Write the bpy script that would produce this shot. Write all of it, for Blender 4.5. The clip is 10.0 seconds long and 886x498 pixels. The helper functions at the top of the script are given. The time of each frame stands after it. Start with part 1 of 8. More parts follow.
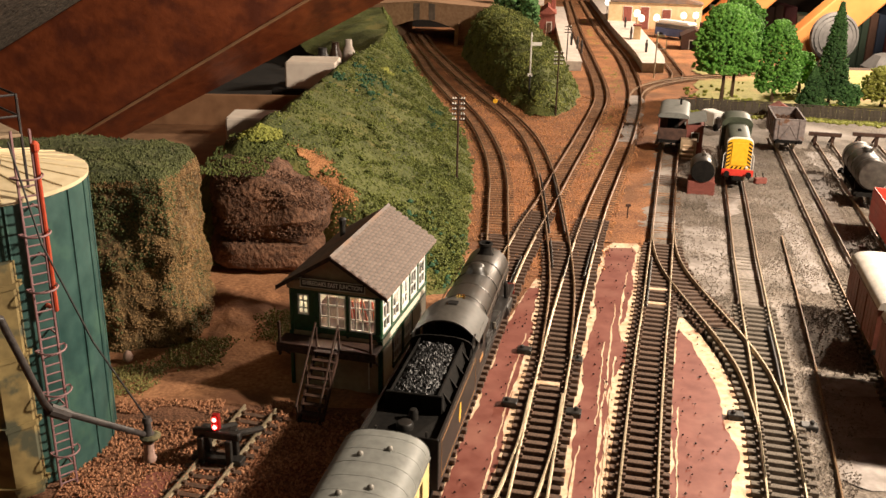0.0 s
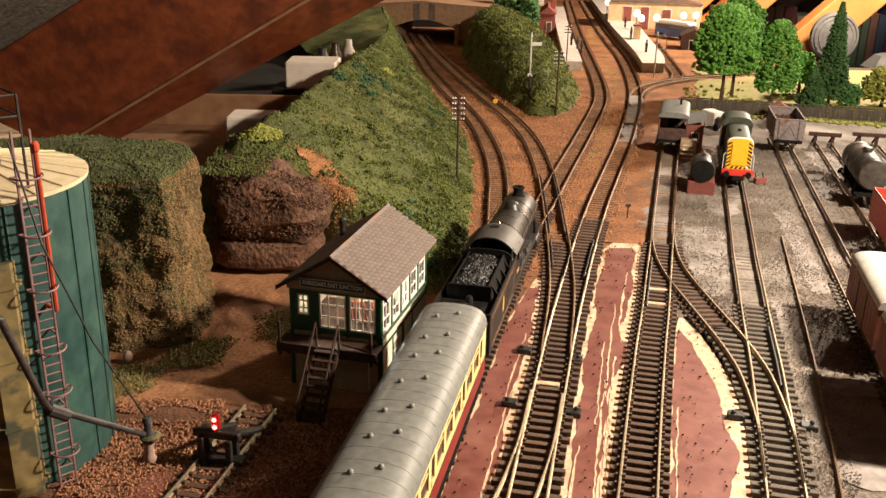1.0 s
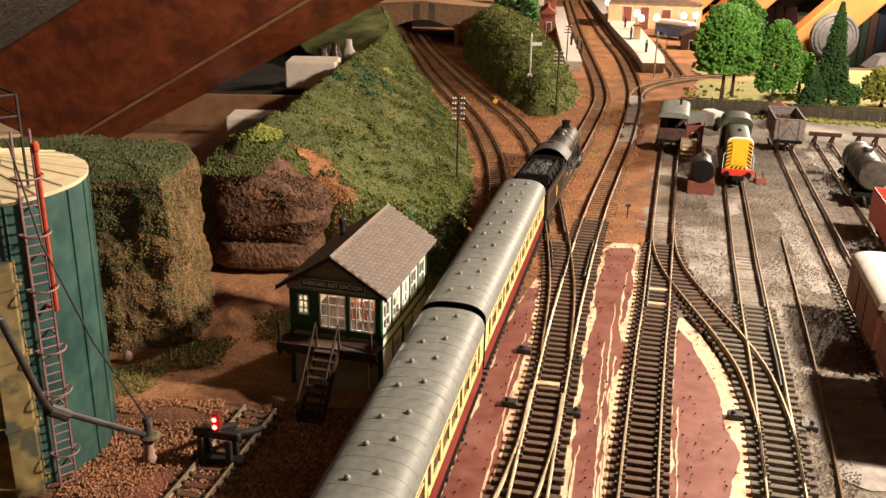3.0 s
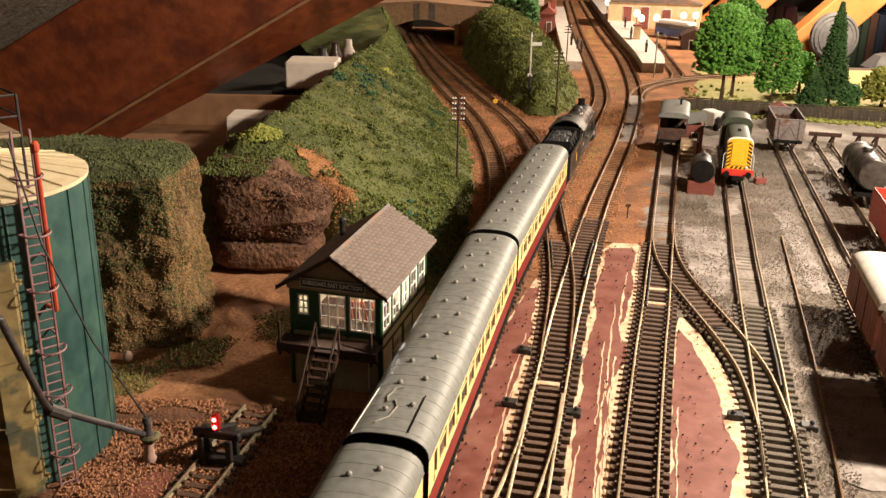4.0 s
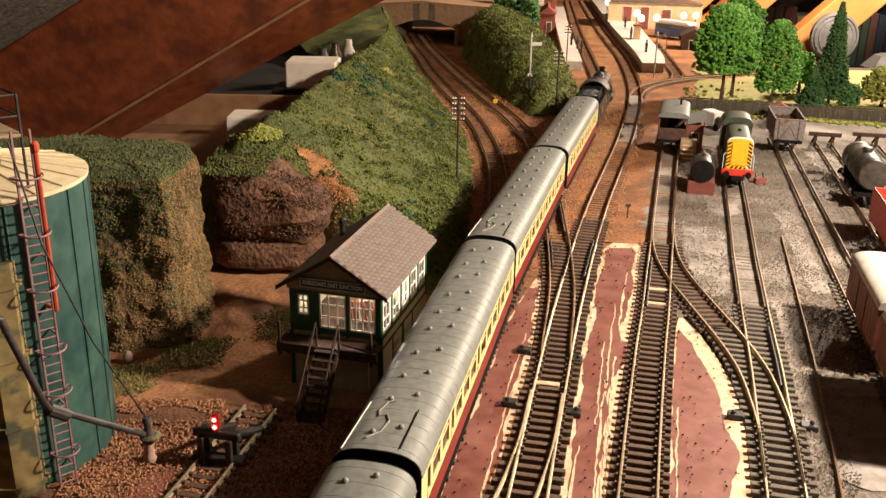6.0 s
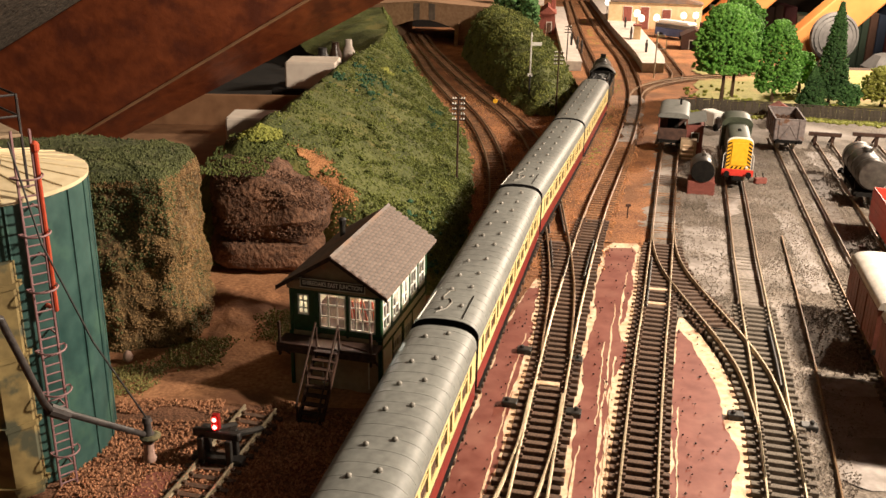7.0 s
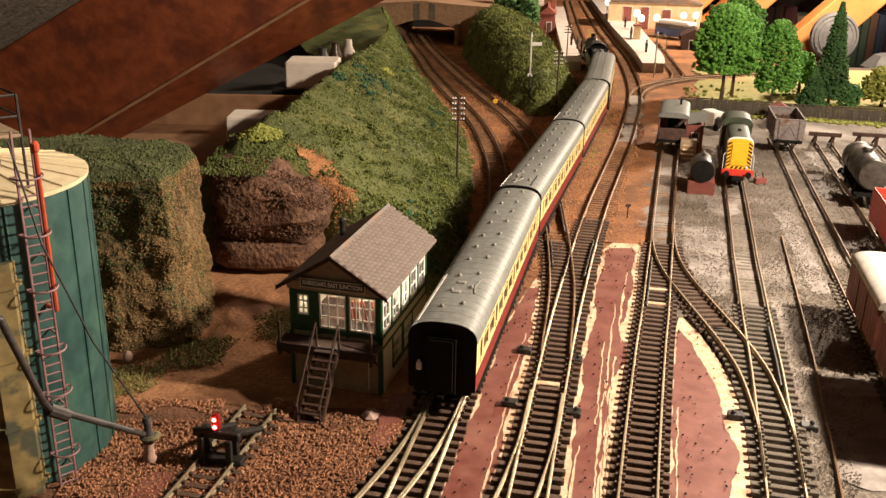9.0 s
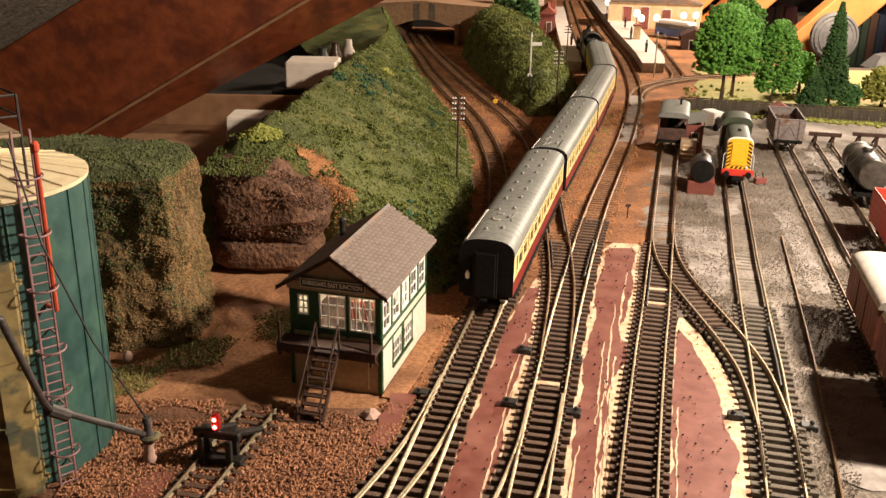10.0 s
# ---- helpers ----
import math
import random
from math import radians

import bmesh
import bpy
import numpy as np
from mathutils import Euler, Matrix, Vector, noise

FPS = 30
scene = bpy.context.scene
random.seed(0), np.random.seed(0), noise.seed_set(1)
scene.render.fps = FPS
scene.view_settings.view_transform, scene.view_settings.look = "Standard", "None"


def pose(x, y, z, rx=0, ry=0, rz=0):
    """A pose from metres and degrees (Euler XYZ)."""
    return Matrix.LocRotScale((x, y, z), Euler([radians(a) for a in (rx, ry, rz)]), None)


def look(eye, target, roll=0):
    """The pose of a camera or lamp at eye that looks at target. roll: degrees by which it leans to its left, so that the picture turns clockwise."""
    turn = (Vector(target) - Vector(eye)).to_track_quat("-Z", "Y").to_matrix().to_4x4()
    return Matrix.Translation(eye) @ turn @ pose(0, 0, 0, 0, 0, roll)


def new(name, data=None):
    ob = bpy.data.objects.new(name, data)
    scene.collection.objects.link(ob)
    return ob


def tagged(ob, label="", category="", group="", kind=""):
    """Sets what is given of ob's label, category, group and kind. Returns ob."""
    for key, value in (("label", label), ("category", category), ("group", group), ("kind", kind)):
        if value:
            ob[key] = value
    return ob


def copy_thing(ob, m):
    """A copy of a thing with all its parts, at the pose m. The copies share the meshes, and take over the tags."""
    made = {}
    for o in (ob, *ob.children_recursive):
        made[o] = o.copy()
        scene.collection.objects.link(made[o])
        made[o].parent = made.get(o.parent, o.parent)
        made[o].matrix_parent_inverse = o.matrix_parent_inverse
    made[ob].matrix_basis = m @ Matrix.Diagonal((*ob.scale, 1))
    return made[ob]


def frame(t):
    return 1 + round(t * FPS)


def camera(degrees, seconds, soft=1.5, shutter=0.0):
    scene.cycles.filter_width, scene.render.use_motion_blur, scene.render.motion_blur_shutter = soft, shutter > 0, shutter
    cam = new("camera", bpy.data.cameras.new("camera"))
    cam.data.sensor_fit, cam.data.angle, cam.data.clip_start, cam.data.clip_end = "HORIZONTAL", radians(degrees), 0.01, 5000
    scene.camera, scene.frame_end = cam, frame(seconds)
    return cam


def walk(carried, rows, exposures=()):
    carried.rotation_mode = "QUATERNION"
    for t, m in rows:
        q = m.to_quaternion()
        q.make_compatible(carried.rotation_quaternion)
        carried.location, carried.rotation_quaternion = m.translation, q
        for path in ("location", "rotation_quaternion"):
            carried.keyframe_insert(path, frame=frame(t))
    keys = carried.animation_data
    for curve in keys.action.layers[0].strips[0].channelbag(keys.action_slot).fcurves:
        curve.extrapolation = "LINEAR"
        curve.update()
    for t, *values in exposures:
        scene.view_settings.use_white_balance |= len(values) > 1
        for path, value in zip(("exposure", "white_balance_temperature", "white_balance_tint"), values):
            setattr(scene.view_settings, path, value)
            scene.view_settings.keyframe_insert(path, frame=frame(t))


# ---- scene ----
cam = camera(51.1, 10.0)
EYE = (0.0, 0.0, 0.2422)
walk(cam, [(0.0, look(EYE, (0, 1, -0.1189), 1.033)), (10.0, look(EYE, (0, 1, -0.1189), 1.033))])

# ---- light: warm bulbs hanging in the loft to the right, added fills, dim room ----
scene.view_settings.exposure = 0.0
world = bpy.data.worlds.new("loft_dusk")
scene.world = world
world.use_nodes = True
world.node_tree.nodes["Background"].inputs[0].default_value = (1.0, 0.78, 0.55, 1)
world.node_tree.nodes["Background"].inputs[1].default_value = 0.011


def bulb(name, place, watts, colour, radius):
    data = bpy.data.lights.new(name, "POINT")
    data.energy, data.color, data.shadow_soft_size = watts, colour, radius
    ob = new(name, data)
    ob.location = place
    return ob


bulb("loft_bulb", (0.54, 0.36, 0.43), 42.0, (1.0, 0.84, 0.67), 0.025)
bulb("station_bulb", (1.05, 1.85, 0.60), 116.0, (1.0, 0.815, 0.63), 0.05)
# unseen lamp added to brighten the signal box interior
bulb("signal_box_bulb", (-0.0485, 0.4800, 0.0490), 0.065, (1.0, 0.93, 0.80), 0.0012)
# weak unseen fill behind the camera, added to lift the shaded faces
bulb("rear_bulb", (0.45, -0.75, 1.15), 1.5, (1.0, 0.83, 0.65), 0.06)


# ---- materials ----
def surf(name, low, high, grain=400.0, rough=0.7, metal=0.0, bump=0.25, coarse=40.0, vary=0.0, spec=0.4, third=None, third_at=0.62, third_scale=60.0, soft=0.04, dist=0.0006, space="Object"):
    """Two colours mixed by fine grain and broad stains, with relief from the grain."""
    m = bpy.data.materials.new(name)
    m.use_nodes = True
    t = m.node_tree
    bs = t.nodes["Principled BSDF"]
    bs.inputs["Roughness"].default_value, bs.inputs["Metallic"].default_value = rough, metal
    bs.inputs["Specular IOR Level"].default_value = spec
    co = t.nodes.new("ShaderNodeTexCoord")

    def noise_tex(scale, detail=4.0):
        n = t.nodes.new("ShaderNodeTexNoise")
        n.inputs["Scale"].default_value, n.inputs["Detail"].default_value = scale, detail
        t.links.new(co.outputs[space], n.inputs["Vector"])
        return n

    fine, broad = noise_tex(grain), noise_tex(coarse, 3.0)
    add = t.nodes.new("ShaderNodeMath")
    add.operation = "MULTIPLY_ADD"
    t.links.new(fine.outputs["Fac"], add.inputs[0])
    add.inputs[1].default_value = 0.6
    half = t.nodes.new("ShaderNodeMath")
    half.operation = "MULTIPLY"
    half.inputs[1].default_value = 0.4
    t.links.new(broad.outputs["Fac"], half.inputs[0])
    t.links.new(half.outputs[0], add.inputs[2])
    ramp = t.nodes.new("ShaderNodeValToRGB")
    ramp.color_ramp.elements[0].position, ramp.color_ramp.elements[0].color = 0.36, (*low, 1)
    ramp.color_ramp.elements[1].position, ramp.color_ramp.elements[1].color = 0.64, (*high, 1)
    t.links.new(add.outputs[0], ramp.inputs[0])
    out = ramp.outputs[0]
    if third:
        patch = noise_tex(third_scale, 5.0)
        edge = t.nodes.new("ShaderNodeMapRange")
        edge.inputs["From Min"].default_value, edge.inputs["From Max"].default_value = third_at - soft, third_at + soft
        t.links.new(patch.outputs["Fac"], edge.inputs["Value"])
        mix = t.nodes.new("ShaderNodeMix")
        mix.data_type = "RGBA"
        t.links.new(edge.outputs[0], mix.inputs[0])
        t.links.new(out, mix.inputs[6])
        mix.inputs[7].default_value = (*third, 1)
        out = mix.outputs[2]
    if vary:
        info = t.nodes.new("ShaderNodeObjectInfo")
        isl = t.nodes.new("ShaderNodeNewGeometry")
        both = t.nodes.new("ShaderNodeMath")
        both.operation = "ADD"
        t.links.new(info.outputs["Random"], both.inputs[0])
        t.links.new(isl.outputs["Random Per Island"], both.inputs[1])
        rng = t.nodes.new("ShaderNodeMapRange")
        rng.inputs["From Max"].default_value = 2.0
        rng.inputs["To Min"].default_value, rng.inputs["To Max"].default_value = 1 - vary, 1 + vary
        t.links.new(both.outputs[0], rng.inputs["Value"])
        hsv = t.nodes.new("ShaderNodeHueSaturation")
        t.links.new(rng.outputs[0], hsv.inputs["Value"])
        t.links.new(out, hsv.inputs["Color"])
        out = hsv.outputs[0]
    t.links.new(out, bs.inputs["Base Color"])
    if bump:
        b = t.nodes.new("ShaderNodeBump")
        b.inputs["Strength"].default_value, b.inputs["Distance"].default_value = bump, dist
        t.links.new(fine.outputs["Fac"], b.inputs["Height"])
        t.links.new(b.outputs[0], bs.inputs["Normal"])
    rr = t.nodes.new("ShaderNodeMapRange")
    rr.inputs["To Min"].default_value, rr.inputs["To Max"].default_value = max(0.03, rough - 0.12), min(1, rough + 0.12)
    t.links.new(broad.outputs["Fac"], rr.inputs["Value"])
    t.links.new(rr.outputs[0], bs.inputs["Roughness"])
    return m


def glow(name, colour, strength):
    m = bpy.data.materials.new(name)
    m.use_nodes = True
    bs = m.node_tree.nodes["Principled BSDF"]
    bs.inputs["Base Color"].default_value = (*colour, 1)
    bs.inputs["Emission Color"].default_value = (*colour, 1)
    bs.inputs["Emission Strength"].default_value = strength
    return m


def clear(name, tint=(1, 1, 1)):
    m = bpy.data.materials.new(name)
    m.use_nodes = True
    bs = m.node_tree.nodes["Principled BSDF"]
    bs.inputs["Base Color"].default_value = (*tint, 1)
    bs.inputs["Roughness"].default_value = 0.03
    bs.inputs["Transmission Weight"].default_value = 1.0
    bs.inputs["IOR"].default_value = 1.3
    return m


M_BOARD = surf("dark_baseboard", (0.020, 0.013, 0.009), (0.060, 0.036, 0.022), 500, 0.85, coarse=30)
M_TABLE = surf("baseboard_timber", (0.10, 0.045, 0.02), (0.17, 0.08, 0.04), 60, 0.7)
M_ORANGE = surf("rusty_ballast", (0.115, 0.042, 0.017), (0.50, 0.215, 0.085), 750, 0.95, bump=1.0, coarse=25, dist=0.0012, third=(0.17, 0.075, 0.030), third_at=0.57, third_scale=20, soft=0.10)
M_YARD = surf("grey_yard_ballast", (0.070, 0.054, 0.041), (0.285, 0.236, 0.190), 430, 0.95, bump=0.9, coarse=30, dist=0.0008, third=(0.42, 0.37, 0.33), third_at=0.59, third_scale=11, soft=0.10)
M_PATCH = surf("pale_concrete", (0.22, 0.186, 0.163), (0.43, 0.38, 0.345), 150, 0.8, bump=0.35, coarse=30, third=(0.175, 0.145, 0.12), third_at=0.57, third_scale=30, soft=0.12)
M_STONE = surf("brown_ballast_stone", (0.21, 0.092, 0.047), (0.54, 0.262, 0.138), 900, 0.95, vary=0.55, bump=0.3)
M_STONEY = surf("grey_ballast_stone", (0.120, 0.094, 0.073), (0.43, 0.36, 0.295), 900, 0.95, vary=0.45, bump=0.3)
M_STONEO = surf("orange_ballast_stone", (0.30, 0.13, 0.055), (0.60, 0.30, 0.13), 900, 0.95, vary=0.5, bump=0.3)
M_SOILG = surf("brown_gravel_bed", (0.085, 0.038, 0.020), (0.30, 0.140, 0.076), 800, 0.95, bump=1.0, dist=0.001, third=(0.16, 0.045, 0.028), third_at=0.66, third_scale=22)
M_SAND = surf("sandy_earth", (0.22, 0.094, 0.042), (0.50, 0.245, 0.115), 420, 0.95, bump=0.8, coarse=22, third=(0.17, 0.075, 0.036), third_at=0.57, third_scale=20, soft=0.08)
M_RED = surf("red_brown_board_paint", (0.150, 0.040, 0.027), (0.235, 0.082, 0.060), 120, 0.55, coarse=16, bump=0.04, third=(0.275, 0.115, 0.083), third_at=0.62, third_scale=34, soft=0.10)
M_CREAM = surf("cream_undercoat", (0.56, 0.36, 0.21), (0.80, 0.63, 0.45), 260, 0.75, coarse=34, bump=0.2, third=(0.34, 0.155, 0.095), third_at=0.64, third_scale=70, soft=0.09)
M_SLEEPER = surf("dark_sleeper", (0.040, 0.022, 0.014), (0.140, 0.082, 0.053), 900, 0.75, vary=0.35, bump=0.3)
M_SLEEPER_RUST = surf("weathered_sleeper", (0.105, 0.052, 0.025), (0.29, 0.150, 0.074), 900, 0.85, vary=0.35, bump=0.3)
M_SLEEPER_GREY = surf("dusty_sleeper", (0.07, 0.055, 0.04), (0.17, 0.14, 0.11), 900, 0.85, vary=0.35, bump=0.3)
M_RAIL = surf("nickel_silver_rail", (0.30, 0.235, 0.145), (0.60, 0.505, 0.355), 700, 0.46, metal=0.7, bump=0.1)
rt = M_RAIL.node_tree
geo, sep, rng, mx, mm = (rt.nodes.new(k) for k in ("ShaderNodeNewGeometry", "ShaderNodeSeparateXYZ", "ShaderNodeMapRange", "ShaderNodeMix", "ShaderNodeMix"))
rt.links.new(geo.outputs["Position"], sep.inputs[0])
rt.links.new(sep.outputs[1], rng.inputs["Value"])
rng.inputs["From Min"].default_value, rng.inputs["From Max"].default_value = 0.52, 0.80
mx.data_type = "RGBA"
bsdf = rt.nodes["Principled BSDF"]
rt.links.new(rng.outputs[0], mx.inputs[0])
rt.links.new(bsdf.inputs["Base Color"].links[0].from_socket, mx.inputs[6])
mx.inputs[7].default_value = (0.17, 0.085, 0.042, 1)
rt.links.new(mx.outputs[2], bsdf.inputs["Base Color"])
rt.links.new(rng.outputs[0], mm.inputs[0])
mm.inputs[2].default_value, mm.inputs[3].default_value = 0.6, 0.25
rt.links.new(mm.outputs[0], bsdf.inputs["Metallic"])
M_RAIL_RUST = surf("rusty_rail", (0.11, 0.060, 0.030), (0.30, 0.19, 0.105), 700, 0.55, metal=0.3, bump=0.2)
M_BLACKMET = surf("black_point_metal", (0.012, 0.011, 0.010), (0.035, 0.030, 0.026), 600, 0.5, bump=0.2)
M_ROCK = surf("olive_rock_face", (0.046, 0.030, 0.013), (0.245, 0.150, 0.066), 260, 0.95, bump=1.0, coarse=34, dist=0.003, third=(0.062, 0.060, 0.018), third_at=0.55, third_scale=38, soft=0.12)
M_SOIL = surf("dark_brown_soil", (0.050, 0.024, 0.014), (0.21, 0.105, 0.060), 330, 0.95, bump=1.0, dist=0.003, coarse=60)
M_OCHRE = surf("ochre_earth", (0.130, 0.075, 0.030), (0.310, 0.190, 0.080), 260, 0.95, bump=0.6, coarse=28)
M_TURF = surf("dark_green_turf", (0.038, 0.047, 0.017), (0.130, 0.143, 0.050), 500, 0.95, bump=1.0, dist=0.0015, third=(0.16, 0.15, 0.075), third_at=0.66, third_scale=120)
M_GRASS = surf("green_flock", (0.044, 0.058, 0.014), (0.150, 0.160, 0.044), 380, 0.95, bump=1.0, dist=0.002, coarse=18, third=(0.17, 0.155, 0.045), third_at=0.63, third_scale=26)
M_MEADOW = surf("yellow_green_meadow", (0.17, 0.165, 0.048), (0.38, 0.335, 0.125), 260, 0.95, bump=0.8, coarse=16, third=(0.46, 0.27, 0.13), third_at=0.61, third_scale=12, soft=0.06)
M_CLUMP = surf("green_foam_clump", (0.042, 0.060, 0.012), (0.168, 0.186, 0.045), 700, 0.95, vary=0.55, bump=0.8, dist=0.001)
M_MOSS = surf("olive_moss", (0.085, 0.075, 0.022), (0.215, 0.185, 0.060), 700, 0.95, vary=0.5, bump=0.8, dist=0.001)
M_CLUMPL = surf("light_green_foam_clump", (0.085, 0.105, 0.020), (0.24, 0.255, 0.065), 700, 0.95, vary=0.5, bump=0.8, dist=0.001)
M_CLUMPD = surf("blue_green_foam_clump", (0.015, 0.05, 0.024), (0.045, 0.115, 0.055), 700, 0.95, vary=0.45, bump=0.6)
M_CLUMPY = surf("yellow_green_foam_clump", (0.16, 0.18, 0.03), (0.33, 0.33, 0.07), 700, 0.95, vary=0.4, bump=0.6)
M_LEAF = surf("bright_green_leaf_foam", (0.050, 0.160, 0.022), (0.190, 0.420, 0.068), 500, 0.9, vary=0.5, bump=0.6)
M_LEAFD = surf("dark_conifer_foam", (0.024, 0.072, 0.020), (0.082, 0.180, 0.050), 500, 0.9, vary=0.5, bump=0.6)
M_TRUNK = surf("brown_trunk", (0.05, 0.028, 0.016), (0.13, 0.075, 0.04), 300, 0.9)
M_BEAM = surf("red_brown_rafter", (0.115, 0.026, 0.009), (0.205, 0.050, 0.016), 90, 0.5, coarse=14, bump=0.30, dist=0.003, third=(0.085, 0.020, 0.009), third_at=0.57, third_scale=34, soft=0.08)
M_BEAMO = surf("orange_rafter", (0.40, 0.145, 0.036), (0.58, 0.245, 0.070), 16, 0.6, coarse=5, bump=0.2)
M_FELT = surf("grey_roof_felt", (0.065, 0.050, 0.038), (0.36, 0.29, 0.225), 160, 0.95, bump=0.8, coarse=60, dist=0.003)
M_DARKROOM = surf("dark_loft_board", (0.03, 0.018, 0.012), (0.075, 0.045, 0.03), 14, 0.85)
M_CARD = surf("white_foam_card", (0.62, 0.53, 0.45), (0.76, 0.68, 0.58), 60, 0.85)
M_BROWNCARD = surf("brown_hardboard", (0.19, 0.095, 0.045), (0.28, 0.15, 0.075), 70, 0.8)
M_BRIDGE = surf("buff_bridge_stone", (0.27, 0.155, 0.085), (0.42, 0.26, 0.155), 170, 0.9, bump=0.5)
M_BRIDGED = surf("dark_bridge_pier", (0.10, 0.075, 0.06), (0.18, 0.14, 0.11), 170, 0.9)
M_PLAT = surf("pale_platform_paving", (0.50, 0.43, 0.38), (0.70, 0.61, 0.55), 150, 0.9, coarse=30)
M_PLATWALL = surf("platform_wall_stone", (0.40, 0.34, 0.30), (0.62, 0.54, 0.47), 150, 0.9)
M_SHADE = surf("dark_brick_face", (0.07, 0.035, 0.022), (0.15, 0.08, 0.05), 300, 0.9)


# ---- mesh building ----
class Build:
    """Collects vertices and faces for one mesh."""

    def __init__(self):
        self.v, self.f = [], []

    def add(self, verts, faces):
        n = len(self.v)
        self.v += [tuple(q) for q in verts]
        self.f += [tuple(i + n for i in f) for f in faces]
        return self

    def box(self, x0, x1, y0, y1, z0, z1, c=0.0, m=None):
        """A box, its edges chamfered by c."""
        x0, x1, y0, y1, z0, z1 = min(x0, x1), max(x0, x1), min(y0, y1), max(y0, y1), min(z0, z1), max(z0, z1)
        if c <= 0:
            vs = [(x, y, z) for x in (x0, x1) for y in (y0, y1) for z in (z0, z1)]
            fs = [(0, 1, 3, 2), (4, 6, 7, 5), (0, 4, 5, 1), (2, 3, 7, 6), (0, 2, 6, 4), (1, 5, 7, 3)]
        else:
            c = min(c, (x1 - x0) * 0.45, (y1 - y0) * 0.45, (z1 - z0) * 0.45)
            ring = lambda i, z: [(x0 + i, y0 + c + i, z), (x0 + c + i, y0 + i, z), (x1 - c - i, y0 + i, z), (x1 - i, y0 + c + i, z), (x1 - i, y1 - c - i, z), (x1 - c - i, y1 - i, z), (x0 + c + i, y1 - i, z), (x0 + i, y1 - c - i, z)]
            vs = ring(c * 0.7, z0) + ring(0, z0 + c) + ring(0, z1 - c) + ring(c * 0.7, z1)
            fs = [tuple(range(7, -1, -1)), tuple(range(24, 32))]
            for k in range(3):
                for i in range(8):
                    j = (i + 1) % 8
                    fs.append((k * 8 + i, k * 8 + j, k * 8 + 8 + j, k * 8 + 8 + i))
        if m is not None:
            vs = [m @ Vector(q) for q in vs]
        return self.add(vs, fs)

    def tube(self, pts, r, n=8, r1=None, cap=True):
        """A round bar along a list of points, tapering from r to r1."""
        pts = [Vector(q) for q in pts]
        r1 = r if r1 is None else r1
        vs, fs = [], []
        side = None
        for i, q in enumerate(pts):
            d = (pts[min(i + 1, len(pts) - 1)] - pts[max(i - 1, 0)]).normalized()
            ref = Vector((0, 0, 1)) if abs(d.z) < 0.9 else Vector((1, 0, 0))
            u = d.cross(ref).normalized() if side is None else (side - d * side.dot(d)).normalized()
            side = u
            w = d.cross(u)
            rad = r + (r1 - r) * i / max(1, len(pts) - 1)
            vs += [q + (u * math.cos(a) + w * math.sin(a)) * rad for a in (2 * math.pi * k / n for k in range(n))]
        for i in range(len(pts) - 1):
            for k in range(n):
                j = (k + 1) % n
                fs.append((i * n + k, i * n + j, i * n + n + j, i * n + n + k))
        if cap:
            fs += [tuple(range(n - 1, -1, -1)), tuple(range((len(pts) - 1) * n, len(pts) * n))]
        return self.add(vs, fs)

    def lathe(self, profile, n=24, at=(0, 0, 0), axis="z"):
        """A turned form from (radius, height) pairs about an axis through at."""
        vs, fs = [], []
        for r, h in profile:
            for k in range(n):
                a = 2 * math.pi * k / n
                c, s = r * math.cos(a), r * math.sin(a)
                q = {"z": (c, s, h), "y": (c, h, s), "x": (h, c, s)}[axis]
                vs.append((q[0] + at[0], q[1] + at[1], q[2] + at[2]))
        m = len(profile)
        for i in range(m - 1):
            for k in range(n):
                j = (k + 1) % n
                fs.append((i * n + k, i * n + j, i * n + n + j, i * n + n + k))
        fs += [tuple(range(n - 1, -1, -1)), tuple(range((m - 1) * n, m * n))]
        return self.add(vs, fs)

    def prism(self, outline, h0, h1, axis="y"):
        """A closed outline of (a, b) pairs carried from h0 to h1 along an axis."""
        n = len(outline)
        pick = {"y": lambda a, b, h: (a, h, b), "x": lambda a, b, h: (h, a, b), "z": lambda a, b, h: (a, b, h)}[axis]
        vs = [pick(a, b, h0) for a, b in outline] + [pick(a, b, h1) for a, b in outline]
        fs = [tuple(range(n - 1, -1, -1)), tuple(range(n, 2 * n))] + [(i, (i + 1) % n, n + (i + 1) % n, n + i) for i in range(n)]
        return self.add(vs, fs)

    def blob(self, at, r, squash=0.8):
        """A small uneven clump of twenty faces."""
        g = 1.618
        raw = [(-1, g, 0), (1, g, 0), (-1, -g, 0), (1, -g, 0), (0, -1, g), (0, 1, g), (0, -1, -g), (0, 1, -g), (g, 0, -1), (g, 0, 1), (-g, 0, -1), (-g, 0, 1)]
        fs = [(0, 11, 5), (0, 5, 1), (0, 1, 7), (0, 7, 10), (0, 10, 11), (1, 5, 9), (5, 11, 4), (11, 10, 2), (10, 7, 6), (7, 1, 8), (3, 9, 4), (3, 4, 2), (3, 2, 6), (3, 6, 8), (3, 8, 9), (4, 9, 5), (2, 4, 11), (6, 2, 10), (8, 6, 7), (9, 8, 1)]
        k = r / 1.9
        vs = [(at[0] + a * k * random.uniform(0.6, 1.35), at[1] + b * k * random.uniform(0.6, 1.35), at[2] + c * k * squash * random.uniform(0.6, 1.35)) for a, b, c in raw]
        return self.add(vs, fs)

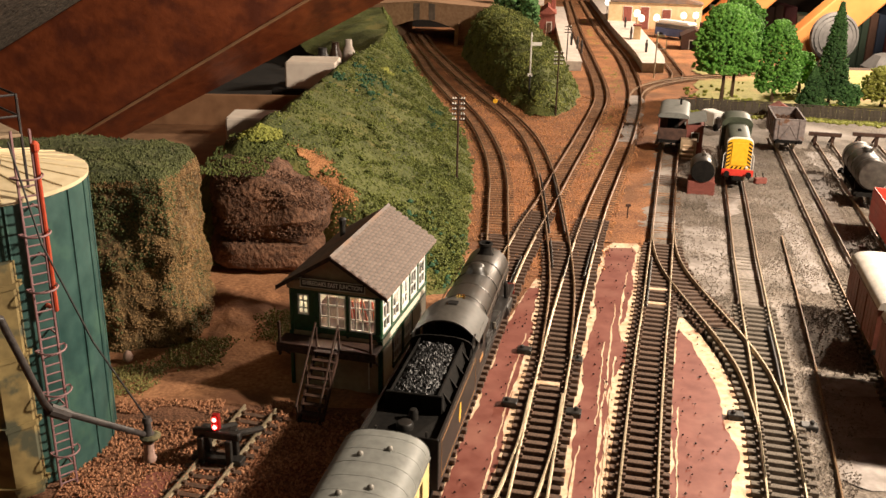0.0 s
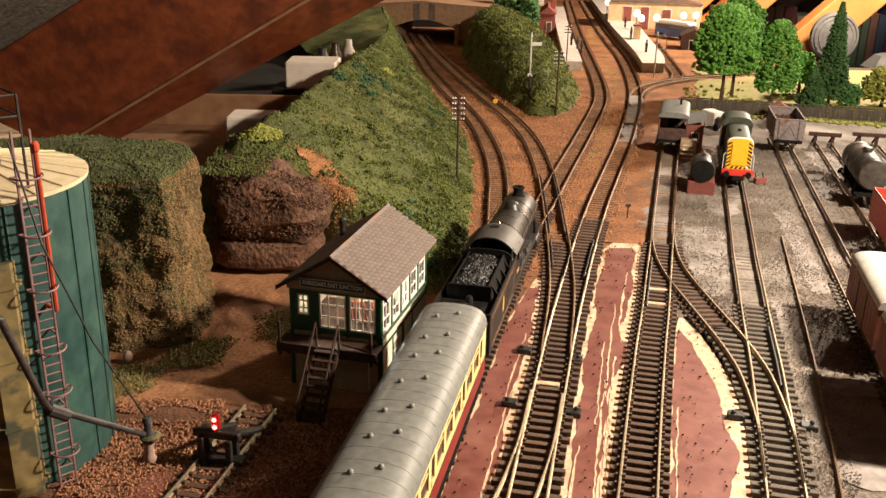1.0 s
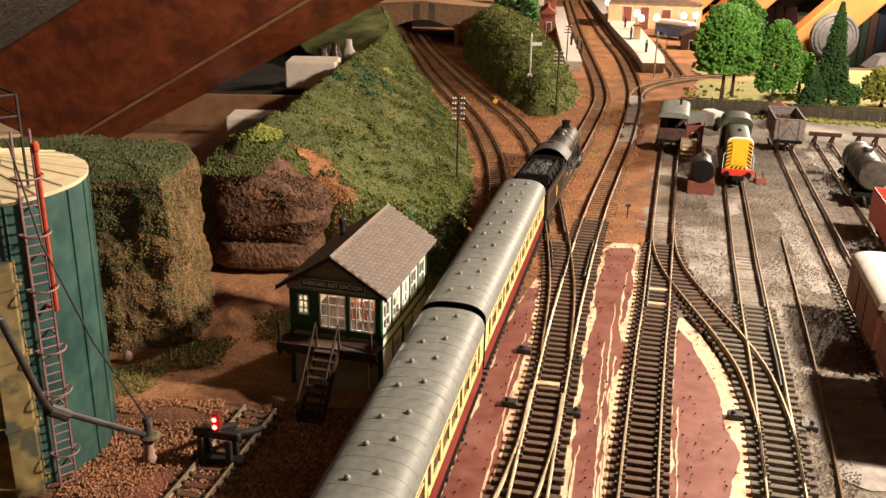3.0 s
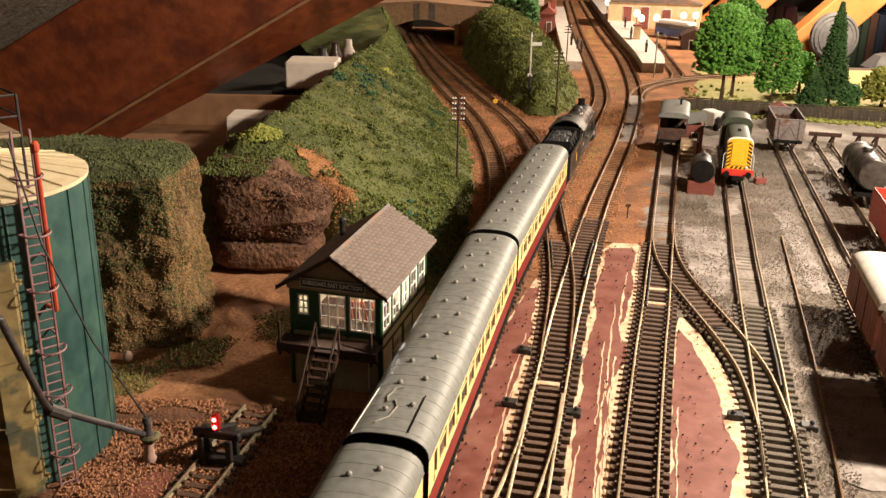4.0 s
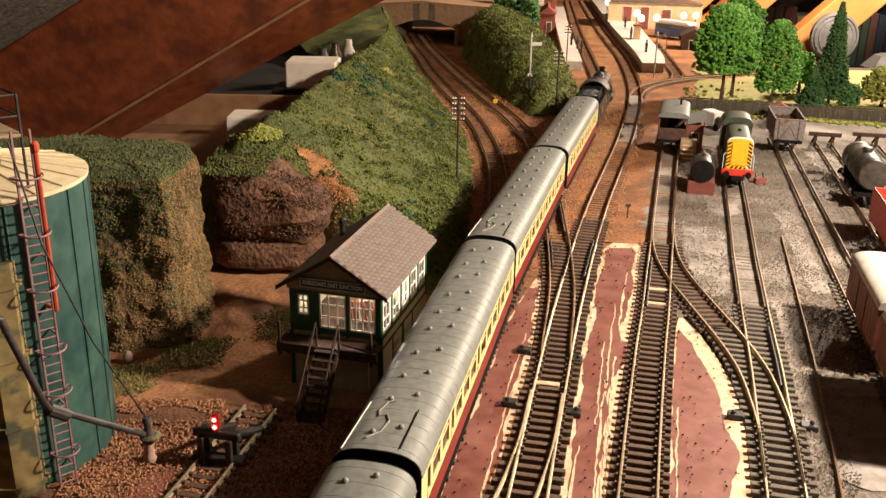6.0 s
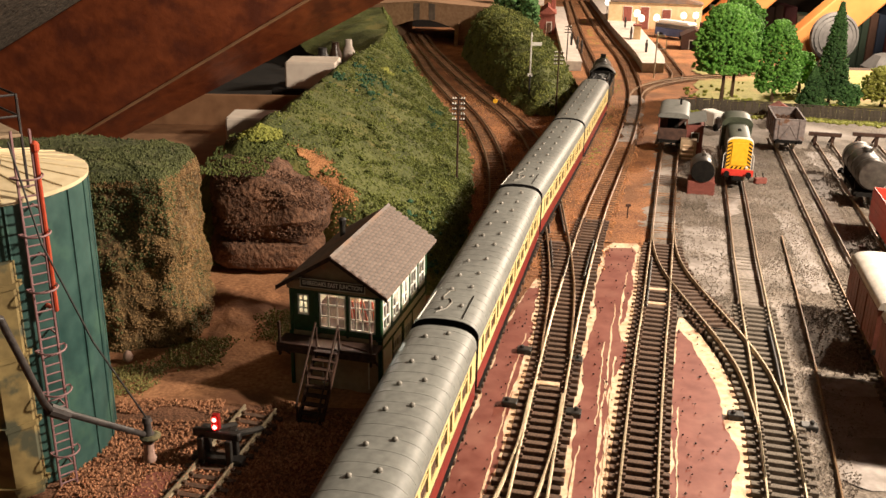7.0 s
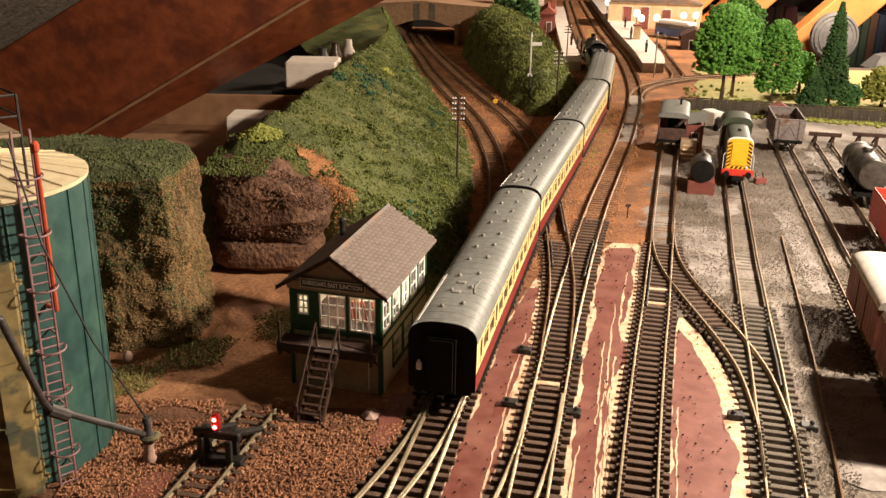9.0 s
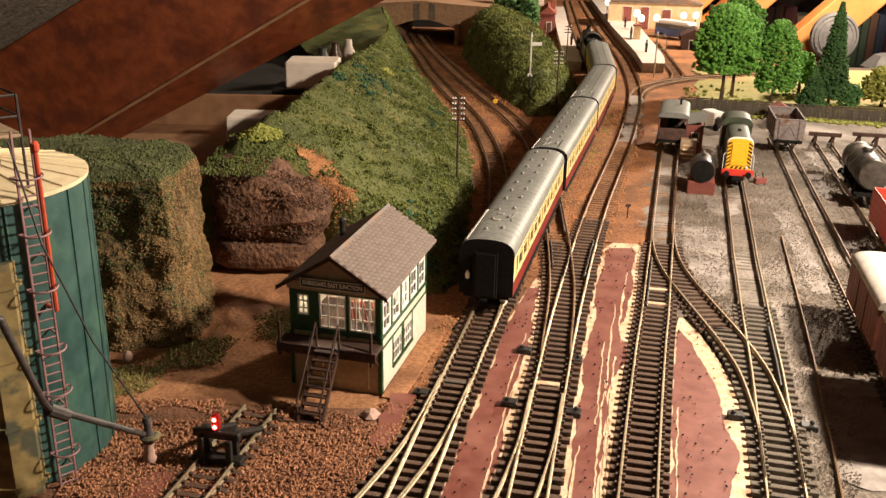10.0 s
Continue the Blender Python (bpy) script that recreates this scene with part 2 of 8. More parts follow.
    def stone(self, at, r):
        """An angular chip of eight faces."""
        u = lambda: random.uniform(0.55, 1.25) * r
        x, y, z = at
        tw = random.uniform(0, 1.5)
        vs = [(x, y, z + u()), (x, y, z - u())] + [(x + u() * math.cos(a + tw), y + u() * math.sin(a + tw), z + random.uniform(-0.4, 0.4) * r) for a in (0, 1.57, 3.14, 4.71)]
        return self.add(vs, [(0, 2, 3), (0, 3, 4), (0, 4, 5), (0, 5, 2), (1, 3, 2), (1, 4, 3), (1, 5, 4), (1, 2, 5)])

    def lattice(self, us, vs, solid, place):
        """One connected plate over the cells (i, j) of us x vs that are solid; place(u, v, side) puts its corners, side -1 or 1."""
        seen = {}

        def corner(i, j, side):
            if (i, j, side) not in seen:
                seen[i, j, side] = len(self.v)
                self.v.append(tuple(place(us[i], vs[j], side)))
            return seen[i, j, side]

        full = {(i, j) for i in range(len(us) - 1) for j in range(len(vs) - 1) if solid(i, j)}
        for i, j in sorted(full):
            ring = ((i, j), (i + 1, j), (i + 1, j + 1), (i, j + 1))
            for side in (-1, 1):
                self.f.append(tuple(corner(a, c, side) for a, c in ring))
            for k, nb in enumerate(((i, j - 1), (i + 1, j), (i, j + 1), (i - 1, j))):
                if nb not in full:
                    (a, c), (d, e) = ring[k], ring[(k + 1) % 4]
                    self.f.append((corner(a, c, -1), corner(d, e, -1), corner(d, e, 1), corner(a, c, 1)))
        return self

    def mesh(self, name, material, smooth=False):
        me = bpy.data.meshes.new(name)
        me.from_pydata(self.v, [], self.f)
        me.materials.append(material)
        if smooth:
            me.polygons.foreach_set("use_smooth", [True] * len(me.polygons))
        me.update()
        bm = bmesh.new()
        bm.from_mesh(me)
        if len(bm.faces) < 20000:
            bmesh.ops.recalc_face_normals(bm, faces=bm.faces)
            bm.to_mesh(me)
        bm.free()
        if smooth:
            me.set_sharp_from_angle(angle=radians(40))
        return me


def part(name, b, material, parent=None, label="", smooth=False):
    """One mesh object, under a thing or part where one is given."""
    ob = new(name, b.mesh(name, material, smooth))
    if parent is not None:
        ob.parent = parent
    if label:
        tagged(ob, label)
    return ob


def thing(name, label, category, group="", kind="", at=None):
    ob = new(name)
    ob.empty_display_size = 0.01
    if at is not None:
        ob.matrix_basis = at
    return tagged(ob, label, category, group, kind)


def lerp_path(pts, step=0.004):
    """A smooth plan curve through the points, with its headings and lengths along it."""
    p = np.array(pts, float)
    p = np.vstack([2 * p[0] - p[1], p, 2 * p[-1] - p[-2]])
    out = []
    for i in range(1, len(p) - 2):
        n = max(2, int(np.linalg.norm(p[i + 1] - p[i]) / step))
        for k in range(n):
            t = k / n
            a, b, c, d = p[i - 1], p[i], p[i + 1], p[i + 2]
            out.append(0.5 * (2 * b + (c - a) * t + (2 * a - 5 * b + 4 * c - d) * t * t + (3 * b - a - 3 * c + d) * t ** 3))
    out.append(p[-2])
    out = np.array(out)
    for _ in range(6):
        out[1:-1] = 0.25 * out[:-2] + 0.5 * out[1:-1] + 0.25 * out[2:]
    s = np.concatenate([[0], np.cumsum(np.linalg.norm(np.diff(out, axis=0), axis=1))])
    return out, s


class Route:
    def __init__(self, pts):
        self.p, self.s = lerp_path(pts)
        self.length = self.s[-1]

    def at(self, s):
        return np.array([np.interp(s, self.s, self.p[:, 0]), np.interp(s, self.s, self.p[:, 1])])

    def dirn(self, s):
        d = self.at(min(s + 0.006, self.length)) - self.at(max(s - 0.006, 0))
        return d / np.linalg.norm(d)

    def x_at(self, y):
        return float(np.interp(y, self.p[:, 1], self.p[:, 0]))

    def s_at(self, y):
        return float(np.interp(y, self.p[:, 1], self.s))
# ---- the plan: tracks as plan curves; the rails' tops lie at height 0 ----
R_MAIN = Route([(-0.222, -0.64), (-0.133, -0.215), (-0.048, 0.19), (-0.0303, 0.275), (-0.0121, 0.3606), (0.0047, 0.4402), (0.0197, 0.5111), (0.0408, 0.604), (0.0535, 0.660), (0.0715, 0.7313), (0.0948, 0.8145), (0.1212, 0.9163), (0.1550, 1.0441), (0.1968, 1.2091), (0.2198, 1.3107), (0.2362, 1.4285), (0.2489, 1.5673), (0.262, 1.7337), (0.278, 1.9374), (0.2993, 2.1926), (0.3299, 2.5219), (0.3708, 2.9624)])
R_MAIN_SPUR = Route([(0.0197, 0.5111), (0.0113, 0.4734), (0.0033, 0.4402), (-0.0068, 0.40), (-0.0215, 0.3603), (-0.045, 0.31), (-0.085, 0.24)])
R_BRANCH_L = Route([(0.0197, 0.5111), (0.0295, 0.56), (0.0365, 0.61), (0.0402, 0.65), (0.0428, 0.6875), (0.0453, 0.7298), (0.0497, 0.8116), (0.0530, 0.8773), (0.0525, 0.9878), (0.0401, 1.1391), (0.0156, 1.2952), (-0.0243, 1.5303), (-0.0451, 1.6952), (-0.0674, 1.8549), (-0.098, 2.1)])
R_SECOND = Route([(0.0077, 0.19), (0.0250, 0.275), (0.0418, 0.3623), (0.0578, 0.4422), (0.0645, 0.4755), (0.0721, 0.5133), (0.0812, 0.5565), (0.0924, 0.6065), (0.1058, 0.665), (0.1225, 0.7342), (0.1434, 0.8174), (0.1715, 0.9198), (0.2065, 1.0481), (0.2475, 1.2139), (0.2697, 1.3155), (0.2905, 1.4342), (0.309, 1.5741), (0.3261, 1.7417), (0.3386, 1.9458), (0.3556, 2.2014), (0.3822, 2.5312), (0.4176, 2.9721)])
R_SECOND_SPUR = Route([(0.0640, 0.4755), (0.0567, 0.4422), (0.0483, 0.40), (0.0379, 0.3622), (0.020, 0.31), (-0.005, 0.25)])
R_BRANCH_R = Route([(0.0650, 0.4755), (0.0705, 0.5132), (0.0775, 0.5564), (0.0843, 0.6061), (0.0895, 0.6642), (0.0940, 0.7326), (0.0985, 0.8146), (0.1022, 0.9151), (0.1000, 1.05), (0.0857, 1.1704), (0.0602, 1.2995), (0.0264, 1.474), (-0.0114, 1.6994), (-0.0310, 1.83), (-0.065, 2.1)])
R_THIRD = Route([(0.0510, 0.19), (0.0916, 0.3634), (0.111, 0.4441), (0.1288, 0.5157), (0.1402, 0.5592), (0.1658, 0.6635), (0.1770, 0.7084), (0.2296, 0.9239), (0.2540, 1.02), (0.275, 1.10)])
R_YARD_A = Route([(0.126, 0.235), (0.1594, 0.366), (0.1721, 0.4168), (0.188, 0.4803), (0.1968, 0.5185), (0.2069, 0.5622), (0.2192, 0.6127), (0.2332, 0.6716), (0.2509, 0.7415), (0.2787, 0.8542), (0.305, 0.96), (0.328, 1.055)])
R_CROSSOVER = Route([(0.1836, 0.735), (0.1740, 0.685), (0.1705, 0.645), (0.1715, 0.6104), (0.1755, 0.5608), (0.1790, 0.5178), (0.1797, 0.48), (0.1762, 0.4465), (0.1703, 0.41), (0.1594, 0.366)])
R_YARD_B = Route([(0.2100, 0.25), (0.2550, 0.45), (0.3108, 0.6993), (0.372, 0.9713), (0.4000, 1.10)])
R_YARD_C = Route([(0.285, 0.38), (0.360, 0.70), (0.4353, 1.0326), (0.4425, 1.065)])
R_GOODS = Route([(0.2600, 1.27), (0.2800, 1.36), (0.305, 1.422), (0.345, 1.475), (0.400, 1.52), (0.47, 1.555), (0.58, 1.60)])
R_COAL = Route([(0.372, 1.505), (0.3865, 1.56), (0.396, 1.64), (0.412, 1.78), (0.435, 2.0)])
R_STUB = Route([(-0.140, 0.22), (-0.110, 0.3495), (-0.1045, 0.3753), (-0.0935, 0.425)])

GAUGE, SLEEPER_GAP = 0.0171, 0.0072

# ---- setting ----
tagged(part("floor", Build().box(-2.2, 3.0, -1.6, 4.6, -1.02, -1.0), M_DARKROOM), "dark boarded loft floor below the layout", kind="structure")
tagged(part("wall_north", Build().box(-2.2, 3.0, 4.5, 4.6, -1.0, 1.6), M_DARKROOM), "dark boarded end wall of the loft", kind="structure")
tagged(part("wall_south", Build().box(-2.2, 3.0, -1.6, -1.5, -1.0, 1.6), M_DARKROOM), "dark boarded end wall of the loft", kind="structure")
tagged(part("wall_west", Build().box(-2.2, -2.1, -1.6, 4.6, -1.0, 1.6), M_DARKROOM), "dark low side wall of the loft", kind="structure")
tagged(part("wall_east", Build().box(2.9, 3.0, -1.6, 4.6, -1.0, 1.6), M_DARKROOM), "dark side wall of the loft", kind="structure")
tagged(part("ceiling", Build().box(-2.2, 3.0, -1.6, 4.6, 1.6, 1.65), M_DARKROOM), "dark boarded loft ceiling", kind="structure")

table = Build().prism([(-0.62, -0.75), (1.05, -0.75), (1.05, 1.66), (0.62, 1.70), (0.62, 3.15), (-0.62, 3.15)], -0.0255, -0.0055, "z")
tagged(part("ground", table, M_BOARD), "dark brown baseboard carrying the model railway", kind="structure")


def sheet(name, left, right, y0, y1, z, material, label, step=0.006, wob=0.003, freq=40.0, seed=0.0, across=6, kind="structure", rough=0.0):
    """A thin sheet between two plan lines x = left(y), right(y), with an uneven edge."""
    b = Build()
    n = int((y1 - y0) / step)
    for i in range(n + 1):
        y = y0 + (y1 - y0) * i / n
        a = left(y) + wob * noise.noise((y * freq, seed, 1.3)) + 0.5 * wob * noise.noise((y * freq * 4, seed, 7.3))
        c = right(y) + wob * noise.noise((y * freq, seed, 5.1)) + 0.5 * wob * noise.noise((y * freq * 4, seed, 9.9))
        c = max(c, a + 0.0006)
        for k in range(across + 1):
            x = a + (c - a) * k / across
            b.v.append((x, y, z + rough * noise.noise((x * 90, y * 90, seed))))
    w = across + 1
    b.f = [(i * w + k, i * w + k + 1, i * w + w + k + 1, i * w + w + k) for i in range(n) for k in range(across)]
    return tagged(part(name, b, material, smooth=True), label, kind=kind)


# ballast, yard and meadow
sheet("ground_ballast", lambda y: -0.14 if y < 0.7 else -0.16, lambda y: max(R_SECOND.x_at(y) + 0.035, (R_THIRD.x_at(y) - 0.014) if y < 1.1 else 0), 0.706, 3.1, -0.0046, M_ORANGE, "orange-brown rusty ballast spread round the far tracks", step=0.008, wob=0.006, freq=25, across=50, rough=0.0007)
sheet("ground_ballast_left", lambda y: -0.02, lambda y: R_SECOND.x_at(y) - 0.021 + 0.03 * min(1, (y - 0.63) / 0.05), 0.63, 0.74, -0.0049, M_ORANGE, "orange-brown rusty ballast spread round the junction", step=0.004, wob=0.005, freq=60, across=16)
sheet("ground_yard", lambda y: R_THIRD.x_at(y) + 0.012 - 0.034 * min(1, max(0, (y - 0.68) / 0.05)), lambda y: 1.04, 0.56, 1.13, -0.0047, M_YARD, "grey cinder yard with pale dusty patches", step=0.005, wob=0.004, across=60, rough=0.0006)
sheet("ground_yard_near", lambda y: R_YARD_A.x_at(y) - 0.004, lambda y: 1.04, 0.12, 0.565, -0.0050, M_YARD, "grey cinder yard with pale dusty patches", step=0.005, wob=0.003, across=60, rough=0.0006)
sheet("ground_yard_far", lambda y: 0.262 + (y - 1.1) * 0.35, lambda y: 1.04, 1.12, 1.27, -0.0046, M_YARD, "grey yard ground before the fence", step=0.006, wob=0.006, across=40)
sheet("meadow", lambda y: (0.345 + (1.262 - y) * 3.3) if y < 1.262 else 0.345 + 0.25 * (y - 1.262), lambda y: 1.04, 1.19, 1.645, -0.0040, M_MEADOW, "yellow-green meadow with bare orange earth", step=0.008, wob=0.012, freq=22, across=40, rough=0.002)
sheet("earth_station", lambda y: R_SECOND.x_at(y) + 0.03, lambda y: 0.61 if y > 1.66 else 1.03, 1.28, 3.1, -0.0052, M_ORANGE, "bare orange earth behind the platforms", step=0.01, across=40)

# painted board strips between the near tracks: cream undercoat, then red-brown paint
for nm, la, ra, y0, y1, ins, sd in (
        ("one", lambda y: R_MAIN.x_at(y) + 0.0135, lambda y: R_SECOND.x_at(y) - 0.0140, 0.19, 0.625, (0.0005, 0.0055), 2.0),
        ("two", lambda y: R_SECOND.x_at(y) + 0.0135, lambda y: R_THIRD.x_at(y) - 0.0135, 0.19, 0.712, (0.0030, 0.0055), 5.0),
        ("three", lambda y: R_THIRD.x_at(y) + 0.0135, lambda y: R_YARD_A.x_at(y) - 0.0145, 0.19, 0.56, (0.0008, 0.0095), 9.0)):
    if nm == "three":
        xs = lambda y: float(np.interp(y, R_CROSSOVER.p[::-1, 1], R_CROSSOVER.p[::-1, 0])) if y > 0.366 else R_YARD_A.x_at(y)
        ra = lambda y: min(R_YARD_A.x_at(y), xs(y)) - 0.0145
    end = 0.10 if nm == "one" else 0.030
    tip = lambda y: math.sqrt(max(0.02, min(1, (y1 + 0.002 - y) / end)))
    sheet("cream_strip_" + nm, lambda y: la(y) + (ra(y) - la(y)) * 0.45 * (1 - tip(y)), lambda y: ra(y) - (ra(y) - la(y)) * 0.40 * (1 - tip(y)), y0, y1, -0.0050, M_CREAM, "cream undercoat showing at the edges of the painted board", step=0.0015, wob=0.0008, freq=55, seed=sd)
    sheet("painted_strip_" + nm, lambda y: la(y) + (ra(y) - la(y)) * 0.45 * (1 - tip(y)) + ins[0] + 0.0050 * abs(noise.noise((y * 17, sd, 0))) + 0.0007 * noise.noise((y * 90, sd, 4)), lambda y: max(la(y) + 0.003, ra(y) - (ra(y) - la(y)) * 0.40 * (1 - tip(y)) - ins[1]) - 0.0080 * noise.noise((y * 19, sd, 3)) + 0.0008 * noise.noise((y * 80, sd, 8)), y0, y1 - 0.018, -0.00482, M_RED, "red-brown painted bare board between the tracks", step=0.0012, wob=0.0018, freq=42, seed=sd + 1)

strokes = ((R_SECOND, 0.0295, 0.30, 0.47, 0.0006), (R_SECOND, 0.0325, 0.28, 0.43, 0.0007), (R_SECOND, 0.0270, 0.42, 0.52, 0.0004), (R_SECOND, 0.0345, 0.36, 0.50, 0.0005), (R_SECOND, 0.0310, 0.45, 0.58, 0.0003), (R_SECOND, 0.0190, 0.30, 0.40, 0.0004), (R_SECOND, 0.0360, 0.52, 0.64, 0.0004), (R_SECOND, -0.0215, 0.34, 0.46, 0.0005), (R_SECOND, -0.0235, 0.44, 0.53, 0.0003), (R_THIRD, 0.0175, 0.30, 0.44, 0.0003))
for k, (line, off, y0, y1, half_w) in enumerate(strokes):
    fade = lambda y: half_w * min(1, (y - y0) / 0.03, (y1 - y) / 0.03)
    sheet("cream_streak_%d" % (k + 1), lambda y: line.x_at(y) + off - fade(y), lambda y: line.x_at(y) + off + fade(y), y0, y1, -0.00465, M_CREAM, "thin cream streak on the painted board", step=0.002, wob=0.0016, freq=45, seed=k * 5.0, across=1)

# ballast feathering out round the ends of the painted strips, and pale dust over the far junction
sheet("ballast_end_1", lambda y: R_MAIN.x_at(y) + 0.009, lambda y: R_SECOND.x_at(y) - 0.010, 0.50, 0.645, -0.0053, M_ORANGE, "rusty ballast running out beside the painted board", step=0.004, wob=0.002)
sheet("ballast_end_2", lambda y: R_SECOND.x_at(y) + 0.009, lambda y: R_THIRD.x_at(y) - 0.010, 0.66, 0.722, -0.0053, M_ORANGE, "rusty ballast running out beside the painted board", step=0.004, wob=0.002)
sheet("dust_wash", lambda y: R_SECOND.x_at(y) - 0.008, lambda y: R_SECOND.x_at(y) + 0.011, 1.06, 1.36, -0.0035, M_PATCH, "pale dust lying between the rails", step=0.003, wob=0.007, freq=30, seed=4.0, across=6)

# pale concrete pads in the yard
pads = (
    (((0.365, 0.183), (0.412, 0.196)), ((0.365, 0.240), (0.412, 0.252))),
    (((0.455, 0.205), (0.475, 0.209)), ((0.455, 0.268), (0.475, 0.273))),
    (((0.870, 0.400), (0.955, 0.418)), ((0.870, 0.424), (0.955, 0.444))),
    (((0.596, 0.180), (0.656, 0.184), (0.752, 0.204)), ((0.596, 0.2005), (0.656, 0.217), (0.752, 0.2445))),
    (((0.604, 0.2595), (0.686, 0.2755), (0.800, 0.2975)), ((0.604, 0.2755), (0.686, 0.292), (0.800, 0.316))),
    (((0.950, 0.392), (1.030, 0.407)), ((0.950, 0.425), (1.030, 0.437))),
    (((0.780, 0.232), (0.842, 0.246)), ((0.780, 0.262), (0.842, 0.276))),
    (((0.700, 0.318), (0.800, 0.337), (0.930, 0.370)), ((0.700, 0.334), (0.800, 0.356), (0.930, 0.392))))
for k, (lf, rt_) in enumerate(pads):
    along = lambda q, y: float(np.interp(y, [p[0] for p in q], [p[1] for p in q]))
    taper = lambda y: 0.30 * max(0.0, 1 - min(y - lf[0][0], lf[-1][0] - y) / 0.012)
    sheet("yard_pad_%d" % (k + 1), lambda y: along(lf, y) + taper(y) * (along(rt_, y) - along(lf, y)), lambda y: along(rt_, y) - taper(y) * (along(rt_, y) - along(lf, y)), lf[0][0], lf[-1][0], -0.0044 + 0.00002 * k, M_PATCH, "worn pale concrete patch in the yard", step=0.002, wob=0.0045, freq=70, seed=k * 3.7, across=5)


def spur_x(y):
    q = R_MAIN_SPUR.p[::-1]
    return min(R_MAIN.x_at(y), float(np.interp(y, q[:, 1], q[:, 0])))


# left foreground: earth and brown ballast
sheet("earth_bank_foot", lambda y: -0.62, lambda y: (R_MAIN.x_at(y) - 0.017 if y > 0.45 else R_MAIN.x_at(y) - 0.030), 0.385, 0.70, -0.0045, M_SAND, "sandy earth with thin moss below the cliff", step=0.005, wob=0.003, across=70, rough=0.0012)
sheet("gravel_bed", lambda y: -0.62, lambda y: spur_x(y) - 0.0165, 0.12, 0.432, -0.0040, M_SOILG, "coarse brown ballast spread by the buffer stop", step=0.004, wob=0.003, across=60, rough=0.001)


# ---- tracks ----
def sleeper_mesh(name, length, shift=0.0, material=M_SLEEPER):
    b = Build().box(-length / 2 + shift, length / 2 + shift, -0.0016, 0.0016, -0.0052, -0.0024, 0.0003)
    if length < 0.031:
        for sx in (-1, 1):
            for o in (-0.0015, 0.0015):
                b.box(sx * GAUGE / 2 + o - 0.0008, sx * GAUGE / 2 + o + 0.0008, -0.0009, 0.0009, -0.0026, -0.0010)
    return b.mesh(name, material)


def rail(route, side, s0, s1, parent, material, name="rail", z=0.0):
    """A flat-bottomed rail offset from a route's centre line."""
    prof = [(-0.0008, -0.0027), (0.0008, -0.0027), (0.0007, -0.0022), (0.00028, -0.0019), (0.00028, -0.0009), (0.00052, -0.0006), (0.00050, -0.0001), (0.00034, 0.0), (-0.00034, 0.0), (-0.00050, -0.0001), (-0.00052, -0.0006), (-0.00028, -0.0009), (-0.00028, -0.0019), (-0.0007, -0.0022)]
    n = max(2, int((s1 - s0) / 0.008))
    b = Build()
    for i in range(n + 1):
        s = s0 + (s1 - s0) * i / n
        c, d = route.at(s), route.dirn(s)
        nx, ny = d[1], -d[0]
        for a, h in prof:
            b.v.append((c[0] + nx * (side + a), c[1] + ny * (side + a), h + z))
    m = len(prof)
    b.f = [(i * m + k, i * m + (k + 1) % m, i * m + m + (k + 1) % m, i * m + m + k) for i in range(n) for k in range(m)] + [tuple(range(m)), tuple(range(n * m, n * m + m))]
    return part(name, b, material, parent)


def track(label, route, s0, s1, mat_rail, mat_sl, skip=(), reach=(), group="running tracks", far=None, gap=SLEEPER_GAP, deep=0.0):
    """Two rails on sleepers; skip: routes whose own timbers already carry this one; reach: routes that long timbers also carry.
    Past the plan distance far the sleepers lie half buried, in one mesh."""
    tr = thing("railway_track", label, "track", group)
    for sd in (-1, 1):
        rail(route, sd * GAUGE / 2, s0, s1, tr, mat_rail)
    shared, buried = {}, Build()
    s = s0 + gap / 2
    while s < s1:
        c, d = route.at(s), route.dirn(s)
        s += gap
        near = lambda r: r.s[np.argmin(np.hypot(r.p[:, 0] - c[0], r.p[:, 1] - c[1]))]
        if any(np.hypot(*(r.at(near(r)) - c)) < 0.0215 for r in skip):
            continue
        lo, hi = -0.0145, 0.0145
        for r in reach:
            o = r.at(near(r)) - c
            lat = o[0] * d[1] - o[1] * d[0]
            if np.hypot(*o) < 0.022:
                lo, hi = min(lo, lat - 0.0145), max(hi, lat + 0.0145)
        length, shift = round((hi - lo) / 0.002) * 0.002, round((hi + lo) / 2 / 0.001) * 0.001
        turn = math.atan2(-d[0], d[1])
        m = pose(c[0], c[1], 0, 0, 0, math.degrees(turn) + random.uniform(-1.2, 1.2))
        if far and c[1] > far:
            buried.box(-length / 2 + shift, length / 2 + shift, -0.0016, 0.0016, -0.0066, -0.0038 - deep, 0, m)
            continue
        key = (length, shift)
        if key not in shared:
            shared[key] = sleeper_mesh("sleeper", length, shift, mat_sl)
        ob = new("sleeper", shared[key])
        ob.parent, ob.matrix_basis = tr, m
    if buried.v:
        tagged(part("sleeper_rest", buried, M_SLEEPER_RUST if mat_sl is not M_SLEEPER_GREY else M_SLEEPER_GREY, tr), "sleepers half buried in ballast", kind="stuff")
    return tr


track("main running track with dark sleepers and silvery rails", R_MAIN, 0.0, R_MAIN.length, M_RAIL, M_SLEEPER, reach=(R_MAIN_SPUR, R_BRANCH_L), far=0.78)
track("diverging spur leaving the main track", R_MAIN_SPUR, 0.05, R_MAIN_SPUR.length, M_RAIL, M_SLEEPER, skip=(R_MAIN,))
track("branch track curving past the bank to the bridge", R_BRANCH_L, 0.02, R_BRANCH_L.length, M_RAIL_RUST, M_SLEEPER, skip=(R_MAIN,), far=0.72)
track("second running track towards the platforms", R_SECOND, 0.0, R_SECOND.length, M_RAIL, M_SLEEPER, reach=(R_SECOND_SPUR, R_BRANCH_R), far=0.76)
